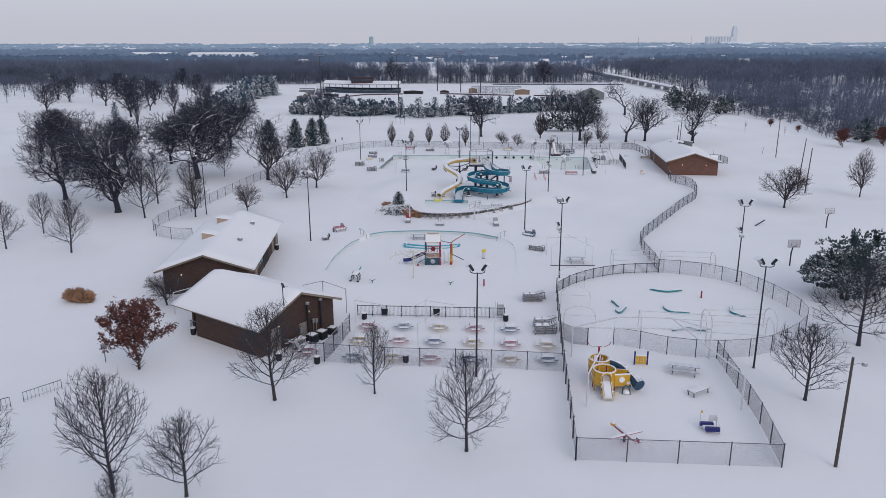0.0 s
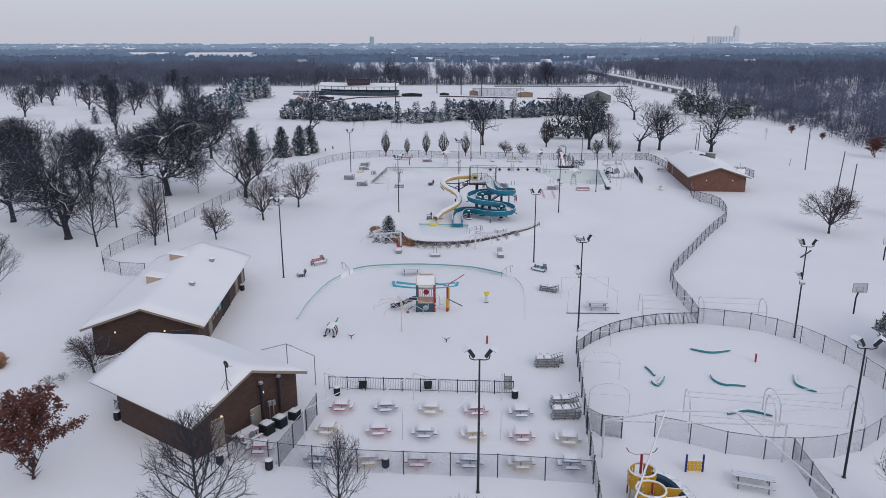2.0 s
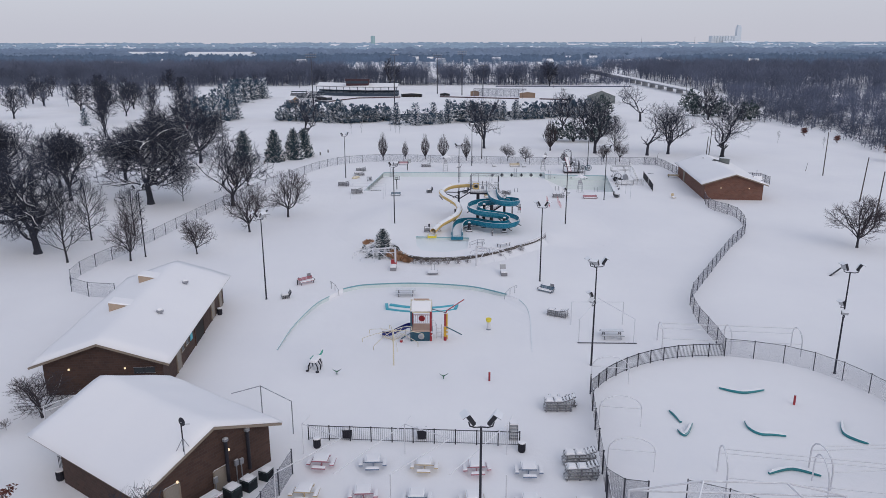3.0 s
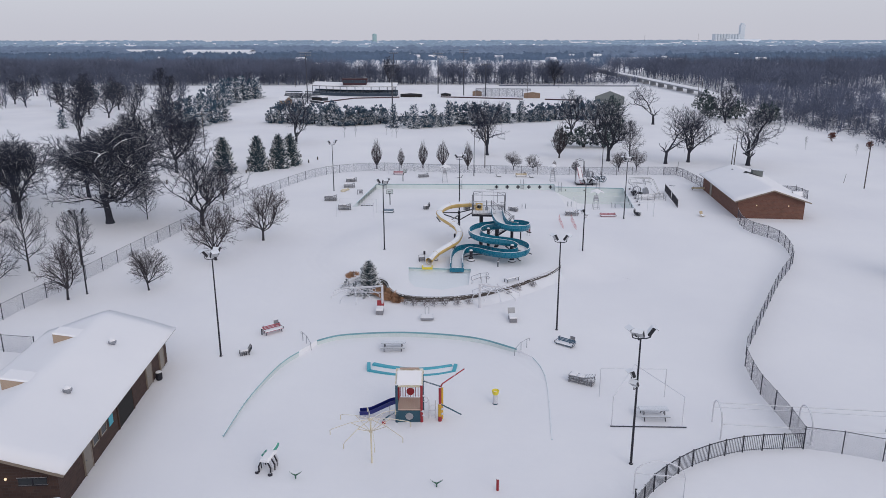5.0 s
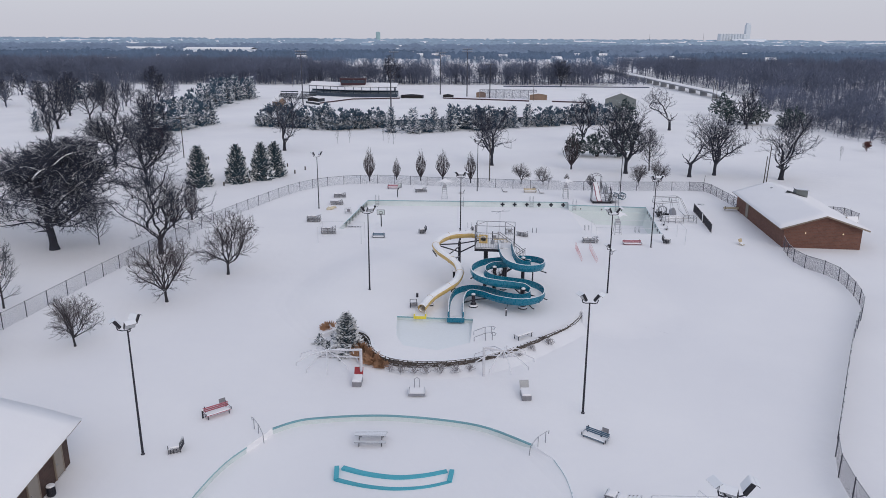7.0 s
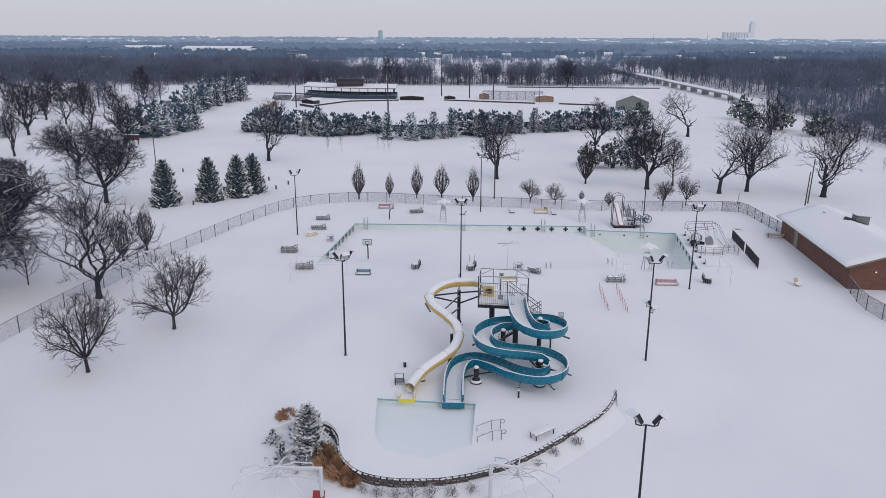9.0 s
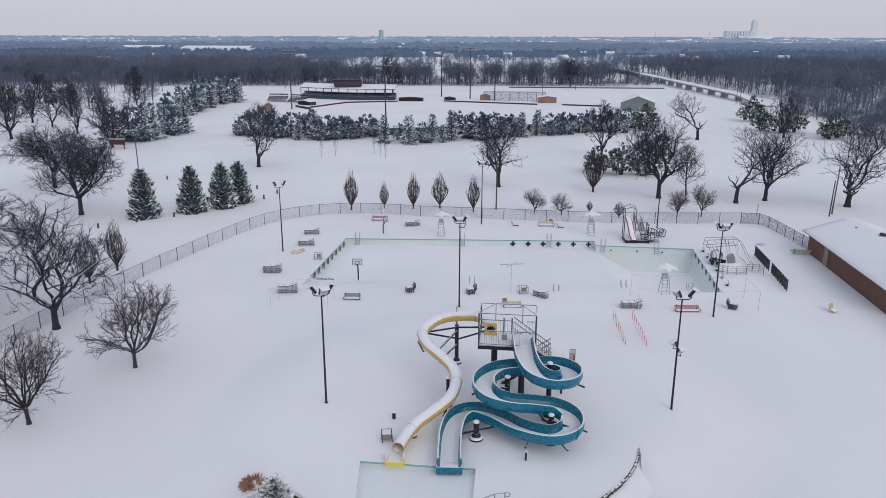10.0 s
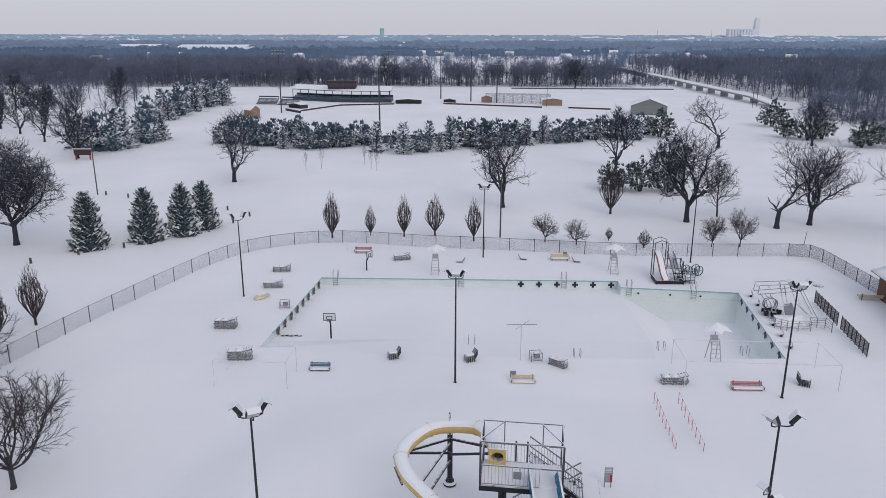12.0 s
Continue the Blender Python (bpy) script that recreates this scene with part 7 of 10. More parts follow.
tslide = thing("tube_slide", (-1.5, 110.4, MOUND), 0, "cream and yellow tube slide covered with snow", "water slide")
off2 = tslide.matrix_basis.translation.copy()
ring_out = [(0.44 * math.cos(a * math.pi / 8), 0.44 * math.sin(a * math.pi / 8)) for a in range(16)]
ring_in = [(0.40 * math.cos(a * math.pi / 8), 0.40 * math.sin(a * math.pi / 8)) for a in range(16)]
cuts = [0, 31, 56, 81, len(tube_line) - 1]
for a, b in zip(cuts, cuts[1:]):
    run = [p - off2 for p in tube_line[a:b + 1]]
    g = Geo().sweep(run, ring_out, caps=False)
    k = Geo().sweep(run, ring_in, caps=False)
    n0 = len(g.v)
    g.v += k.v
    g.f += [tuple(i + n0 for i in reversed(q)) for q in k.f]
    last = (len(run) - 1) * 16
    for e in (0, last):
        g.f += [(e + i, e + (i + 1) % 16, n0 + e + (i + 1) % 16, n0 + e + i) for i in range(16)]
    part("tube", g, M_YTUBE, tslide, smooth=False)
for c in (19, 31, 43, 56, 69, 81, 93):
    p, q = tube_line[c], tube_line[c + 1]
    t = (q - p).normalized()
    part("flange", Geo().sweep([p - off2, p - off2 + t * 0.08], [(x * 1.07, y * 1.07) for x, y in ring_out]), M_YTUBE, tslide)
part("outlet", Geo().box((0, 0.0, 0.0), (1.3, 0.8, 0.3)).box((-0.58, 0.1, 0.2), (0.12, 0.9, 0.35)).box((0.58, 0.1, 0.2), (0.12, 0.9, 0.35)), M_LIME, tslide, "bright yellow chute mouth")
slide_post(tslide, off2, 2.52, 124.0, 4.4, 0.17, (((2.52, 124.0, 4.25), (4.9, 121.5, 5.5)), ((2.52, 124.0, 3.1), (4.9, 121.2, 5.3)), ((2.52, 124.0, 4.25), (0.0, 122.0, 4.75)), ((2.52, 124.0, 3.2), (0.0, 122.0, 4.65)),
                                                  ((2.52, 124.0, 3.9), (0.7, 119.7, 3.9)), ((2.52, 124.0, 2.6), (1.2, 119.3, 3.6))))
part("hanger", Geo().cyl(site((2.52, 124.0, 4.4)) - off2, site((2.5, 123.95, 6.2)) - off2, 0.05, n=6).beam(site((2.5, 124.0, 6.1)) - off2, site((2.5, 123.4, 6.0)) - off2, 0.05, 0.05), M_POLE, tslide)
for x, y, top in ((1.9, 117.2, 3.1), (1.75, 115.3, 2.1), (-0.55, 113.2, 1.35)):
    slide_post(tslide, off2, x, y, top, 0.13)
part("outrigger", Geo().beam(site((-0.6, 121.0, 4.4)) - off2, site((-0.1, 120.0, 4.0)) - off2, 0.12, 0.12), M_POLE, tslide)

# slide tower
M_RAIL = material("grey_painted_rail", (0.19, 0.195, 0.21), 0.5, 0.3, snow=0.85)
tw = thing("slide_tower", (6.54, 119.05, MOUND), -6, "dark steel slide tower with railings and a bare canopy frame", "tower")
FZ = 5.72 - MOUND
part("platform", Geo().box((0, -0.7, FZ - 0.18), (4.4, 2.32, 0.3)), M_POLE, tw, "dark steel deck")
part("deck_snow", Geo().box((0, -0.7, FZ + 0.05), (4.2, 2.1, 0.14)), M_ROOFSNOW, tw, "snow on the deck")
for x in (-2.15, 2.15):
    for y, top in ((-1.8, 8.3 - MOUND), (0.4, 8.3 - MOUND)):
        part("corner_post", Geo().box((x, y, (FZ - 0.35 + top) / 2), (0.1, 0.1, top - FZ + 0.35)), M_FPOST, tw)
frame_bars = Geo()
zf = zb = 8.3 - MOUND
for a, b in (((-2.15, -1.8, zf), (2.15, -1.8, zf)), ((-2.15, 0.4, zb), (2.15, 0.4, zb)), ((-2.15, -1.8, zf), (-2.15, 0.4, zb)), ((2.15, -1.8, zf), (2.15, 0.4, zb)),
             ((-1.0, 0.44, zb - 0.03), (-1.0, 0.44, FZ + 1.1)), ((1.1, 0.44, zb - 0.03), (1.1, 0.44, FZ + 1.1))):
    frame_bars.beam(a, b, 0.06, 0.06)
for x in (-1, 1):
    frame_bars.beam((x * 1.0, 0.4, zb), (x * 2.15, -1.6, zf), 0.05, 0.05)
part("canopy_frame", frame_bars, M_RAIL, tw, "bare grey canopy frame")
for x, y in ((-1.0, -1.3), (1.2, -1.0), (-1.0, 0.15), (1.2, 0.15)):
    part("tower_leg", Geo().cyl((x, y, -0.05), (x, y, FZ - 0.3), 0.2, n=8), M_POLE, tw)


def picket_rail(parent, a, b, h, gap=0.17, name="railing", lift=0.1):
    a, b = Vector(a), Vector(b)
    up, low = Vector((0, 0, h)), Vector((0, 0, lift))
    rail = part(name, Geo().beam(a + up, b + up, 0.06, 0.06), M_RAIL, parent)
    part("bottom_rail", Geo().beam(a + low, b + low, 0.04, 0.04), M_RAIL, rail)
    k = max(2, int((b - a).length / gap))
    me = Geo().beam((0, 0, lift + 0.022), (0, 0, h - 0.032), 0.016, 0.016).data("picket")
    for i in range(k + 1):
        part("picket", me, M_RAIL, rail).location = a.lerp(b, i / k)
    return rail


picket_rail(tw, (-2.08, -1.8, FZ), (-0.1, -1.8, FZ), 1.2)
picket_rail(tw, (-0.05, -1.8, FZ), (0.95, -1.8, FZ), 1.2)
picket_rail(tw, (-2.15, -1.74, FZ), (-2.15, 0.34, FZ), 1.2)
picket_rail(tw, (-2.08, 0.4, FZ), (0.3, 0.4, FZ), 1.2)
picket_rail(tw, (1.45, 0.4, FZ), (2.08, 0.4, FZ), 1.2)
part("top_rail", Geo().beam((0.98, -1.8, FZ + 1.2), (2.08, -1.8, FZ + 1.2), 0.07, 0.08), M_RAIL, tw)
part("gate_post", Geo().box((-0.35, 0.46, FZ + 0.75), (0.1, 0.05, 1.3)).box((0.28, 0.46, FZ + 0.75), (0.1, 0.05, 1.3)), M_FPOST, tw)
picket_rail(tw, (2.15, -1.74, FZ), (2.15, 0.34, FZ), 1.2)
part("tube_mouth_panel", Geo().box((-1.35, -0.1, FZ + 0.2), (0.96, 0.08, 0.16)).box((-1.78, -0.1, FZ + 0.66), (0.1, 0.08, 0.74)).box((-0.92, -0.1, FZ + 0.66), (0.1, 0.08, 0.74)).box((-1.35, -0.1, FZ + 1.09), (0.96, 0.08, 0.1)), M_YTUBE, tw, "cream mouth panel of the tube slide")
part("tube_mouth", Geo().add([(-1.35 + 0.385 * sx, -0.12, FZ + 0.66 + 0.37 * sz) for sx, sz in ((1, 0), (1, 1), (0, 1), (-1, 1), (-1, 0), (-1, -1), (0, -1), (1, -1))] + [(-1.35 + 0.36 * math.cos(a * math.pi / 4), -0.12, FZ + 0.66 + 0.34 * math.sin(a * math.pi / 4)) for a in range(8)]
     + [(-1.35 + 0.40 * math.cos(a * math.pi / 4), 0.45, FZ + 0.60 + 0.38 * math.sin(a * math.pi / 4)) for a in range(8)], [(i, (i + 1) % 8, 8 + (i + 1) % 8, 8 + i) for i in range(8)] + [(8 + i, 8 + (i + 1) % 8, 16 + (i + 1) % 8, 16 + i) for i in range(8)]), M_YTUBE, tw, "yellow tube mouth")
part("notice", Geo().box((-0.2, -1.86, FZ + 0.75), (0.42, 0.03, 0.45)), M_GALV, tw, "grey notice on the railing")
# stair: one flight along the back of the deck, a landing, one flight returning below it
for s0, s1, edges in ((Vector((0.4, 1.1, FZ)), Vector((3.4, 1.1, FZ - 2.15)), (-0.5, 0.5)), (Vector((3.4, 2.25, FZ - 2.15)), Vector((-0.5, 2.25, 0.05)), (-0.5, 0.5))):
    for w in edges:
        sd = Vector((0, w, 0))
        part("stringer", Geo().beam(s0 + sd - Vector((0, 0, 0.12)), s1 + sd - Vector((0, 0, 0.12)), 0.06, 0.22), M_POLE, tw)
        picket_rail(tw, s0 + sd, s1 + sd, 1.05, 0.2, "stair_rail")
    for i in range(12):
        q = s0.lerp(s1, (i + 0.5) / 12)
        part("tread", Geo().box((q.x, q.y, q.z), (0.26, 0.92, 0.05)), M_ALU, tw)
part("landing", Geo().box((3.95, 1.68, FZ - 2.25), (1.0, 2.2, 0.12)), M_POLE, tw)
part("landing_snow", Geo().box((3.95, 1.68, FZ - 2.16), (0.92, 2.1, 0.06)), M_ROOFSNOW, tw)
for y in (0.65, 2.7):
    part("landing_leg", Geo().cyl((4.35, y, -0.05), (4.35, y, FZ - 2.2), 0.08, n=8), M_POLE, tw)
sgn = thing("rules_sign", (12.58, 123.9, MOUND), 0, "pale notice board on posts beside the slide stair", "sign")
part("board", Geo().box((0, 0, 0.95), (0.52, 0.05, 1.1)), M_GALV, sgn)
part("panel", Geo().box((0.17, -0.03, 0.72), (0.13, 0.02, 0.55)), M_RED, sgn, "red panel")
part("panel", Geo().box((-0.06, -0.03, 0.7), (0.26, 0.02, 0.4)), M_ALU, sgn, "pale panel")
for i in range(3):
    part("text_bar", Geo().box((-0.02, -0.03, 1.38 - i * 0.11), (0.4, 0.02, 0.05)), M_WHITE, sgn)
for x in (-0.2, 0.2):
    part("post", Geo().box((x, 0.06, 0.7), (0.06, 0.06, 1.4)), M_GALV, sgn)

# handrails and bench on the slide deck
def tube_rail(name, at, rz, pts_list, r, mat_, label, category="handrail", group=""):
    t = thing(name, at, rz, label, category, group)
    for pts in pts_list:
        part("rail", Geo().tube(pts, r, 6), mat_, t)
    return t


for dy in (0.0, 1.3):
    tube_rail("handrail", (3.9, 104.9 + dy, MOUND), 12, [[(0, 0, 0), (0.0, 0, 0.4), (1.1, 0, 0.75), (1.95, 0, 0.75), (2.1, 0, 0.62), (2.0, 0, 0.45), (1.8, 0, 0.5)], [(1.1, 0, 0), (1.1, 0, 0.75)], [(1.75, 0, 0), (1.75, 0, 0.75)]], 0.035, M_GALV, "grey steel step handrail in snow", group="pool handrails")


# ---- benches, loungers and tables ----
M_CREAM = material("cream_painted_pipe", (0.62, 0.55, 0.40), 0.5, snow=0.85)


def bench(at, rz, mat_, label, length=1.8, back=True, sign=False):
    b = thing("bench", at, rz, label, "bench", "poolside benches")
    for i in range(4):
        part("seat_slat", Geo().box((0, -0.25 + i * 0.15, 0.44), (length, 0.12, 0.05)), mat_, b)
    if back:
        for i in range(3):
            part("back_slat", Geo().box((0, 0.33 + i * 0.03, 0.56 + i * 0.12), (length, 0.04, 0.1), rx=-10), mat_, b)
    for x in (-length * 0.42, length * 0.42):
        part("leg", Geo().beam((x, -0.25, 0), (x, -0.2, 0.42), 0.06, 0.06).beam((x, 0.3, 0), (x, 0.42, 0.95 if back else 0.42), 0.06, 0.06).beam((x, -0.28, 0.42), (x, 0.34, 0.42), 0.06, 0.05), M_FPOST, b)
    if back:
        part("snow", Geo().box((0, -0.08, 0.49), (length * 0.9, 0.36, 0.06)), M_ROOFSNOW, b)
    else:
        part("snow", Geo().box((0, -0.02, 0.5), (length * 0.95, 0.5, 0.07)), M_ROOFSNOW, b)
    for x in (-length * 0.5, length * 0.5) if back else ():
        part("arm_rest", Geo().beam((x, -0.28, 0.62), (x, 0.36, 0.64), 0.07, 0.05).beam((x, -0.26, 0.4), (x, -0.26, 0.62), 0.06, 0.06), M_FPOST, b)
    if sign:
        part("framed_sign", Geo().box((length * 0.3 * sign, 0.45, 0.9), (0.5, 0.05, 0.6)), M_STRAP, b)
    return b


M_LOUNGE = material("weathered_grey_frame", (0.17, 0.17, 0.19), 0.6, 0.2, snow=0.8, patch=0.5)
strap_me = Geo().box((0, 0, 0), (0.13, 0.66, 0.03)).data("strap")


def lounger_parts(parent, z, jitter, rng, name="lounger"):
    g = Geo()
    w, l = 0.34, 0.98
    sl = rng.uniform(-0.06, 0.06)
    for s in (-w, w):
        g.beam((-l + sl, s, z + 0.15), (0.25 + sl, s, z + 0.15), 0.035, 0.07).beam((0.25 + sl, s, z + 0.15), (l + sl, s, z + 0.15 + jitter), 0.035, 0.07)
        for x in (-0.88, -0.1, 0.55, 0.9):
            g.box((x + sl, s, z + 0.07), (0.07, 0.05, 0.16))
    g.beam((-l + sl, -w, z + 0.15), (-l + sl, w, z + 0.15), 0.04, 0.07).beam((l + sl, -w, z + 0.15 + jitter), (l + sl, w, z + 0.15 + jitter), 0.04, 0.07)
    fr = part(name, g, M_LOUNGE, parent)
    for i in range(9):
        x = -0.86 + i * 0.215
        ob = part("strap", strap_me, M_STRAP, fr)
        ob.location = (x + sl, 0, z + 0.18 + jitter * max(0, (x - 0.25) / 0.7))


lounge_rng = random.Random(31)


def lounger_stack(at, rz, n, label="stack of grey strap loungers with snow between them", s=1.0, tilt=0.0):
    t = thing("lounger_stack", at, rz, label, "lounger", "stacked pool loungers")
    for i in range(n):
        lounger_parts(t, i * 0.21, 0.22 if i == n - 1 else 0.0, lounge_rng)
    for x, l in ((-0.62, 0.5), (0.0, 0.42)):
        z0 = n * 0.21 - 0.015
        part("snow", Geo().add([(x - l / 2, -0.3, z0), (x + l / 2, -0.3, z0), (x + l / 2, 0.3, z0), (x - l / 2, 0.3, z0), (x - l * 0.36, -0.2, z0 + 0.1), (x + l * 0.38, -0.22, z0 + 0.08), (x + l * 0.35, 0.2, z0 + 0.09), (x - l * 0.38, 0.22, z0 + 0.1)],
                               [(0, 3, 2, 1), (4, 5, 6, 7), (0, 1, 5, 4), (1, 2, 6, 5), (2, 3, 7, 6), (3, 0, 4, 7)]), M_ROOFSNOW, t)
    t.scale = (s, s, s)
    return t


for x, y, rz, n in ((-19.3, 164.1, 5, 3), (-18.9, 158.8, 4, 3), (-20.6, 147.9, 0, 4), (-17.0, 141.5, 6, 4), (-4.7, 168.8, 15, 3), (21.4, 138.3, 0, 3),
                    (12.7, 84.1, -28, 3), (10.3, 66.8, -5, 3), (9.8, 66.0, 2, 4), (10.2, 59.3, 4, 4), (10.1, 57.8, 3, 4)):
    lounger_stack((x, y, 0), rz, n, s=1.1)
lounger_stack((11.9, 141.0, -0.05), -40, 4, s=0.85)


def deck_chairs(at, rz, n, label="stack of grey strap chairs leaning up in snow"):
    """Stacked sand chairs with raised backs."""
    t = thing("chair_stack", at, rz, label, "chair", "stacked pool chairs")
    for i in range(n):
        o = i * 0.11
        side = [(-0.45, -0.3, 0.0), (-0.45, -0.3, 0.35 + o), (0.3, -0.3, 0.33 + o), (0.62, -0.3, 0.85 + o)]
        c = part("chair", Geo().tube(side + [(x, -y, z) for x, y, z in reversed(side)], 0.035, 4), M_FPOST, t)
        for s in (-0.3, 0.3):
            part("leg", Geo().tube([(0.3, s, 0.33 + o), (0.42, s, 0.0)], 0.035, 4), M_FPOST, c)
            for x in (-0.3, -0.1, 0.1):
                part("rung", Geo().box((x, s, 0.17 + o * 0.5), (0.06, 0.04, 0.3 + o)), M_FPOST, c)
        for k in range(5):
            part("strap", Geo().box((-0.38 + k * 0.15, 0, 0.36 + o), (0.1, 0.6, 0.025)), M_STRAP, c)
        for k in range(4):
            part("strap", Geo().box((0.37 + k * 0.07, 0, 0.47 + k * 0.14 + o), (0.03, 0.6, 0.1)), M_STRAP, c)
    part("snow", Geo().box((-0.05, 0, 0.42 + n * 0.11 - 0.06), (0.7, 0.56, 0.1)), M_ROOFSNOW, t)
    t.location.z -= 0.22
    return t


for x, y, rz, n in ((-3.0, 142.0, 20, 5), (4.0, 141.7, 25, 5), (32.3, 138.2, 150, 5), (11.3, 169.3, 180, 1), (18.2, 168.5, 180, 1), (3.0, 168.0, 0, 1), (-17.6, 88.9, 25, 3)):
    deck_chairs((x, y, 0), rz, n)
bench((-9.3, 139.7, -0.3), 0, M_PBLUE, "faded blue slatted bench half buried in snow")
bench((-10.2, 171.3, -0.12), 0, M_PINK, "faded red slatted bench in snow", 2.3)
bench((-16.2, 93.4, -0.1), 40, M_PINK, "faded red slatted bench with a framed sign", 2.0, sign=True)
bench((12.4, 91.0, -0.25), -38, M_PBLUE, "faded blue slatted bench with snow on the seat", 1.9, sign=True)
bench((27.2, 137.4, -0.3), 0, M_PINK, "faded red slatted bench with snow on the seat", 2.6)
bench((8.5, 138.1, -0.35), 0, M_PYEL, "faded tan slatted bench with snow on the seat", 2.0, sign=-1.4)
bench((16.1, 169.1, -0.15), 0, M_PYEL, "faded tan slatted bench in snow", 2.4, sign=True)
bench((49.4, 156.9, -0.15), 170, M_PYEL, "tan slatted bench against the brick wall", 3.0)
bench((8.6, 105.75, MOUND), 38, M_ALU, "grey metal bench on the slide deck", 2.0, back=False)


def pool_cot(at, rz, red=False, wheel=True):
    """A low wheeled lounge with a raised head."""
    t = thing("lounge_cart", at, rz, "grey lounge with a red head cushion in snow" if red else "grey lounge with snow on its seat", "lounger", "loungers by the stone wall")
    part("seat", Geo().box((0, 0, 0.42), (0.75, 1.3, 0.1)), M_ALU, t)
    part("side_panel", Geo().box((-0.36, 0, 0.22), (0.05, 1.2, 0.36)), M_GALV, t)
    part("side_panel", Geo().box((0.36, 0, 0.22), (0.05, 1.2, 0.36)), M_GALV, t)
    part("end_panel", Geo().box((0, -0.66, 0.24), (0.75, 0.05, 0.42)), M_STRAP, t)
    part("head_rest", Geo().box((0, 0.85, 0.72), (0.75, 0.08, 0.75), rx=-35), M_RED if red else M_ALU, t, "red cushion" if red else "")
    part("snow", Geo().box((0, -0.05, 0.53), (0.7, 1.2, 0.13)), M_ROOFSNOW, t)


pool_cot((-6.1, 98.4, 0), 0, True)
pool_cot((7.9, 96.6, 0), 4)
ck = thing("pool_cart", (-1.0, 96.9, 0), 2, "low square grey cart frame filled with snow", "cart")
part("tray", Geo().box((0, 0, 0.16), (1.3, 1.2, 0.1)), M_GALV, ck)
for s in (-1, 1):
    part("side", Geo().box((s * 0.65, 0, 0.24), (0.05, 1.25, 0.2)), M_GALV, ck)
    part("side", Geo().box((0, s * 0.6, 0.22), (1.25, 0.05, 0.18)), M_GALV, ck)
part("handle", Geo().tube([(-0.2, 0.5, 0.3), (-0.2, 0.7, 1.0), (0.0, 0.75, 1.1), (0.2, 0.7, 1.0), (0.2, 0.5, 0.3)], 0.03, 5), M_GALV, ck)
part("snow", Geo().box((0, 0, 0.26), (1.2, 1.1, 0.14)), M_ROOFSNOW, ck)
for x, y in ((-16.0, 153.0), (10.0, 142.0)):
    w = thing("wire_cart", (x, y, 0), 10, "open wire cart frame standing in snow", "cart", "wire carts")
    g = Geo()
    for a, b in (((-0.5, -0.4), (0.5, -0.4)), ((0.5, -0.4), (0.5, 0.4)), ((0.5, 0.4), (-0.5, 0.4)), ((-0.5, 0.4), (-0.5, -0.4))):
        for z in (0.15, 0.8):
            g.beam((a[0], a[1], z), (b[0], b[1], z), 0.04, 0.04)
        g.beam((a[0], a[1], 0), (a[0], a[1], 0.85), 0.04, 0.04)
    part("frame", g, M_FPOST, w)
    part("basket", Geo().box((0.1, 0, 0.5), (0.5, 0.5, 0.45)), M_STRAP, w)
hose = thing("pool_cover", (-19.2, 155.3, 0), 20, "cream folded pool cover beside the light pole", "cover")
part("roll", Geo().tube([(-0.9, 0, 0.15), (-0.4, 0.05, 0.28), (0, 0.1, 0.3), (0.5, 0.25, 0.38), (0.9, 0.4, 0.2)], [0.12, 0.3, 0.36, 0.26, 0.1], 8), M_CREAM, hose)
part("fold", Geo().tube([(-0.8, -0.3, 0.1), (-0.2, -0.25, 0.2), (0.4, 0.0, 0.16)], [0.1, 0.2, 0.08], 7), M_CREAM, hose)
fold_chair = thing("folding_chair", (42.8, 137.6, 0), 40, "tan folding chair tipped over in snow", "chair")
part("seat", Geo().box((0, 0, 0.25), (0.8, 0.6, 0.08), rx=20), M_PYEL, fold_chair)
part("backrest", Geo().box((0.2, 0.4, 0.5), (0.8, 0.06, 0.7), rx=-20), M_PYEL, fold_chair)


def square_table(at, rz, mat_, colour):
    t = thing("picnic_table", at, rz, "square %s picnic table with four snow-topped benches" % colour, "picnic table", "terrace picnic tables")
    part("tabletop", Geo().box((0, 0, 0.72), (1.15, 1.15, 0.1)), mat_, t)
    part("pedestal", Geo().cyl((0, 0, 0), (0, 0, 0.74), 0.06, n=8), mat_, t)
    part("snow", Geo().add([(-0.5, -0.5, 0.775), (0.5, -0.5, 0.775), (0.5, 0.5, 0.775), (-0.5, 0.5, 0.775), (-0.45, -0.45, 0.82), (0.45, -0.45, 0.82), (0.45, 0.45, 0.82), (-0.45, 0.45, 0.82)],
                           [(4, 5, 6, 7), (0, 1, 5, 4), (1, 2, 6, 5), (2, 3, 7, 6), (3, 0, 4, 7)]), M_ROOFSNOW, t)
    for k in range(4):
        m = pose(0, 0, 0, 0, 0, 90 * k)
        g = Geo()
        g.box((0, -0.92, 0.42), (1.05, 0.32, 0.1))
        g.v = [tuple(m @ Vector(v)) for v in g.v]
        s = part("bench_seat", g, mat_, t)
        g = Geo().beam((0, -0.1, 0.35), (0, -0.92, 0.4), 0.05, 0.06)
        g.v = [tuple(m @ Vector(v)) for v in g.v]
        part("arm", g, mat_, t)
        g = Geo().box((0, -0.92, 0.5), (0.95, 0.22, 0.07))
        g.v = [tuple(m @ Vector(v)) for v in g.v]
        part("snow", g, M_ROOFSNOW, s)
    return t


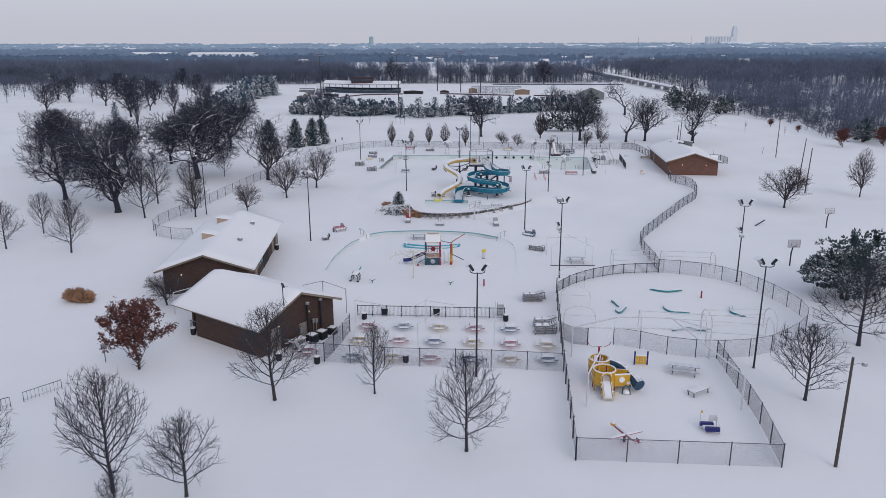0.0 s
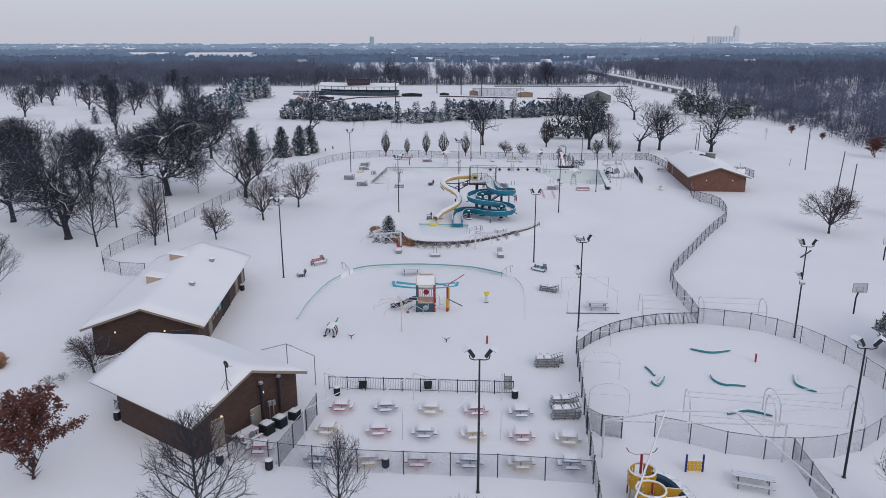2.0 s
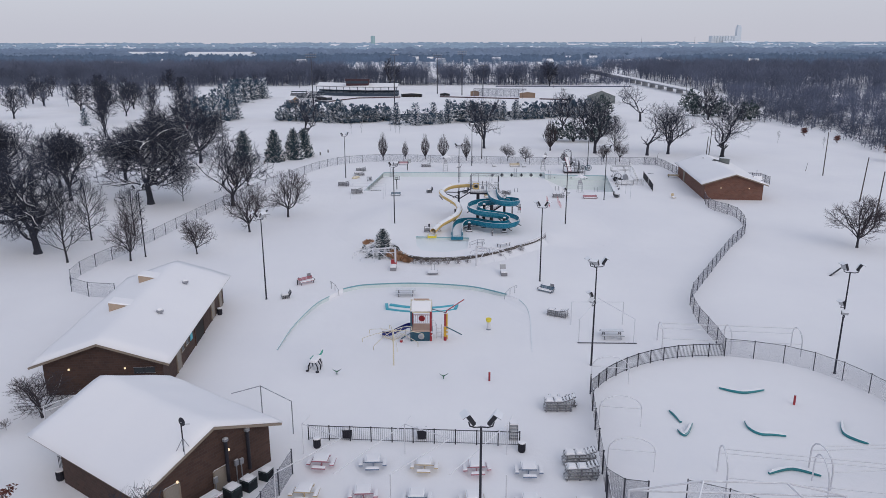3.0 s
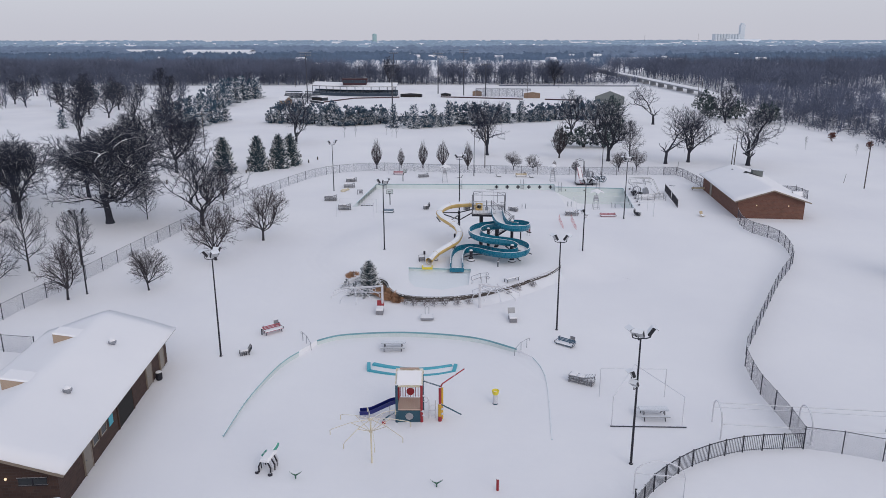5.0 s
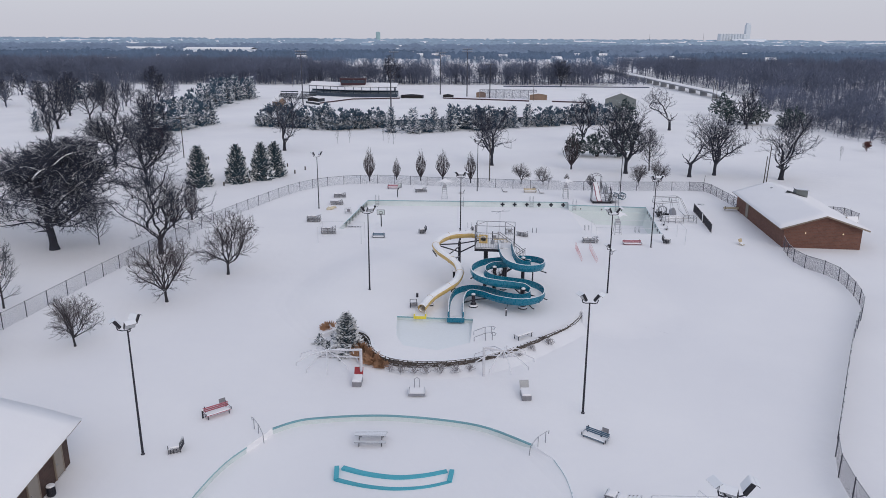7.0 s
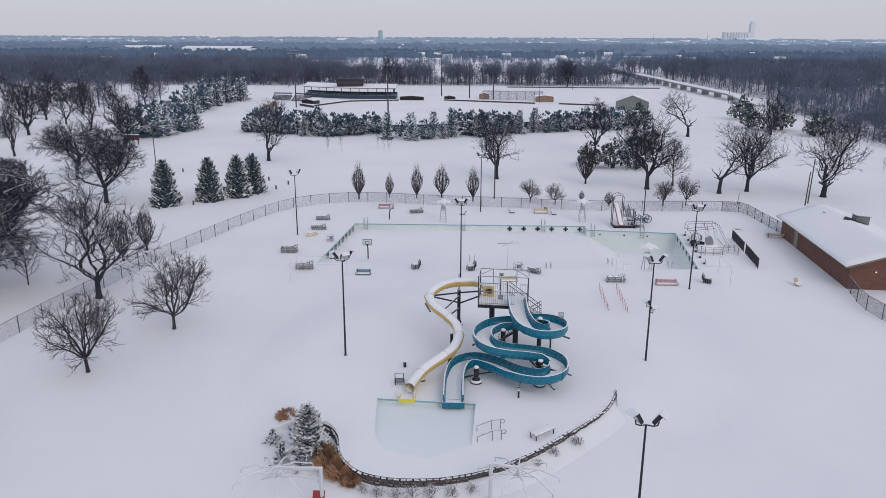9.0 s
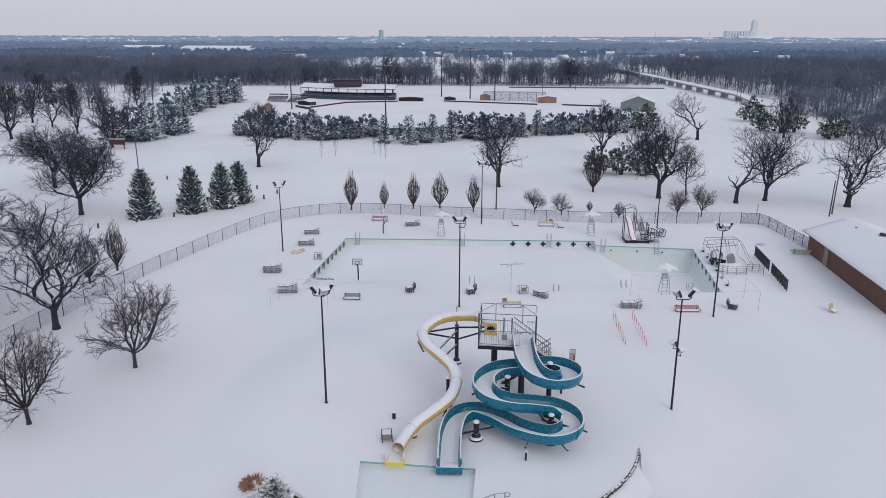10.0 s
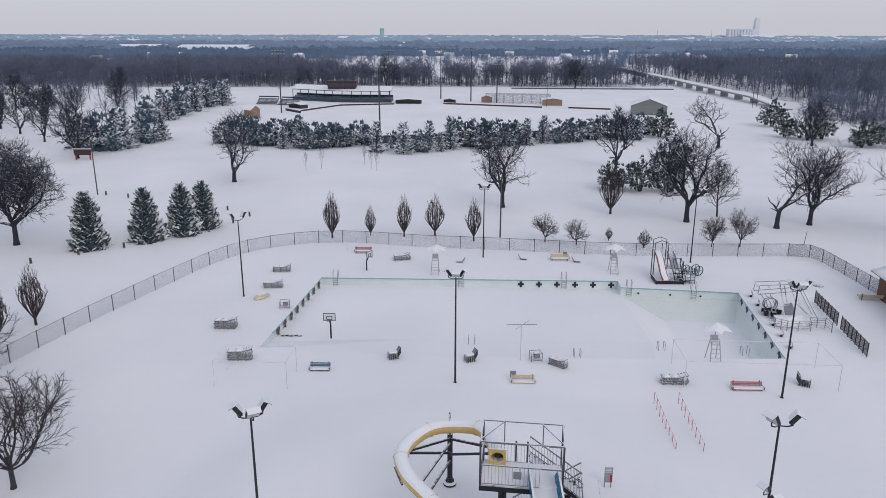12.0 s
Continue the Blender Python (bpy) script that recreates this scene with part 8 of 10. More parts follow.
tone = {"r": (M_TRED, "faded red"), "b": (M_TBLUE, "faded blue"), "y": (M_TYEL, "faded yellow")}
made = {k: square_table((0, 0, 0), 0, *v) for k, v in tone.items()}
for t in made.values():
    t.scale = (0.88, 0.88, 0.92)
spots = [(-7.55, 58.85, "r"), (-4.0, 58.8, "b"), (-0.45, 58.55, "y"), (3.1, 58.35, "r"), (6.6, 58.1, "b"), (-8.05, 55.75, "y"), (-4.25, 55.65, "r"), (-0.8, 55.35, "b"), (2.8, 55.2, "y"), (6.35, 54.95, "r"), (9.7, 54.65, "y"),
         (-12.5, 53.4, "r"), (-8.15, 52.35, "b"), (-4.6, 52.2, "y"), (-1.15, 52.05, "r"), (2.45, 51.95, "b"), (5.98, 51.85, "y"), (9.4, 51.8, "b")]
used = set()
for i, (x, y, k) in enumerate(spots):
    m = pose(x, y * NORTH, 0, 0, 0, (-4, 3, -2, 5, 0)[i % 5])
    if k in used:
        copy_thing(made[k], m)
    else:
        used.add(k)
        made[k].matrix_basis = m @ Matrix.Diagonal((0.88, 0.88, 0.92, 1))


def trash_can(at, label="dark round litter bin with snow on its lid"):
    t = thing("trash_can", at, 0, label, "trash can", "litter bins")
    part("drum", Geo().lathe([(0.3, 0), (0.33, 0.1), (0.33, 0.85), (0.36, 0.9)], (0, 0, 0), 12), M_BLACK, t)
    part("lid", Geo().lathe([(0.36, 0.9), (0.32, 0.98), (0.18, 1.0)], (0, 0, 0), 12), M_ROOFSNOW, t, "snow-covered lid")
    ribs = Geo()
    for i in range(12):
        a = i * math.pi / 6
        ribs.box((0.34 * math.cos(a), 0.34 * math.sin(a), 0.48), (0.04, 0.06, 0.75), math.degrees(a))
    part("ribs", ribs, M_BLACK, t)
    t.scale = (0.75, 0.75, 0.78)


for x, y in ((-8.3, 61.0), (6.4, 60.6), (-3.35, 51.7), (-11.3, 51.4), (-14.9, 52.0), (-23.5, 84.2)):
    trash_can((x, y, 0))
p = in_con(-3.0, 10.6)
trash_can((p.x, p.y, 0))
p = in_con(-4.8, 10.4)
trash_can((p.x, p.y, 0), "dark litter bin beside the porch")
for x in (-6.3, -0.8):
    w = thing("storage_bin", (x, 62.2, 0), 4, "low black storage bin with snow on its lid", "bin", "black bins")
    part("body", Geo().add([(-0.3, -0.26, 0), (0.3, -0.26, 0), (0.3, 0.26, 0), (-0.3, 0.26, 0), (-0.35, -0.3, 0.72), (0.35, -0.3, 0.72), (0.35, 0.3, 0.72), (-0.35, 0.3, 0.72)], [(0, 3, 2, 1), (4, 5, 6, 7), (0, 1, 5, 4), (1, 2, 6, 5), (2, 3, 7, 6), (3, 0, 4, 7)]), M_BLACK, w)
    part("lid", Geo().box((0, 0, 0.75), (0.76, 0.66, 0.05)), M_BLACK, w)
    part("snow", Geo().lathe([(0.32, 0), (0.28, 0.08), (0.1, 0.12)], (0, 0, 0.78), 10), M_ROOFSNOW, w)
w = thing("shelf_rack", (5.95, 62.1, 0), 0, "grey slatted rack capped with snow behind the picket fence", "rack")
for i in range(5):
    part("slat", Geo().box((0, 0, 0.2 + i * 0.26), (0.62, 0.5, 0.05)), M_STRAP, w)
for sx in (-0.29, 0.29):
    part("upright", Geo().box((sx, 0, 0.7), (0.04, 0.46, 1.4)), M_STRAP, w)
part("snow", Geo().box((0, 0, 1.32), (0.62, 0.5, 0.12)), M_ROOFSNOW, w)


def picnic_long(at, rz, mat_, label, L=1.9):
    t = thing("picnic_table", at, rz, label, "picnic table", "long picnic tables")
    for i in range(4):
        part("top_plank", Geo().box((0, -0.3 + i * 0.2, 0.75), (L, 0.18, 0.05)), mat_, t)
    for s in (-1, 1):
        part("seat", Geo().box((0, s * 0.72, 0.45), (L, 0.26, 0.05)), mat_, t)
        part("leg", Geo().beam((s * L * 0.36, -0.7, 0), (s * L * 0.36, -0.2, 0.72), 0.06, 0.06).beam((s * L * 0.36, 0.7, 0), (s * L * 0.36, 0.2, 0.72), 0.06, 0.06).beam((s * L * 0.36, -0.78, 0.42), (s * L * 0.36, 0.78, 0.42), 0.06, 0.06), M_FPOST, t)
    if mat_ is not M_ALU:
        part("snow", Geo().box((0, 0, 0.82), (L * 0.95, 0.7, 0.1)), M_ROOFSNOW, t)


picnic_long((-4.0, 91.0, -0.5), 0, M_ALU, "grey metal picnic table on the pool floor", 2.3)
picnic_long((17.2, 79.0, 0), 0, M_ALU, "grey metal picnic table under a bare shade frame", 2.2)
picnic_long((21.0, 49.9, 0), -18, M_ALU, "grey metal picnic table in the play yard", 2.6)
bench((21.0, 46.4, 0), 32, M_ALU, "grey metal bench with snow in the play yard", 2.0, back=False)
picnic_long((-13.8, 54.6, 0), 56, M_TRED, "faded red picnic table beside the air units", 1.7)


# ---- bare pipe frames ----
def pipe_frame(at, rz, posts, bars, label, r=0.045, mat_=None, group="bare shade frames"):
    t = thing("shade_frame", at, rz, label, "frame", group)
    t.scale.y = NORTH
    for x, y, h in posts:
        part("post", Geo().cyl((x, y, -0.05), (x, y, h), r, n=6), mat_ or M_WHITE, t)
    for a, b in bars:
        part("beam", Geo().cyl(a, b, r * 0.9, n=6), mat_ or M_WHITE, t)
    return t


# yard shade frame with hipped top
q = [(-6.0, -4.2), (6.0, -4.2), (6.4, 4.2), (-6.0, 4.2)]
pipe_frame((17.6, 48.4, 0), -2, [(x, y, 2.9) for x, y in q], [((*q[i], 2.9), (*q[(i + 1) % 4], 2.9)) for i in (2,)] + [((*q[0], 2.9), (-2.2, 3.2, 4.4)), ((*q[1], 2.9), (2.4, 3.2, 4.4)), ((-2.2, 3.2, 4.4), (2.4, 3.2, 4.4)), ((*q[3], 2.9), (-2.2, 3.2, 4.4)), ((*q[2], 2.9), (2.4, 3.2, 4.4))],
           "white pipe shade frame without its canvas", 0.07)
# frame over the picnic table
pipe_frame((16.4, 79.6, 0), 0, [(-2.7, -1.9, 2.5), (2.6, -1.9, 2.5), (2.6, 2.3, 2.5), (-2.7, 2.3, 2.5)], [((-2.7, 2.3, 2.5), (2.6, 2.3, 2.5)), ((-2.7, -1.9, 2.5), (0, 2.3, 2.9)), ((2.6, -1.9, 2.5), (0, 2.3, 2.9))], "thin white shade frame round a picnic table", 0.035)
base_bar = thing("low_rail", (16.4, 77.7, 0), 0, "low dark edging bar at the foot of a shade frame", "rail")
part("bar", Geo().beam((-2.8, 0, 0.06), (2.9, -0.1, 0.06), 0.1, 0.1), M_FPOST, base_bar)
# terrace frames
for x in (-9.1, -1.9, 5.3):
    pipe_frame((x, 57.0, 0), 0, [(0, 3.2, 2.4), (-0.5, -2.2, 2.4)], [((0, 3.2, 2.4), (0.4, 3.9, 2.6))] + ([((0, 3.2, 2.4), (-4.0, -2.2, 2.4))] if x > -5 else []) + ([((0, 3.2, 2.4), (3.2, 0.6, 3.0)), ((3.2, 0.6, 3.0), (-0.5, -2.2, 2.4))] if x < 3 else []),
               "thin white shade frame over the picnic terrace", 0.035)
pipe_frame((-11.6, 62.6, 0), 0, [(1.2, 0, 2.7), (-1.6, 1.8, 2.9)], [((1.2, 0, 2.7), (-1.6, 1.8, 2.9)), ((-1.6, 1.8, 2.9), (-3.6, 1.0, 2.7))], "thin grey shade frame beside the concession building", 0.045, M_GALV)
pipe_frame((-27.4, 62.8, 0), 0, [(-1.2, -0.6, 2.4), (1.5, 2.2, 2.4)], [((-1.2, -0.6, 2.4), (1.5, 2.2, 2.4)), ((-1.2, -0.6, 2.0), (1.5, 2.2, 2.0))], "white pipe frame between the two brick buildings", 0.05)
for X, Y, W2, D2 in ((-14.4, 138.0, 3.1, 1.4), (28.4, 139.4, 6.3, 2.0)):
    qq = [(-W2, -D2), (W2, -D2), (W2, D2), (-W2, D2)]
    pipe_frame((X, Y, 0), -2, [(x, y, 2.4) for x, y in qq], [((*qq[i], 2.4), (*qq[(i + 1) % 4], 2.4)) for i in range(4)], "thin white shade frame near the pool", 0.03)
pipe_frame((-9.5, 172.0, 0), 0, [(-3, 0, 2.4), (3, 0, 2.4)], [], "thin white posts near the boundary fence", 0.03)


def hoop_house(at, rz, length, width, height, n, label):
    t = thing("hoop_frame", at, rz, label, "frame", "white hoop frames")
    for i in range(n):
        x = -length / 2 + length * i / (n - 1)
        pts = [(x, -width / 2, 0), (x, -width / 2, height * 0.55)] + [(x, -width / 2 * math.cos(a * math.pi / 8), height * 0.55 + height * 0.45 * math.sin(a * math.pi / 8)) for a in range(1, 8)] + [(x, width / 2, height * 0.55), (x, width / 2, 0)]
        part("hoop", Geo().tube(pts, 0.055, 6), M_WHITE, t)
    for y, z in ((0, height), (-width / 2, height * 0.55), (width / 2, height * 0.55)):
        part("purlin", Geo().cyl((-length / 2, y, z), (length / 2, y, z), 0.035, n=5), M_WHITE, t)
    return t


hoop_house((27.6, 76.7, 0), -6, 12.5, 2.6, 2.3, 3, "white pipe hoop frame behind the wading pool")
hoop_house((25.1, 56.3, 0), -10, 12.0, 3.0, 2.6, 3, "white pipe hoop frame inside the wading pool fence")
hoop_house((29.2, 58.0, 0), 4, 6.5, 2.6, 2.4, 2, "white pipe hoop frame inside the wading pool fence")
for x, y, w in ((13.6, 58.6, 3.1), (14.2, 63.9, 3.1), (14.9, 70.1, 3.1)):
    t = thing("hoop_frame", (x, y, 0), -8, "single white pipe hoop beside the dark fence", "frame", "white hoop frames")
    pts = [(-w / 2, 0, 0), (-w / 2, 0, 1.5)] + [(-w / 2 * math.cos(a * math.pi / 8), 0, 1.5 + 1.0 * math.sin(a * math.pi / 8)) for a in range(1, 8)] + [(w / 2, 0, 1.5)]
    part("hoop", Geo().tube(pts, 0.04, 6), M_WHITE, t)
    part("crossbar", Geo().cyl((-w / 2, 0, 1.5), (w / 2, 0, 1.5), 0.035, n=5), M_WHITE, t)
    part("leg", Geo().cyl((w / 2, 0, 0), (w / 2, 0, 1.5), 0.03, n=5), M_WHITE, t)


def rib_umbrella(at, h, R, n, mat_, label, droop=0.35, tilt=0.0, lean=0.0):
    t = thing("umbrella_frame", at, 0, label, "umbrella frame", "bare umbrella frames")
    part("mast", Geo().cyl((0, 0, -0.05), (0, 0, h), 0.055, n=8), mat_, t)
    part("hub", Geo().lathe([(0.14, -0.05), (0.16, 0.05), (0.06, 0.12)], (0, 0, h), 8), mat_, t)
    part("lower_hub", Geo().lathe([(0.12, -0.05), (0.12, 0.05)], (0, 0, h * 0.72), 8), mat_, t)
    for i in range(n):
        a = i * 2 * math.pi / n + 0.2
        c, s = math.cos(a), math.sin(a)
        k = R
        r = part("rib", Geo().tube([(0, 0, h), (c * k * 0.5, s * k * 0.5, h - 0.12), (c * k * 0.93, s * k * 0.93, h - droop), (c * k, s * k, h - droop - 0.1), (c * k, s * k, h - droop - 0.45)], 0.03, 5), mat_, t)
        part("strut", Geo().cyl((0, 0, h * 0.72), (c * k * 0.5, s * k * 0.5, h - 0.12), 0.022, n=5), mat_, r)
    return t


rib_umbrella((-3.85, 73.3, -0.1), 3.4, 2.75, 8, M_CREAM, "bare cream umbrella frame with drooping ribs", 0.45)


def truss_umbrella(at, rz, label, reach=3.0, top=2.3):
    """A side-post canopy frame with a fan of white arms."""
    t = thing("umbrella_frame", at, rz, label, "umbrella frame", "bare umbrella frames")
    c = Vector((-reach, reach * 0.2, top))
    part("mast", Geo().cyl((0, 0, -0.05), (0, 0, 2.75), 0.13, n=8), M_WHITE, t)
    part("boom", Geo().beam((0, 0, 2.7), tuple(c), 0.12, 0.16).beam((0, 0, 2.0), tuple(c * 0.8), 0.07, 0.08), M_WHITE, t)
    for i in range(9):
        a = i * 2 * math.pi / 9
        d = Vector((math.cos(a), math.sin(a), 0))
        r = part("arm", Geo().tube([c, c + d * 1.4 - Vector((0, 0, 0.15)), c + d * 2.6 - Vector((0, 0, 0.7)), c + d * 2.65 - Vector((0, 0, 1.0))], 0.045, 5), M_WHITE, t)
        part("strut", Geo().cyl(c - Vector((0, 0, 0.6)), c + d * 1.3 - Vector((0, 0, 0.13)), 0.035, n=5), M_WHITE, r)
    part("lower_hub", Geo().cyl(c - Vector((0, 0, 0.7)), c + Vector((0, 0, 0.1)), 0.08, n=6), M_WHITE, t)


truss_umbrella((-5.9, 99.2, 0), 0, "white side-post umbrella frame with bare arms over the spruce")
truss_umbrella((4.6, 99.9, 0), 200, "white side-post umbrella frame with bare arms over the stone wall", 1.7)


M_CHAIR = material("pale_grey_paint", (0.36, 0.37, 0.40), 0.5, snow=0.85)


def life_chair(at, rz, canopy=True, label="tall pale grey lifeguard chair with an umbrella"):
    t = thing("lifeguard_chair", at, rz, label, "lifeguard chair", "lifeguard chairs")
    for sx in (-1, 1):
        part("ladder_leg", Geo().cyl((sx * 0.5, -0.75, -0.02), (sx * 0.35, -0.15, 2.1), 0.045, n=6), M_CHAIR, t)
        part("rear_leg", Geo().cyl((sx * 0.5, 0.75, -0.02), (sx * 0.35, 0.3, 2.1), 0.045, n=6), M_CHAIR, t)
        part("arm_rest", Geo().cyl((sx * 0.36, -0.25, 2.15), (sx * 0.36, 0.4, 2.2), 0.03, n=5), M_CHAIR, t)
    for i in range(5):
        f = (i + 0.5) / 5.5
        part("rung", Geo().cyl((-0.5 + 0.15 * f, -0.75 + 0.6 * f, 2.1 * f), (0.5 - 0.15 * f, -0.75 + 0.6 * f, 2.1 * f), 0.03, n=5), M_CHAIR, t)
    part("seat", Geo().box((0, 0.08, 1.78), (0.7, 0.55, 0.06)), M_CHAIR, t)
    part("backrest", Geo().box((0, 0.36, 2.15), (0.7, 0.06, 0.6), rx=-8), M_CHAIR, t)
    part("umbrella_pole", Geo().cyl((0.1, 0.42, 1.6), (0.1, 0.42, 3.3), 0.035, n=6), M_CHAIR, t)
    if canopy:
        g = Geo()
        n = 6
        ring = []
        for i in range(2 * n):
            r, z = (1.4, 3.05) if i % 2 else (0.95, 3.25)
            ring.append((0.1 + r * math.cos(i * math.pi / n), 0.42 + r * math.sin(i * math.pi / n), z))
        mid = [(0.1 + (x - 0.1) * 0.5, 0.42 + (y - 0.42) * 0.5, z * 0.35 + 3.62 * 0.65 - 0.1) for x, y, z in ring]
        low = [(x, y, z - 0.06) for x, y, z in ring]
        m = 2 * n
        g.v = [(0.1, 0.42, 3.66)] + mid + ring + low + [(0.1, 0.42, 3.5)]
        g.f = [(0, 1 + i, 1 + (i + 1) % m) for i in range(m)] + [(1 + i, 1 + m + i, 1 + m + (i + 1) % m, 1 + (i + 1) % m) for i in range(m)]
        g.f += [(1 + m + i, 1 + 2 * m + i, 1 + 2 * m + (i + 1) % m, 1 + m + (i + 1) % m) for i in range(m)] + [(1 + 3 * m, 1 + 2 * m + (i + 1) % m, 1 + 2 * m + i) for i in range(m)]
        part("umbrella_canopy", g, M_ROOFSNOW, t, "snow-covered umbrella")
    else:
        part("umbrella_arm", Geo().cyl((-1.2, 0.42, 3.3), (1.4, 0.42, 3.35), 0.03, n=5), M_CHAIR, t)


life_chair((26.3, 142.6, -0.2), 0)
life_chair((22.1, 164.6, 0), 0)
life_chair((-0.1, 163.8, 0), 0, True)
umb = thing("umbrella_frame", (8.6, 141.9, 0), 0, "single post umbrella with a snow-topped flat canopy frame", "umbrella frame")
part("mast", Geo().cyl((0, 0, -0.05), (0, 0, 3.6), 0.045, n=6), M_WHITE, umb)
part("arm", Geo().cyl((-1.3, 0.2, 3.4), (1.4, -0.1, 3.6), 0.04, n=5), M_GALV, umb)
part("arm", Geo().cyl((-0.6, -0.8, 3.4), (0.7, 0.9, 3.55), 0.04, n=5), M_GALV, umb)


def hoop(at, rz, h, label, s=1.0):
    t = thing("basketball_hoop", at, rz, label, "basketball hoop", "basketball hoops")
    part("post", Geo().tube([(0, 0.3, -0.05), (0, 0.3, h * 0.62), (0, -0.1, h)], 0.09, 6), M_BLACK, t)
    bd = part("backboard", Geo().box((0, -0.15, h + 0.2), (1.35 * s, 0.05, 0.9 * s)), M_POOLWALL if at[1] > 120 else M_WHITE, t, "pale backboard")
    fr = Geo()
    for a, b in (((-0.69, -0.44), (0.69, -0.44)), ((0.69, -0.44), (0.69, 0.44)), ((0.69, 0.44), (-0.69, 0.44)), ((-0.69, 0.44), (-0.69, -0.44)), ((-0.3, -0.3), (-0.3, 0.1)), ((0.3, -0.3), (0.3, 0.1)), ((-0.3, 0.1), (0.3, 0.1)), ((-0.3, -0.3), (0.3, -0.3))):
        fr.beam((a[0] * s, -0.19, h + 0.2 + a[1] * s), (b[0] * s, -0.19, h + 0.2 + b[1] * s), 0.05, 0.06)
    part("border", fr, M_BLACK if at[1] > 120 else M_ALU, bd)
    part("rim", Geo().tube([(0.22 * math.cos(a * math.pi / 6), -0.45 + 0.22 * math.sin(a * math.pi / 6), h - 0.1) for a in range(13)], 0.02, 5), M_BLACK, t)


hoop((-9.7, 146.4, -0.35), 0, 2.2, "poolside basketball hoop with a framed backboard", 0.85)
hoop((-8.5, 164.5, 0), 60, 2.0, "poolside basketball hoop turned aside", 0.8)
hoop((44.4, 77.5, 0), 0, 2.9, "basketball hoop on a dark post in open snow", 1.1)
hoop((59.0, 95.1, 0), 0, 2.6, "basketball hoop on a dark post in open snow", 1.0)

# pool ladders and grab rails
for x, y, rz in ((-12.2, 161.9, 0), (3.1, 161.9, 0), (15.6, 161.9, 0), (22.9, 159.7, -5.6), (30.2, 159.0, -5.6)):
    t = thing("pool_ladder", (x, y, 0), rz, "steel pool ladder at the tiled rim", "pool ladder", "pool ladders")
    for s in (-0.28, 0.28):
        part("rail", Geo().tube([(s, 0.6, 0), (s, 0.6, 0.8), (s, 0.3, 1.0), (s, -0.08, 0.8), (s, -0.08, -1.0)], 0.03, 6), M_GALV, t)
    for i in range(3):
        part("rung", Geo().cyl((-0.28, -0.08, -0.25 - 0.28 * i), (0.28, -0.08, -0.25 - 0.28 * i), 0.03, n=5), M_GALV, t)
for x, y in ((22.1, 144.5), (29.6, 143.7), (13.9, 142.8), (4.2, 145.4)):
    t = thing("grab_rail", (x, y, -0.1), 0, "pair of steel grab rails at the pool edge", "handrail", "pool handrails")
    for s in (-0.3, 0.3):
        part("rail", Geo().tube([(s, 0.3, 0), (s, 0.3, 0.75), (s, 0, 0.9), (s, -0.3, 0.75), (s, -0.3, 0)], 0.03, 6), M_GALV, t)
for (x, y, rz, fl) in ((-12.4, 91.2, -52, 1), (8.2, 90.1, 42, -1)):
    tube_rail("handrail", (x, y, -0.4), rz, [[(-1.0 * fl, 0, 1.0), (-1.05 * fl, 0, 1.25), (-0.8 * fl, 0, 1.3), (0.1 * fl, 0, 1.2), (0.9 * fl, 0, 0.75), (1.0 * fl, 0, 0.0)], [(-0.7 * fl, 0, 0.3), (-0.7 * fl, 0, 1.28)], [(0.1 * fl, 0, 0.2), (0.1 * fl, 0, 1.2)]], 0.03, M_GALV, "curved steel handrail at the tiled pool rim", group="pool handrails")
M_QRED = material("red_painted_rail", (0.50, 0.05, 0.07), 0.5, vary=0.2, snow=0.9)
for x0, x1 in ((18.35, 18.75), (20.3, 20.7)):
    t = thing("queue_rail", (x0, 128.4, 0.3), 0, "faded red queue rail leading to the slides", "handrail", "queue rails")
    t.scale.y = NORTH
    for i in range(8):
        y = i * 0.95
        part("post", Geo().cyl(((x1 - x0) * i / 7, y, -0.3 + 0.0), ((x1 - x0) * i / 7, y, 0.75), 0.022, n=5), M_QRED, t)
    part("top_rail", Geo().cyl((0, 0, 0.75), (x1 - x0, 6.65, 0.75), 0.016, n=5), M_QRED, t)
    part("mid_rail", Geo().cyl((0, 0, 0.25), (x1 - x0, 6.65, 0.25), 0.012, n=5), M_QRED, t)

# small slides at the deep end
ds = thing("pool_slide_stand", (28.0, 162.6, 0), 0, "grey stand with a faded red slide at the deep end", "water slide")
part("base", Geo().box((-1.6, -0.7, 0.25), (0.12, 2.6, 0.5)).box((1.6, -0.7, 0.25), (0.12, 2.6, 0.5)).box((0, -1.8, 0.2), (3.2, 0.12, 0.4)), M_BLACK, ds)
part("deck", Geo().box((1.0, 0.4, 1.5), (2.0, 1.4, 0.08)), M_GALV, ds)
for x, y in ((-1.4, 1.6), (0.2, 1.6), (1.9, 1.0), (1.9, -0.3), (-1.4, 0.6), (0.2, 0.6)):
    part("post", Geo().cyl((x, y, 0), (x, y, 3.3 if x < 1 else 2.4), 0.06, n=6), M_FPOST, ds)
part("red_slide", Geo().sweep(spline([(-0.8, 1.6, 3.0), (-0.75, 0.6, 2.5), (-0.6, -0.8, 1.1), (-0.5, -2.0, 0.45)], 5), [(-0.4, 0.3), (-0.42, 0), (0.42, 0), (0.4, 0.3), (0.34, 0.3), (0.34, 0.08), (-0.34, 0.08), (-0.34, 0.3)]), M_PINK, ds, "faded red slide with snow in it")
part("slide_snow", Geo().sweep(spline([(-0.8, 1.6, 3.02), (-0.75, 0.6, 2.52), (-0.6, -0.8, 1.12), (-0.5, -1.95, 0.47)], 5), [(-0.33, 0.08), (0.33, 0.08), (0.3, 0.22), (-0.3, 0.22)]), M_ROOFSNOW, ds, "snow lying in the slide")
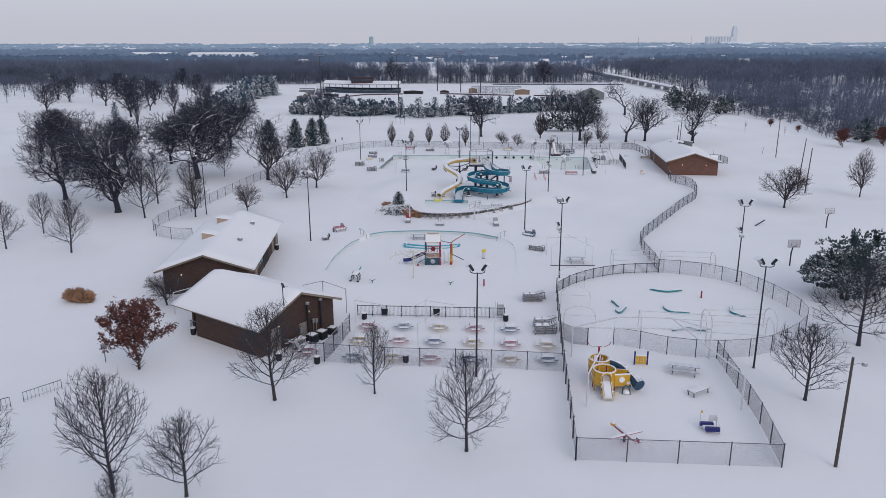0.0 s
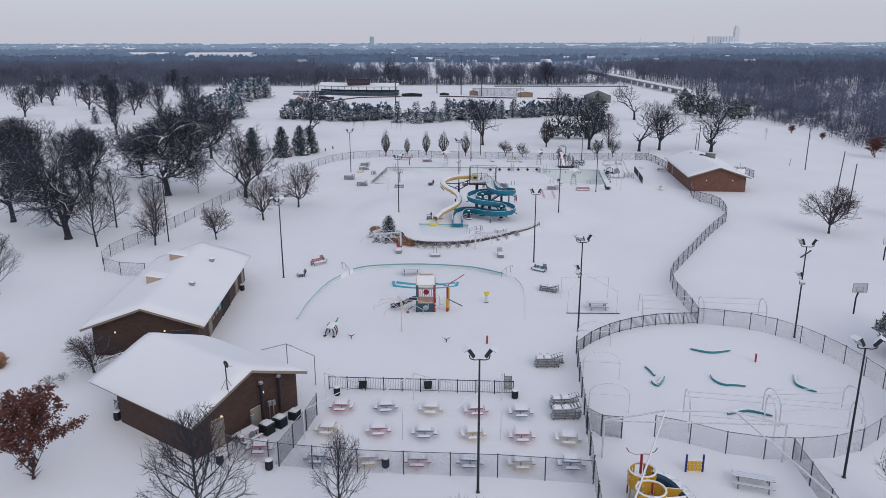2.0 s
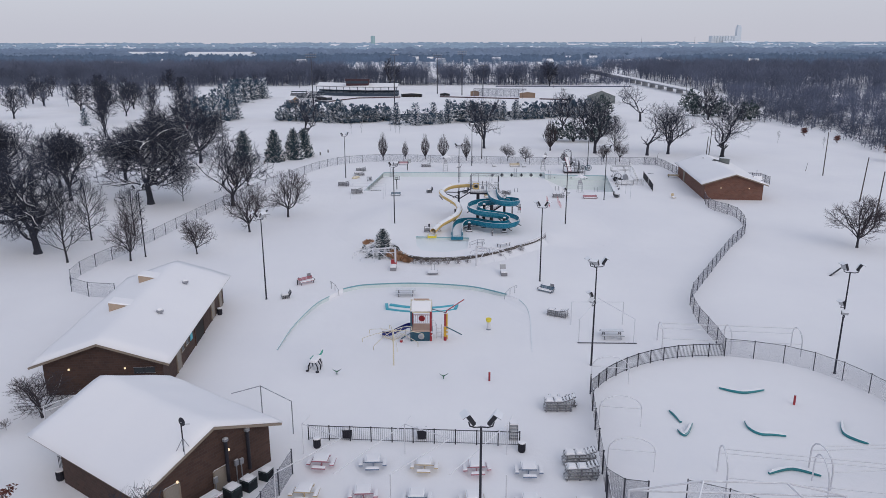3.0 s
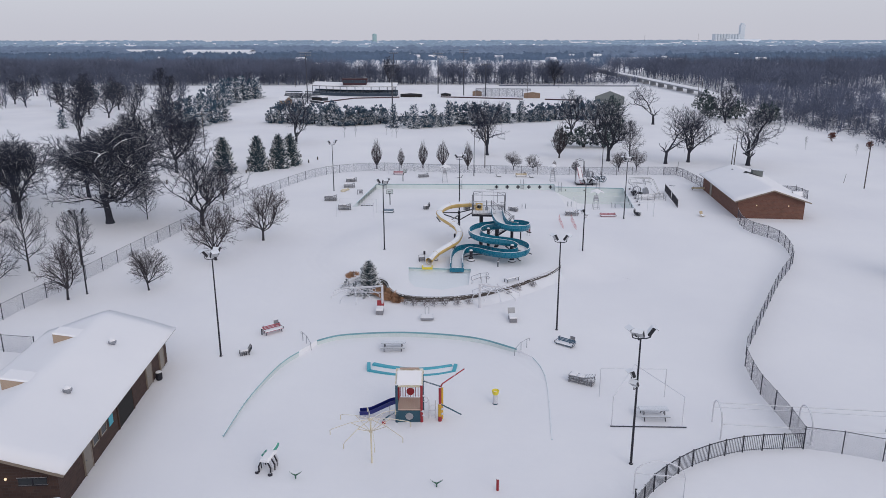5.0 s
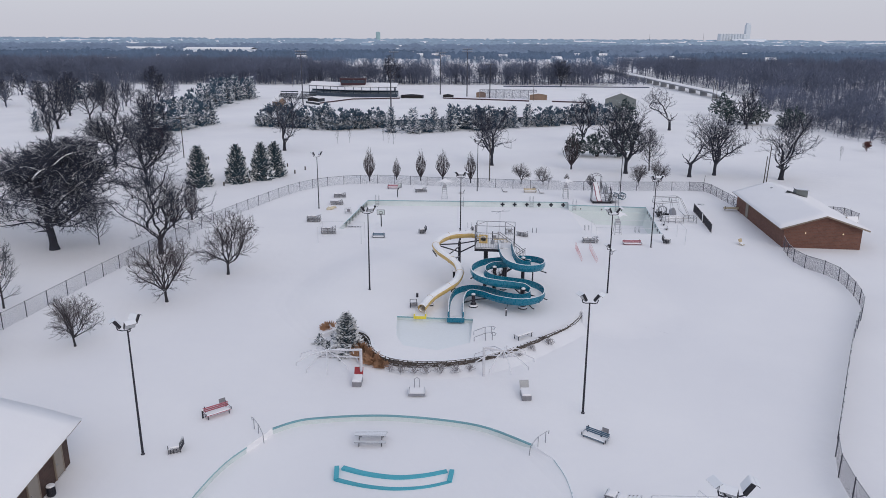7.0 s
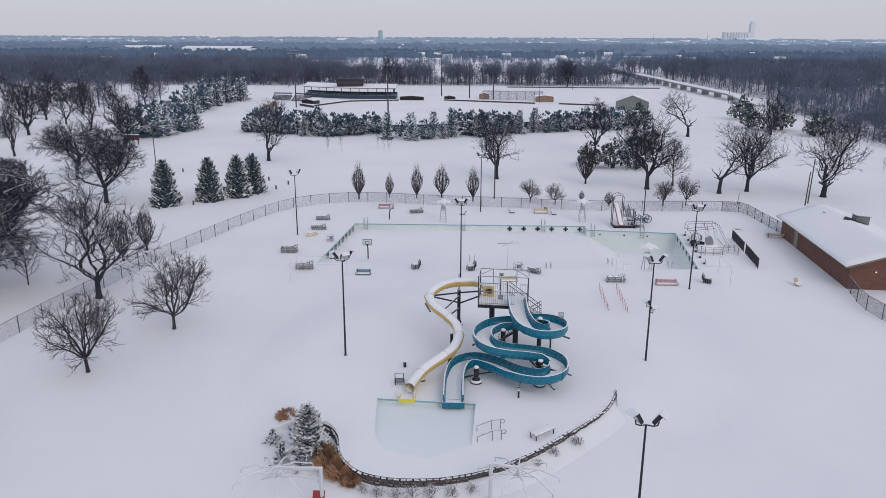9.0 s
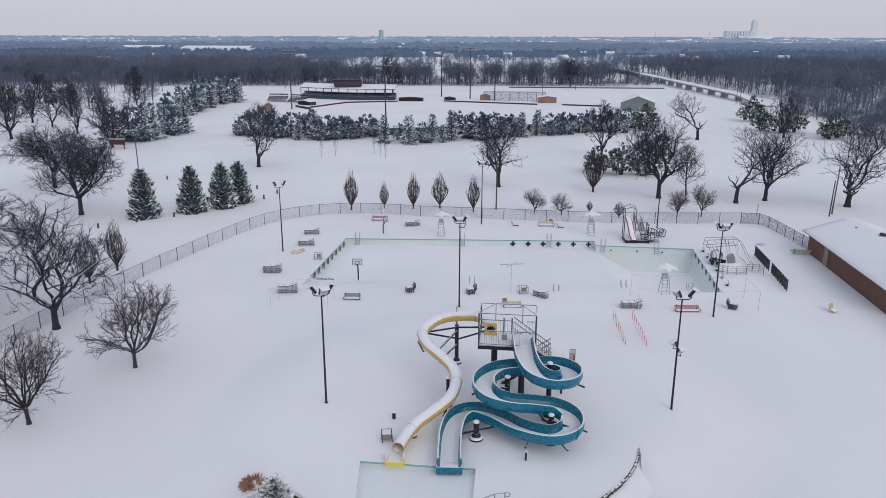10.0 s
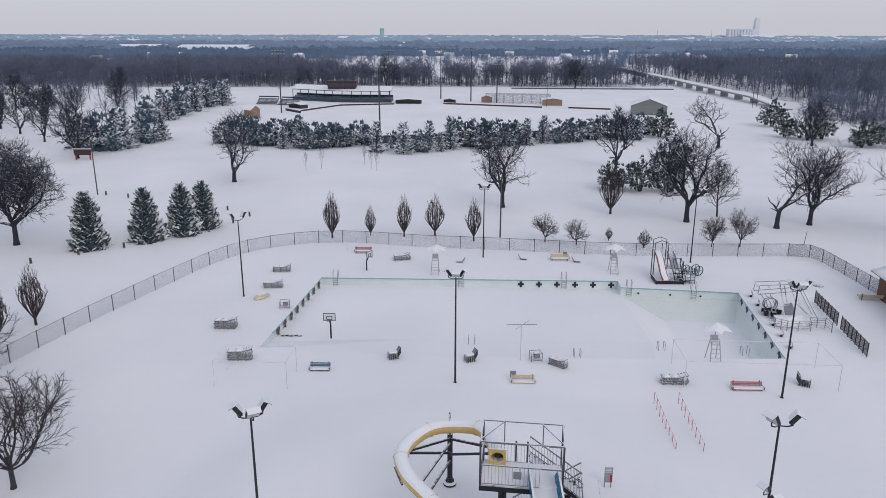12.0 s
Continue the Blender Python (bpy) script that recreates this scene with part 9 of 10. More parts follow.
part("grey_slide", Geo().sweep(spline([(0.7, 1.6, 3.0), (0.75, 0.6, 2.5), (0.85, -0.6, 1.5), (0.9, -1.2, 1.2)], 5), [(-0.4, 0.3), (-0.42, 0), (0.42, 0), (0.4, 0.3), (0.34, 0.3), (0.34, 0.08), (-0.34, 0.08), (-0.34, 0.3)]), M_GALV, ds, "grey slide with snow in it")
part("cage", Geo().tube([(-1.4, 1.6, 3.3), (-1.4, 1.6, 4.6), (-0.6, 1.6, 4.9), (0.2, 1.6, 4.6), (0.2, 1.6, 3.3)], 0.05, 5).tube([(-1.4, 0.6, 3.3), (-1.4, 0.6, 4.4), (-0.6, 0.6, 4.7), (0.2, 0.6, 4.4), (0.2, 0.6, 3.3)], 0.05, 5).beam((-1.4, 0.6, 3.4), (-1.4, 1.6, 3.4), 0.06, 0.06).beam((-0.6, 0.6, 4.7), (-0.6, 1.6, 4.9), 0.05, 0.05), M_FPOST, ds, "grey safety cage")
for a, b in (((0.2, -0.6, 1.6), (1.9, -0.6, 1.6)), ((0.2, -0.6, 0.9), (1.9, -0.6, 0.9)), ((1.9, -0.6, 2.3), (1.9, 1.1, 2.3)), ((0.2, 1.1, 2.3), (1.9, 1.1, 2.3))):
    part("rail", Geo().beam(a, b, 0.06, 0.06), M_FPOST, ds)
for x, y in ((31.0, 164.0), (32.3, 164.2)):
    t = thing("reel", (x, y, 0), 15, "blue-grey lane rope reel with snow", "reel", "rope reels")
    for s in (-0.35, 0.35):
        part("wheel", Geo().tube([(0.6 * math.cos(a * math.pi / 8), s, 0.65 + 0.6 * math.sin(a * math.pi / 8)) for a in range(17)], 0.06, 6), M_SLATE, t)
        part("spokes", Geo().beam((-0.58, s, 0.65), (0.58, s, 0.65), 0.05, 0.05).beam((0, s, 0.07), (0, s, 1.23), 0.05, 0.05), M_SLATE, t)
    part("axle", Geo().cyl((0, -0.4, 0.65), (0, 0.4, 0.65), 0.22, n=8), M_STRAP, t)

for i in range(4):
    z = 0.45 + i * 0.38
    part("rail", Geo().beam((1.9, -1.6, z), (3.0, -1.6, z), 0.06, 0.06).beam((1.9, -1.6, z), (1.9, 0.6, z), 0.05, 0.05), M_FPOST, ds)
for x in (1.9, 2.45, 3.0):
    part("rail_post", Geo().beam((x, -1.6, 0), (x, -1.6, 1.7), 0.06, 0.06), M_FPOST, ds)
part("lower_deck", Geo().box((2.4, -0.5, 0.45), (1.3, 2.2, 0.1)), M_STRAP, ds)
for i in range(6):
    part("stair_tread", Geo().box((1.2, -1.5 + i * 0.28, 0.25 + i * 0.25), (0.9, 0.26, 0.05)), M_POLE, ds)
for x in (0.7, 1.7):
    part("stair_side", Geo().beam((x, -1.7, 0.15), (x, 0.2, 1.8), 0.06, 0.2).beam((x, -1.7, 1.1), (x, 0.2, 2.7), 0.06, 0.06), M_POLE, ds)

# heap of pipework beside the deep end
pile = thing("tube_rack", (36.9, 152.2, 0), 0, "tangled heap of steel tube slides and frames in snow", "pipe rack")
part("round_drum", Geo().cyl((0.3, -0.6, 0.9), (0.7, -0.9, 1.1), 0.75, n=18), M_GALV, pile, "grey round drum")
part("reel", Geo().tube([(-0.6 + 0.7 * math.cos(a * math.pi / 8), 1.6, 0.9 + 0.7 * math.sin(a * math.pi / 8)) for a in range(17)], 0.07, 6).tube([(-0.6 + 0.7 * math.cos(a * math.pi / 8), 1.2, 0.9 + 0.7 * math.sin(a * math.pi / 8)) for a in range(17)], 0.07, 6), M_RACK, pile)
rp = random.Random(8)
for i in range(9):
    x = -1.6 + rp.random() * 1.8
    part("pump_part", Geo().box((x, rp.uniform(-0.6, 1.4), 0.25 + rp.random() * 0.6), (0.5, 0.4, 0.45), rp.uniform(0, 90)), M_POLE, pile)
for y in (2.7, 1.5):
    part("tall_frame", Geo().tube([(-2.0, y, 2.0), (-1.9, y, 2.9), (1.9, y + 0.2, 3.0), (2.1, y + 0.2, 2.2), (-1.9, y, 1.9), (-2.0, y, 2.0)], 0.05, 5), M_RACK, pile)
    part("tall_frame", Geo().tube([(1.9, y, 3.0), (2.3, y - 0.5, 2.9), (3.4, y - 2.6, 0.2)], 0.06, 5), M_RACK, pile)
    part("tall_frame", Geo().tube([(0.7, y, 2.9), (1.0, y, 1.8), (0.9, y - 1.8, 0.0)], 0.05, 5), M_RACK, pile)
    part("tall_frame", Geo().tube([(1.9, y, 2.6), (2.0, y - 1.5, 1.1), (2.1, y - 4.0, 0.8)], 0.05, 5), M_RACK, pile)
for i in range(4):
    x = -1.8 + i * 1.2
    part("cross_tube", Geo().cyl((x, 1.5, 2.5 - 0.1 * i), (x, 2.8, 2.6), 0.04, n=5), M_RACK, pile)
for i in range(3):
    part("tall_frame", Geo().tube([(-1.7 + i * 0.5, 1.6, 2.0), (-1.5 + i * 0.4, 0.2, 1.4), (-1.3 + i * 0.3, -0.9, 0.0)], 0.05, 5), M_GALV, pile)
for i in range(4):
    z = 0.3 + i * 0.25
    part("guard_rail", Geo().tube([(-1.9, -3.2, z), (-1.0, -4.0, z), (1.3, -4.1, z), (1.7, -3.0, z), (3.2, -3.1, z), (3.3, -4.3, z)], 0.04, 5), M_RACK, pile)
for i in range(9):
    x, y = ((-1.9, -3.2), (-1.45, -3.6), (-1.0, -4.0), (0.1, -4.05), (1.3, -4.1), (1.7, -3.0), (2.4, -3.05), (3.2, -3.1), (3.3, -4.3))[i]
    part("guard_post", Geo().cyl((x, y, 0.0), (x, y, 1.12), 0.045, n=5), M_RACK, pile)
part("tarp", Geo().add([(-1.6, -3.0, 0.1), (1.2, -3.6, 0.1), (1.5, -1.4, 0.7), (-1.2, -1.2, 0.6), (-0.2, -2.4, 0.75)], [(0, 1, 4), (1, 2, 4), (2, 3, 4), (3, 0, 4), (0, 3, 2, 1)]), M_ROOFSNOW, pile, "snow lying over the pipes")
for i in range(6):
    t = thing("starting_block", (36.0 - i * 0.33, 157.4 - i * 2.5, 0), -8, "low dark starting block along the pool edge", "starting block", "starting blocks")
    part("step", Geo().box((0, 0, 0.3), (0.5, 0.5, 0.06), ry=-10), M_STRAP, t)
    part("pedestal", Geo().box((0.05, 0, 0.14), (0.2, 0.25, 0.28)), M_BLACK, t)
    part("handle", Geo().tube([(0.2, -0.2, 0.1), (0.1, -0.2, 0.7), (0.1, 0.2, 0.7), (0.2, 0.2, 0.1)], 0.025, 5), M_GALV, t)

# ---- children's pool toys ----
ps = thing("play_structure", (-1.6, 78.4, -0.25), 0, "red, blue and yellow play tower with a snowy roof and slide", "playground")
for x, y, m_lo, m_hi in ((-0.95, 0.0, M_SLATE, M_SLATE), (0.95, 0.0, M_RED, M_RED), (-0.95, 1.9, M_SLATE, M_RED), (0.95, 1.9, M_SLATE, M_SLATE)):
    part("post", Geo().cyl((x, y, 0), (x, y, 1.0), 0.12, n=8), m_lo, ps)
    part("post", Geo().cyl((x, y, 1.0), (x, y, 3.2), 0.1, n=8), m_hi, ps)
part("deck", Geo().box((0, 0.95, 1.15), (1.8, 1.8, 0.1)), M_TAN, ps, "tan ribbed deck")
for i in range(12):
    part("deck_rib", Geo().box((-0.82 + i * 0.15, 0.95, 1.215), (0.04, 1.75, 0.03)), M_TAN, ps)
part("deck_edge", Geo().box((0, 0.02, 1.14), (1.8, 0.1, 0.12)), M_TAN, ps)
pts = [(-0.88, 0.1), (0.88, 0.1), (0.88, 1.05), (-0.88, 1.05)]
ring = [(0.33 * math.cos(a * math.pi / 8), 0.55 + 0.33 * math.sin(a * math.pi / 8)) for a in range(16)]
g = Geo()
outer = [(-0.88, 0.55), (-0.88, 1.05), (0, 1.05), (0.88, 1.05), (0.88, 0.55), (0.88, 0.1), (0, 0.1), (-0.88, 0.1)]
inn = [ring[k] for k in (8, 6, 4, 2, 0, 14, 12, 10)]
g.add([(x, -0.04, z) for x, z in outer] + [(x, -0.04, z) for x, z in inn], [(i, (i + 1) % 8, 8 + (i + 1) % 8, 8 + i) for i in range(8)])
g.add([(x, 0.04, z) for x, z in outer] + [(x, 0.04, z) for x, z in inn], [(i, 8 + i, 8 + (i + 1) % 8, (i + 1) % 8) for i in range(8)])
part("front_panel", g, M_SLATE, ps, "blue-green panel with a round hole")
for i in range(9):
    part("rail_bar", Geo().cyl((-0.8 + i * 0.2, 1.9, 1.25), (-0.8 + i * 0.2, 1.9, 2.1), 0.03, n=5), M_PINK, ps)
part("back_rail", Geo().beam((-0.9, 1.9, 2.1), (0.9, 1.9, 2.1), 0.06, 0.08), M_RED, ps)
part("play_wheel", Geo().cyl((0, 1.85, 1.75), (0, 1.78, 1.75), 0.32, n=12), M_RED, ps)
part("roof", Geo().add([(-1.05, 0.0, 3.1), (1.05, 0.0, 3.1), (1.05, 1.2, 4.0), (-1.05, 1.2, 4.0), (1.05, 2.2, 3.2), (-1.05, 2.2, 3.2), (-1.05, 0.0, 3.0), (1.05, 0.0, 3.0), (1.05, 1.2, 3.9), (-1.05, 1.2, 3.9), (1.05, 2.2, 3.1), (-1.05, 2.2, 3.1)],
                        [(0, 1, 2, 3), (3, 2, 4, 5), (7, 6, 9, 8), (8, 9, 11, 10), (0, 6, 7, 1), (1, 7, 8, 2), (2, 8, 10, 4), (6, 0, 3, 9), (9, 3, 5, 11), (5, 4, 10, 11)]), M_CREAM, ps, "cream ribbed roof")
part("roof_snow", Geo().add([(-0.95, 0.05, 3.16), (0.95, 0.05, 3.16), (0.95, 1.0, 3.87), (-0.95, 1.0, 3.87), (-0.9, 0.1, 3.3), (0.9, 0.1, 3.3), (0.9, 0.95, 3.95), (-0.9, 0.95, 3.95)], [(4, 5, 6, 7), (0, 1, 5, 4), (1, 2, 6, 5), (2, 3, 7, 6), (3, 0, 4, 7)]), M_ROOFSNOW, ps, "snow on the roof")
part("roof_gap", Geo().box((0, 1.16, 4.02), (1.5, 0.16, 0.1)), M_TAN, ps)
part("slide_chute", Geo().sweep(spline([(-0.95, 1.0, 1.2), (-1.4, 1.0, 1.15), (-2.6, 0.9, 0.6), (-3.1, 0.85, 0.42), (-3.9, 0.8, 0.36)], 5), [(-0.32, 0.28), (-0.34, 0), (0.34, 0), (0.32, 0.28), (0.26, 0.28), (0.26, 0.06), (-0.26, 0.06), (-0.26, 0.28)]), M_BLUE, ps, "dark blue slide")
part("slide_leg", Geo().cyl((-3.4, 0.85, 0), (-3.4, 0.85, 0.4), 0.04, n=5), M_WHITE, ps)
part("slide_leg", Geo().cyl((-1.6, 0.95, 0), (-1.6, 0.95, 1.0), 0.04, n=5), M_WHITE, ps)
part("spray_post", Geo().tube([(-0.95, 0.2, 0.9), (-1.5, -0.1, 0.7), (-1.95, -0.25, 0.4), (-1.95, -0.25, 0.0)], 0.06, 6), M_SLATE, ps)
part("spray_base", Geo().lathe([(0.14, 0), (0.14, 0.3), (0.06, 0.36)], (-1.95, -0.25, 0), 8), M_RED, ps)
for z0, z1, mm in ((0.0, 0.55, M_RED), (0.55, 1.6, M_YELLOW), (1.6, 2.95, M_RED)):
    part("mast", Geo().cyl((2.35, 0.1, z0), (2.35, 0.1, z1), 0.15 if z0 < 1 else 0.1, n=8), mm, ps)
part("mast", Geo().cyl((2.5, 0.5, 0), (2.5, 0.5, 2.8), 0.1, n=8), M_YELLOW, ps)
part("link_beam", Geo().cyl((0.95, 1.0, 3.1), (2.4, 0.2, 3.0), 0.06, n=6), M_SLATE, ps)
part("red_arm", Geo().tube([(2.4, 0.2, 2.95), (2.55, 0.3, 3.2), (4.2, 1.2, 4.0)], 0.06, 6), M_RED, ps)
part("blue_arm", Geo().cyl((2.35, 0.1, 1.6), (4.0, -0.2, 0.85), 0.06, n=6), M_SLATE, ps)
for s in (1.5, 2.0):
    part("ladder_side", Geo().tube([(s, 0.6, 0), (s, 0.6, 1.55), (s, 0.4, 1.7)], 0.03, 5), M_WHITE, ps)
for i in range(3):
    part("ladder_rung", Geo().cyl((1.5, 0.6, 0.35 + i * 0.4), (2.0, 0.6, 0.35 + i * 0.4), 0.03, n=5), M_WHITE, ps)
part("loop", Geo().tube([(1.1, 0.9 , 1.7), (1.35, 0.85, 1.75), (1.45, 0.8, 1.5), (1.3, 0.8, 1.3), (1.05, 0.9, 1.35)], 0.03, 5), M_WHITE, ps)
for x, z in ((1.05, 1.0), (1.1, 0.65), (2.55, 1.2), (2.55, 0.8), (1.15, 2.3)):
    part("spout", Geo().lathe([(0.1, 0), (0.13, 0.06), (0.06, 0.12)], (x, -0.1, z), 8), M_WHITE, ps)

trough = thing("water_table", (-2.0, 86.8, -0.66), 0, "curved aqua trough frame filled with snow", "pool toy")
trough.scale.y = NORTH
far_c = [tuple(p) for p in spline([(-3.55, 1.0, 0.42), (-1.8, 0.38, 0.42), (0.2, 0.05, 0.42), (2.0, 0.25, 0.42), (3.65, 0.75, 0.42)], 6)]
near_c = [tuple(p) for p in spline([(-3.75, -0.25, 0.42), (-1.8, -0.85, 0.42), (0.2, -1.1, 0.42), (2.2, -0.9, 0.42), (3.85, -0.35, 0.42)], 6)]
wallsec = [(-0.17, -0.42), (0.17, -0.42), (0.17, 0.0), (-0.17, 0.0)]
part("back_wall", Geo().sweep(far_c, wallsec), M_AQUA, trough)
part("front_wall", Geo().sweep(near_c, [(-0.12, -0.42), (0.12, -0.42), (0.12, 0.0), (-0.12, 0.0)]), M_AQUA, trough)
part("end_panel", Geo().box((-3.85, 0.35, 0.25), (0.32, 1.3, 0.5), 8), M_AQUA, trough)
part("end_panel", Geo().box((3.9, 0.2, 0.25), (0.32, 1.2, 0.5), -8), M_AQUA, trough)

yt = thing("water_bucket", (5.15, 80.9, -0.35), 0, "yellow tipping bucket on a short white post", "pool toy")
part("bucket", Geo().lathe([(0.14, 1.0), (0.24, 1.15), (0.3, 1.4), (0.28, 1.46), (0.16, 1.3)], (0, 0, 0), 12), M_LIME, yt)
part("post", Geo().cyl((0, 0, 0.35), (0, 0, 1.15), 0.2, n=10), M_WHITE, yt)
part("foot", Geo().cyl((0, 0, 0), (0, 0, 0.35), 0.22, n=10), M_SLATE, yt)
cr = thing("climbing_toy", (-10.8, 72.6, -0.03), -12, "seafoam green climbing toy with pale legs in snow", "pool toy")
cr.scale = (0.8, 0.8, 0.82)
for k in range(6):
    y = -0.75 + k * 0.3
    w = 0.62 - 0.05 * abs(k - 2)
    part("rib", Geo().tube([(-w, y, 0.0), (-w * 1.05, y, 0.5), (-w * 0.6, y, 1.0), (0, y, 1.15), (w * 0.6, y, 1.0), (w * 1.05, y, 0.5), (w, y, 0.0)], 0.07, 6), M_WHITE if k % 2 else M_POLE, cr)
part("back", Geo().sweep([(0, -0.85, 1.16), (0, 0.0, 1.24), (0, 0.9, 1.2)], [(-0.42, -0.14), (0.42, -0.14), (0.3, 0.08), (-0.3, 0.08)]), M_ROOFSNOW, cr, "snow along the back")
part("side_panel", Geo().box((-0.55, 0.5, 0.95), (0.06, 0.9, 0.4), ry=-30), M_GREEN, cr, "seafoam green panel")
part("neck", Geo().tube([(0.1, 0.85, 1.2), (0.3, 1.1, 1.5), (0.38, 1.25, 1.75)], [0.2, 0.17, 0.13], 8), M_GREEN, cr, "seafoam green head")
part("foot", Geo().lathe([(0.2, 0), (0.22, 0.1), (0.08, 0.2)], (0.6, -1.0, 0), 8), M_POLE, cr)
part("foot", Geo().lathe([(0.16, 0), (0.18, 0.1), (0.08, 0.2)], (-0.62, -0.95, 0), 8), M_POLE, cr)
M_DGREEN = material("dark_green_plastic", (0.02, 0.10, 0.06), 0.45, vary=0.2, snow=0.9)
for x, y in ((-8.7, 71.5), (0.7, 70.8)):
    t = thing("spring_toy", (x, y, 0), 0, "small dark green winged spring toy in snow", "pool toy", "green spring toys")
    t.scale = (0.7, 0.7, 0.7)
    part("post", Geo().cyl((0, 0, 0), (0, 0, 0.35), 0.07, n=6), M_DGREEN, t)
    for s in (-1, 1):
        part("wing", Geo().add([(0, -0.1, 0.3), (0, 0.12, 0.34), (s * 0.62, 0.15, 0.72), (s * 0.55, -0.05, 0.66), (0, 0, 0.45)], [(0, 1, 2, 3), (4, 3, 2, 1), (0, 3, 4)]), M_DGREEN, t)
for x, y in ((4.65, 70.5), (28.95, 66.9)):
    t = thing("spray_post", (x, y, 0), 0, "short red spray post in snow", "pool toy", "red spray posts")
    part("post", Geo().cyl((0, 0, 0), (0, 0, 0.85), 0.09, n=8), M_RED, t)
    part("cap", Geo().lathe([(0.1, 0), (0.08, 0.05)], (0, 0, 0.85), 8), M_ROOFSNOW, t)

# aqua foam shapes in the wading pool
M_BUMPER = material("dark_aqua_foam", (0.02, 0.20, 0.23), 0.5, vary=0.2, scale=1, snow=0.75, patch=0.5)
for pts in (((23.9, 69.3), (25.5, 68.6), (27.5, 69.0)), ((18.6, 65.8), (18.85, 65.1), (18.95, 64.2)), ((18.4, 63.2), (18.7, 62.6), (19.7, 64.0)), ((23.9, 64.3), (23.85, 63.5), (24.3, 62.8), (25.2, 62.7), (26.1, 62.5)), ((31.3, 64.4), (30.6, 62.9), (31.0, 62.1), (31.6, 61.6)), ((22.8, 58.2), (24.6, 58.75), (26.2, 58.0))):
    o = Vector((*pts[0], 0))
    t = thing("bumper", (pts[0][0], pts[0][1], 0), 0, "low curved aqua edge bumper half buried in snow", "pool toy", "aqua bumpers")
    t.scale.y = NORTH
    line = [p - o for p in spline([(*p, 0.12) for p in pts], 5)]
    part("bumper_body", Geo().tube(line, [0.09 + 0.07 * math.sin(math.pi * i / (len(line) - 1)) for i in range(len(line))], 8), M_BUMPER, t)
    part("snow", Geo().tube([p + Vector((0, 0.1, 0.08)) for p in line[1:-1]], 0.07, 6), M_ROOFSNOW, t)

# ---- play yard ----
M_NAVYTUBE = material("navy_tube_plastic", (0.010, 0.045, 0.095), 0.4, vary=0.15, snow=0.86, patch=0.4)
yp = thing("play_set", (13.4, 47.2, 0), 0, "yellow round-towered play set with slides, snow on its decks", "playground")


def beaded(width, z0, z1, beads, thick=0.06):
    """An upright plate whose sides swell in rounded beads."""
    n = beads * 6
    side = [(width * (0.27 + 0.23 * abs(math.sin(math.pi * beads * i / n))), z0 + (z1 - z0) * i / n) for i in range(n + 1)]
    ring = side + [(-u, z) for u, z in reversed(side)]
    k = len(ring)
    g = Geo()
    g.add([(x, u, z) for x in (-thick / 2, thick / 2) for u, z in ring],
          [tuple(range(k - 1, -1, -1)), tuple(range(k, 2 * k))] + [(i, (i + 1) % k, k + (i + 1) % k, k + i) for i in range(k)])
    return g


def barrel_tower(parent, cx, cy, r, zdeck, ztop, gaps):
    for k in range(8):
        a = k * math.pi / 4
        if k in gaps:
            continue
        g = beaded(r * 0.62, zdeck - 0.15, ztop, 3)
        m = pose(cx + r * math.cos(a), cy + r * math.sin(a), 0, 0, 0, math.degrees(a))
        g.v = [tuple(m @ Vector(v)) for v in g.v]
        part("railing_panel", g, M_YELLOW, parent, "yellow beaded railing panel")
    for k in range(8):
        a = (k + 0.5) * math.pi / 4
        x, y = cx + r * math.cos(a), cy + r * math.sin(a)
        part("post", Geo().cyl((x, y, 0), (x, y, ztop + 0.02), 0.05, n=6), M_RED if k % 2 else M_YELLOW, parent)
    ring = [(cx + r * math.cos(a * math.pi / 8), cy + r * math.sin(a * math.pi / 8), ztop) for a in range(17)]
    part("top_ring", Geo().tube(ring, 0.07, 6), M_YELLOW, parent)
    part("ring_snow", Geo().tube([(x, y, z + 0.06) for x, y, z in ring], 0.065, 6), M_ROOFSNOW, parent)
    part("deck", Geo().cyl((cx, cy, zdeck - 0.06), (cx, cy, zdeck), r, n=14), M_SLATE, parent)
    part("deck_snow", Geo().lathe([(r * 0.95, 0), (r * 0.9, 0.12), (r * 0.4, 0.15)], (cx, cy, zdeck), 14), M_ROOFSNOW, parent)


barrel_tower(yp, 0.0, 0.0, 0.9, 0.75, 1.75, (6,))
barrel_tower(yp, -0.05, 1.95, 0.85, 0.95, 1.85, (6, 2))
chute = spline([(0.0, -0.75, 0.85), (0.0, -1.15, 0.7), (-0.02, -1.75, 0.32), (-0.05, -2.25, 0.16)], 5)
part("front_slide", Geo().sweep(chute, [(-0.40, 0.3), (-0.43, 0), (0.43, 0), (0.40, 0.3), (0.34, 0.3), (0.34, 0.1), (-0.34, 0.1), (-0.34, 0.3)]), M_CREAM, yp, "cream slide full of snow")
part("slide_snow", Geo().sweep([p + Vector((0, 0, 0.02)) for p in chute], [(-0.34, 0.1), (0.34, 0.1), (0.28, 0.24), (-0.28, 0.24)]), M_ROOFSNOW, yp, "snow filling the slide")
for s_ in (-1, 1):
    for i in range(4, len(chute), 3):
        p = chute[i]
        part("slide_bead", Geo().lathe([(0.02, -0.13), (0.1, -0.06), (0.1, 0.06), (0.02, 0.13)], (p.x + s_ * 0.44, p.y, p.z + 0.24), 8), M_YELLOW, yp)
arch = [(0.42 * math.cos(a * math.pi / 8), -0.95, 1.35 + 0.5 * math.sin(a * math.pi / 8)) for a in range(9)]
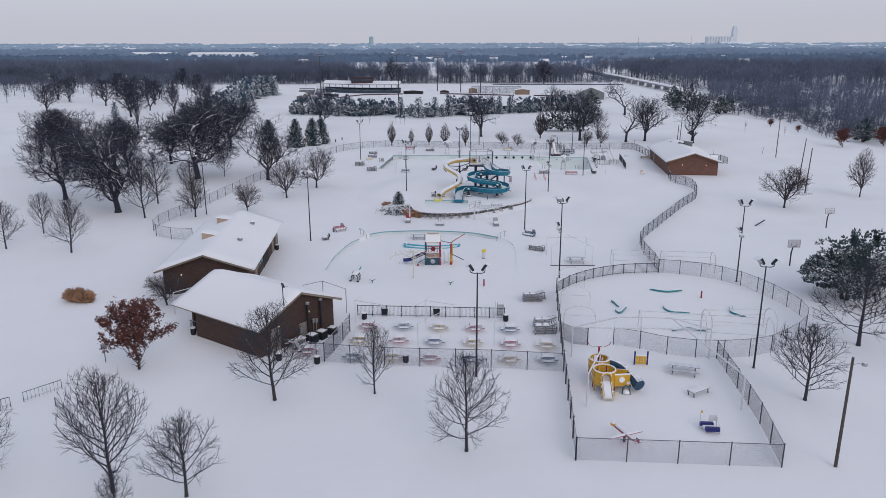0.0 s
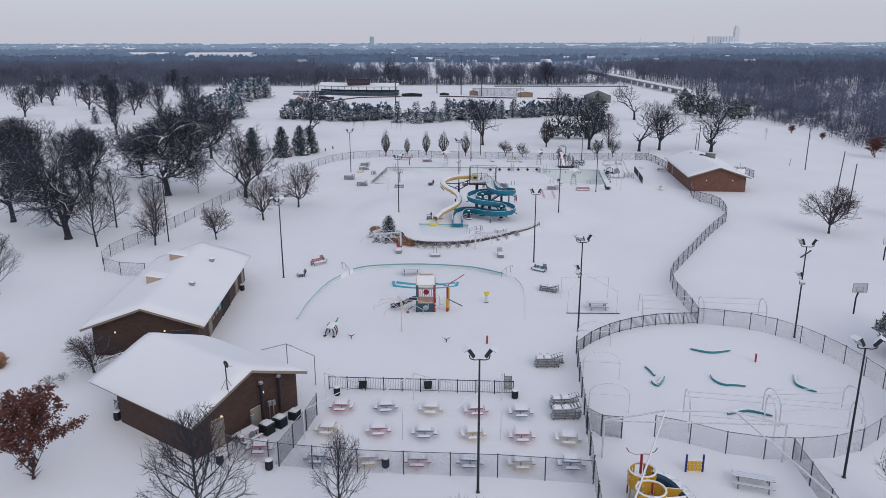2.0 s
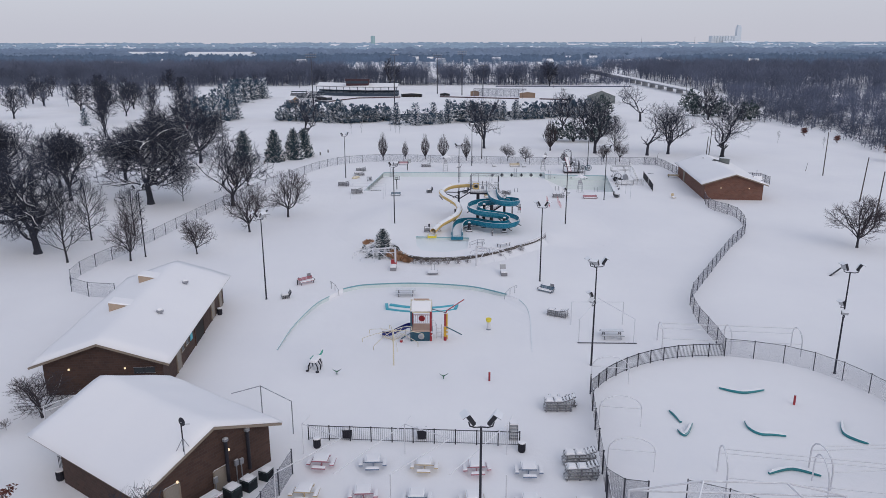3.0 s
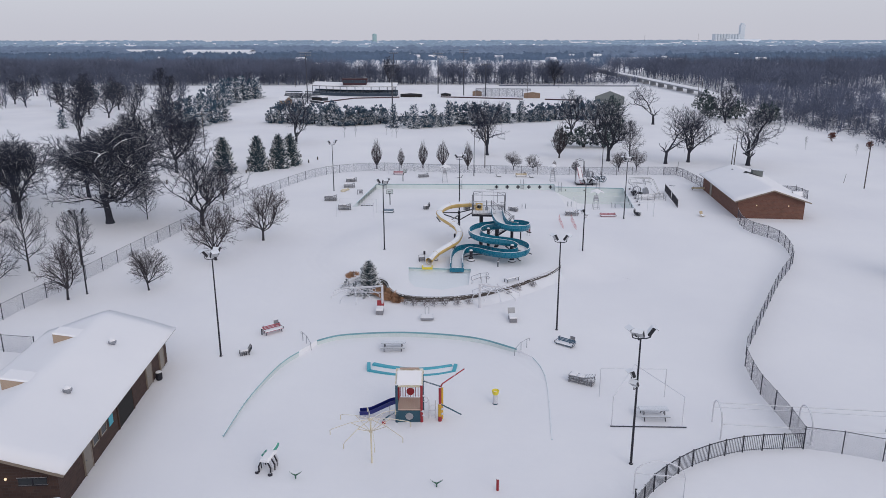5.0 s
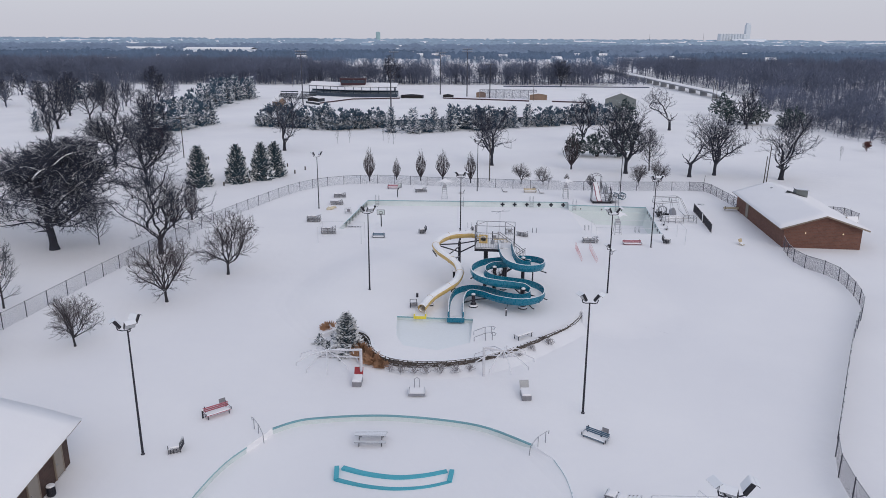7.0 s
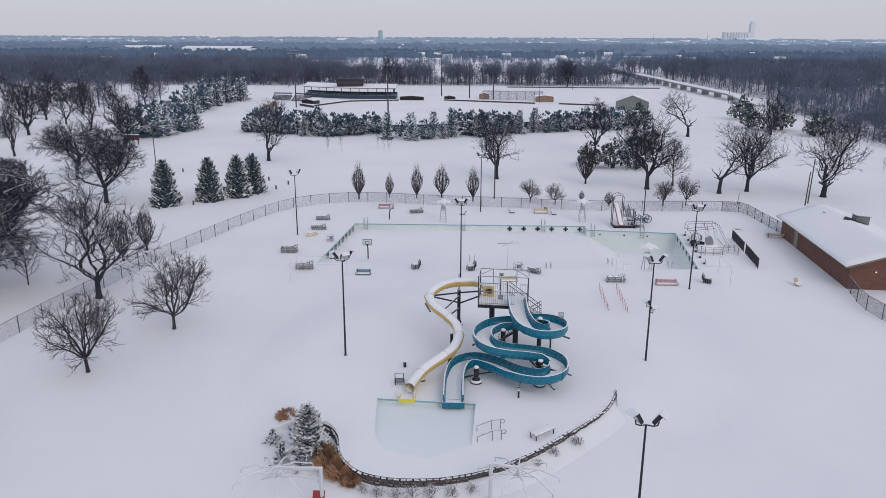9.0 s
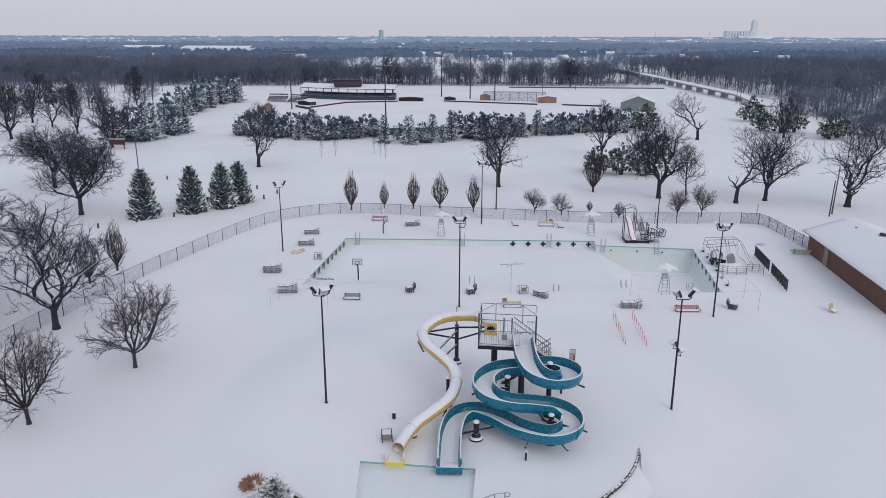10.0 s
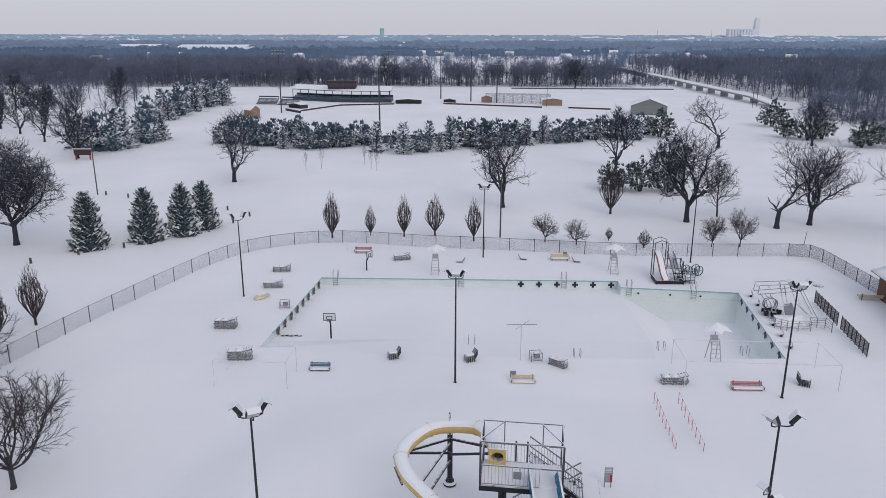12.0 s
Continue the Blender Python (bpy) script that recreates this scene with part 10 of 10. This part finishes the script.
part("entry_arch", Geo().tube([(0.42, -0.95, 0.8)] + arch + [(-0.42, -0.95, 0.8)], 0.06, 6), M_YELLOW, yp, "yellow arch over the slide")
part("arch_snow", Geo().tube([(x, y, z + 0.06) for x, y, z in arch[1:-1]], 0.05, 6), M_ROOFSNOW, yp)
plate = Geo().sweep(spline([(0.75, -0.55, 1.0), (1.3, -0.5, 1.0), (2.05, -0.3, 0.95)], 4), [(-0.04, -0.5), (0.04, -0.5), (0.04, 0.5), (-0.04, 0.5)])
part("side_panel", plate, M_YELLOW, yp, "yellow crawl tunnel side with a round window")
part("window", Geo().cyl((1.35, -0.62, 1.1), (1.33, -0.53, 1.1), 0.25, n=16), M_ROOFSNOW, yp, "snow-filled round window")
part("far_panel", Geo().sweep(spline([(0.75, 0.5, 1.05), (1.3, 0.5, 1.05), (2.05, 0.45, 1.0)], 4), [(-0.04, -0.5), (0.04, -0.5), (0.04, 0.5), (-0.04, 0.5)]), M_YELLOW, yp)
part("tunnel_floor", Geo().beam((0.8, 0.0, 0.62), (2.1, 0.05, 0.58), 0.95, 0.06), M_YELLOW, yp)
part("tunnel_snow", Geo().beam((0.8, 0.0, 0.76), (2.1, 0.05, 0.72), 0.9, 0.18), M_ROOFSNOW, yp)
part("rail_snow", Geo().tube(spline([(0.75, -0.55, 1.53), (1.3, -0.5, 1.53), (2.05, -0.3, 1.48)], 4), 0.07, 6), M_ROOFSNOW, yp, "snow along the tunnel side")
tube = [(0.45 * math.cos(a * math.pi / 6), 0.45 * math.sin(a * math.pi / 6)) for a in range(12)]
part("tube_slide", Geo().sweep(spline([(0.6, 2.0, 1.45), (1.3, 1.75, 1.35), (1.95, 1.2, 1.15), (2.25, 0.6, 1.0), (2.5, 0.0, 0.85), (2.7, -0.55, 0.75)], 5), tube), M_NAVYTUBE, yp, "dark blue tube slide dusted with snow")
part("mouth", Geo().cyl((2.62, -0.4, 0.76), (2.78, -0.75, 0.66), 0.5, n=14), M_NAVYTUBE, yp)
part("tube_foot", Geo().cyl((2.3, 0.4, 0), (2.3, 0.4, 0.6), 0.06, n=6), M_SLATE, yp)
part("hoop_climber", Geo().tube([(1.35, -0.95, 0), (1.4, -0.9, 0.55), (1.65, -0.85, 0.75), (1.9, -0.9, 0.55), (1.98, -1.1, 0)], 0.06, 5), M_SLATE, yp)
part("climber_snow", Geo().lathe([(0.3, 0), (0.26, 0.16), (0.1, 0.24)], (1.66, -0.95, 0.12), 10), M_ROOFSNOW, yp)
part("mast", Geo().cyl((0.0, 2.5, 1.3), (0.0, 2.5, 2.75), 0.09, n=8), M_RED, yp, "red mast")
for s_ in (-1, 1):
    part("mast_arm", Geo().tube([(0.0, 2.5, 2.72), (s_ * 0.45, 2.5, 2.68), (s_ * 0.85, 2.55, 2.85), (s_ * 1.0, 2.6, 3.1)], 0.035, 5), M_RED, yp)
pn = thing("activity_panel", (17.68, 51.34, 0), 0, "yellow beaded activity panel between blue posts", "playground")
for x in (-0.57, 0.57):
    part("post", Geo().cyl((x, 0, 0), (x, 0, 1.28), 0.075, n=8), M_BLUE, pn)
for i in range(4):
    g = beaded(0.25, 0.06, 0.78, 3)
    g.v = [(y - 0.36 + i * 0.24, x, z) for x, y, z in g.v]
    part("beaded_slat", g, M_YELLOW, pn)
part("top_bar", Geo().cyl((-0.57, 0, 0.8), (0.57, 0, 0.8), 0.05, n=6), M_YELLOW, pn)
part("snow", Geo().tube([(-0.5, 0, 0.86), (0, 0, 0.88), (0.5, 0, 0.86)], 0.05, 6), M_ROOFSNOW, pn)
rk = thing("rocker", (19.85, 41.2, 0), -4, "blue rocking seat with a white frame in snow", "playground")
rk.scale = (0.72, 0.72, 0.72)
part("seat", Geo().box((-0.2, 0.5, 0.55), (1.35, 0.4, 0.35)), M_BLUE, rk)
part("seat", Geo().box((0.15, -0.5, 0.5), (1.4, 0.4, 0.4)), M_BLUE, rk)
part("side_frame", Geo().tube([(-0.85, 0.6, 0), (-0.85, 0.6, 1.7), (-0.8, 0.6, 1.75)], 0.05, 5), M_WHITE, rk)
part("side_frame", Geo().tube([(0.85, 0.6, 0), (0.85, 0.6, 1.4), (0.85, -0.6, 0.9), (0.85, -0.6, 0)], 0.05, 5), M_WHITE, rk)
part("back_panel", Geo().box((0.45, 0.75, 1.15), (0.8, 0.05, 0.7)), M_WHITE, rk)
part("flag", Geo().add([(-0.9, 0.6, 1.75), (-0.6, 0.6, 1.75), (-0.75, 0.6, 2.1)], [(0, 1, 2)]), M_YELLOW, rk)
part("snow", Geo().box((0.0, 0.0, 0.42), (1.3, 0.6, 0.2)), M_ROOFSNOW, rk)
pl = thing("airplane_rider", (13.2, 39.85, 0), 0, "small faded red and white airplane ride toy in snow", "playground")
part("fuselage", Geo().tube([(-0.5, 1.2, 0.65), (0.0, 0.1, 0.62), (0.35, -0.7, 0.62), (0.66, -1.3, 0.68)], [0.1, 0.13, 0.09, 0.05], 8), M_PINK, pl, "faded red body")
part("snow", Geo().tube([(-0.4, 1.0, 0.76), (0.0, 0.1, 0.75), (0.4, -0.8, 0.72)], [0.08, 0.09, 0.05], 6), M_ROOFSNOW, pl)
part("wing", Geo().beam((-1.3, -0.65, 0.62), (1.35, 0.45, 0.62), 0.24, 0.06), M_PINK, pl, "faded red wing")
part("wing_snow", Geo().beam((-1.1, -0.57, 0.68), (1.15, 0.37, 0.68), 0.14, 0.07), M_ROOFSNOW, pl)
part("tail_fin", Geo().box((0.62, -1.25, 0.85), (0.06, 0.3, 0.36), 25), M_PINK, pl)
part("tail_plane", Geo().beam((0.3, -1.35, 0.7), (0.95, -1.15, 0.7), 0.16, 0.04), M_PINK, pl)
part("spring", Geo().cyl((0, 0, 0), (0, 0, 0.56), 0.1, n=8), M_FPOST, pl)
part("nose", Geo().lathe([(0.04, -0.2), (0.2, -0.08), (0.2, 0.1), (0.05, 0.2)], (-0.55, 1.3, 0.72), 10), M_YELLOW, pl, "yellow rounded nose")

# ---- outside the fences ----
def bike_rack(a, b, label):
    v = Vector((b[0] - a[0], (b[1] - a[1]) * NORTH, 0))
    t = thing("bike_rack", (*a, 0), 0, label, "bike rack", "bike racks")
    part("frame", Geo().tube([(0, 0, 0), (0, 0, 0.85), v + Vector((0, 0, 0.85)), v], 0.035, 6), M_FPOST, t)
    n = max(3, int(v.length / 0.28))
    g = Geo()
    for i in range(1, n):
        q = v * (i / n)
        g.cyl((q.x, q.y, 0.0), (q.x, q.y, 0.83), 0.015, n=4)
    part("bars", g, M_GALV, t)
    part("low_rail", Geo().cyl((0, 0, 0.2), v + Vector((0, 0, 0.2)), 0.02, n=4), M_GALV, t)


bike_rack((-33.6, 44.9), (-31.7, 46.9), "long grey bike rack in open snow")
bike_rack((-36.5, 42.6), (-34.2, 44.2), "long grey bike rack in open snow")
bike_rack((-30.6, 44.2), (-26.6, 40.7), "long grey bike rack tipped in open snow")
sg = thing("park_sign", (-30.5, 51.6, 0), 10, "small grey park sign on a post", "sign")
part("post", Geo().cyl((0, 0, 0), (0, 0, 1.3), 0.04, n=6), M_FPOST, sg)
part("board", Geo().box((0, -0.03, 1.5), (0.5, 0.04, 0.5)), M_STRAP, sg)
sb = thing("sign_board", (-86.2, 236.0, 0), 0, "red park notice board on posts in snow", "sign")
part("board", Geo().box((0, 0, 1.9), (4.0, 0.2, 1.4)), M_MAROON, sb)
for x in (-1.7, 1.7):
    part("post", Geo().box((x, 0.1, 1.3), (0.25, 0.25, 2.6)), M_RED, sb)
part("snow", Geo().box((0, 0, 2.66), (4.1, 0.4, 0.14)), M_ROOFSNOW, sb)
for x, y in ((-52.6, 166.0), (-48.4, 169.5), (-43.8, 172.6), (-39.8, 176.0), (-36.4, 180.3), (-32.8, 185.0), (-62.5, 202.4), (-57.4, 200.5), (-36.4, 192.6), (-31.5, 189.0), (-56.5, 161.5)):
    t = thing("bollard", (x, y, 0), 0, "short dark wooden bollard along the snowy lane", "bollard", "lane bollards")
    part("post", Geo().cyl((0, 0, 0), (0, 0, 0.8), 0.16, 0.14, n=8), M_WOOD, t)
    part("cap", Geo().lathe([(0.15, 0), (0.1, 0.1)], (0, 0, 0.8), 8), M_ROOFSNOW, t)
fl = thing("fallen_post", (49.5, 97.0, 0), 0, "dark post lying aslant in the snow", "post")
part("post", Geo().cyl((-1.0, -0.7, 0.02), (1.1, 0.9, 0.55), 0.1, n=6), M_BLACK, fl)
for x, y in ((7.3, 110.7), (12.9, 91.2), (-17.2, 93.0)):
    z = MOUND if y > 105 else 0
    t = thing("short_post", (x, y, z), 0, "short dark pipe post in snow", "post", "short posts")
    part("pipe", Geo().cyl((0, 0, 0), (0, 0, 0.65), 0.07, n=6), M_POLE, t)
    part("cap", Geo().lathe([(0.1, 0), (0.1, 0.06)], (0, 0, 0.65), 8), M_ROOFSNOW, t)
lg = thing("pump_hatch", (-2.3, 112.6, MOUND), 10, "small wheeled pump frame beside the tube slide", "pump")
part("frame", Geo().tube([(-0.35, -0.2, 0), (-0.35, -0.2, 0.6), (0.35, -0.2, 0.6), (0.35, -0.2, 0)], 0.04, 5).tube([(-0.35, 0.3, 0), (-0.35, 0.3, 0.8), (0.35, 0.3, 0.8), (0.35, 0.3, 0)], 0.04, 5), M_FPOST, lg)
part("drum", Geo().cyl((-0.3, 0.05, 0.35), (0.3, 0.05, 0.35), 0.25, n=10), M_STRAP, lg)
t = thing("short_post", (-2.1, 115.4, MOUND), 0, "short dark pipe post in snow", "post", "short posts")
part("pipe", Geo().cyl((0, 0, 0), (0, 0, 0.5), 0.13, n=8), M_POLE, t)
part("cap", Geo().lathe([(0.15, 0), (0.1, 0.08)], (0, 0, 0.5), 8), M_ROOFSNOW, t)
hy = thing("drain_cover", (45.5, 161.0, 0.0), 0, "dark metal drain cover bared of snow", "drain")
part("plate", Geo().lathe([(0.6, 0), (0.58, 0.05), (0.3, 0.06)], (0, 0, 0), 14), M_POLE, hy)


# ---- dry grasses and low shrubs ----
def grass_clump(at, r, h, n, mat_, label, seed, name="ornamental_grass"):
    """A rounded tussock: arching blades that fan out of the crown and droop at their tips."""
    rng = random.Random(seed)
    g = Geo()
    for _ in range(n):
        a, q = rng.uniform(0, 6.28), r * 0.45 * math.sqrt(rng.random())
        x, y = q * math.cos(a), q * math.sin(a)
        b = a + rng.uniform(-0.9, 0.9)
        tip = rng.random() ** 0.8
        o, hh = r * (0.1 + 0.75 * tip), h * (1.05 - 0.6 * tip ** 2) * rng.uniform(0.7, 1.05)
        w, c, d = 0.013, math.cos(b), math.sin(b)
        sx, sy = -d * w, c * w
        mx, my = x + o * 0.45 * c, y + o * 0.45 * d
        g.add([(x - sx, y - sy, 0), (x + sx, y + sy, 0), (mx + sx, my + sy, hh * 0.8), (x + o * c, y + o * d, hh), (mx - sx, my - sy, hh * 0.8)], [(0, 1, 2, 3, 4)])
    t = thing(name, at, 0, label, "grass", "dry grasses")
    part("blades", g, mat_, t)


grass_clump((-41.3, 65.8, 0), 1.25, 1.5, 520, M_GRASS, "clump of tan dry ornamental grass in snow", 1)
grass_clump((-40.2, 65.6, 0), 1.2, 1.3, 420, M_GRASS, "clump of tan dry ornamental grass in snow", 2)
grass_clump((-39.5, 65.4, 0), 0.7, 0.8, 170, M_GRASS, "small clump of tan dry ornamental grass in snow", 3)
for i, (x, y, r, h) in enumerate(((-10.4, 108.3, 1.0, 1.3), (-6.2, 102.9, 1.2, 1.4), (-5.3, 102.0, 1.2, 1.3), (-6.9, 104.2, 0.9, 1.2), (-4.4, 101.2, 0.8, 0.9))):
    grass_clump((x, y, 0), r, h * 0.75, 300, M_GRASS, "tan dry grass clump beside the stone wall", 10 + i)
M_WISP = material("frosted_twigs", (0.20, 0.18, 0.19), 0.95, vary=0.3, scale=3, bump=0, snow=0.6, patch=0.6)
sh_me = meshes(crown_tree(210, 1.0, 0.6, -0.2, 0.1, 9, (0.1, 1.2), 0.14, 0.12, 14.0, 0.14, 0.004, 0.012, reach=0.5, heavy=0.01))
for i, (x, y, s) in enumerate(((-3.6, 100.3, 0.8), (-2.6, 99.9, 0.9), (-1.4, 99.8, 0.9), (-0.3, 99.8, 1.0), (0.9, 100.0, 1.0), (2.2, 100.1, 0.95), (3.4, 100.5, 0.8), (9.2, 104.4, 0.8), (11.0, 105.6, 0.9), (8.0, 103.2, 0.7), (-32.8, 61.8, 1.2), (-32.2, 62.9, 0.9))):
    tree_thing("low_shrub", sh_me, (M_WISP, M_WISP), (x, y, 0), i * 50, s, "small bare shrub dusted with snow beside the wall", "shrub", "low shrubs", wide=s * 1.2)
jl = conifer(220, 1.2, 1.3, 5, 8, 4, 0.1, 0.5, 0.12, 0.5)
for i, (x, y, s) in enumerate(((-9.6, 103.6, 1.0), (-10.8, 105.6, 0.8), (-8.2, 103.0, 0.9), (-7.4, 104.0, 0.9), (-9.2, 106.8, 0.8))):
    tree_thing("low_juniper", jl, (M_BARK, M_SPRUCE), (x, y, 0), i * 70, s, "low spreading juniper heaped with snow", "shrub", "low junipers")
sap = meshes(crown_tree(58, 7.0, 2.6, 1.4, 1.8, 12, (0.2, 0.9), 0.8, 0.6, 3.0, 0.7, 0.014, 0.1, 0.9, 0.09, 0.08, reach=0.4, flare=(0.4, 0.8), heavy=0.022))
for i, (x, y, h) in enumerate(((-28, 228, 4.5), (-31, 226, 4.0), (-19, 232, 4.2), (-17, 228, 4.0), (-15.5, 226, 4.4), (95, 205, 3.5), (103, 196, 3.0), (88, 215, 3.0), (-150, 300, 5), (-132, 262, 4.5))):
    tree_thing("sapling", sap, (M_BARK, M_TWIG), (x, y, 0), i * 60, h / 7, "thin leafless sapling in open snow", "tree", "saplings", wide=h / 7 * 0.5)
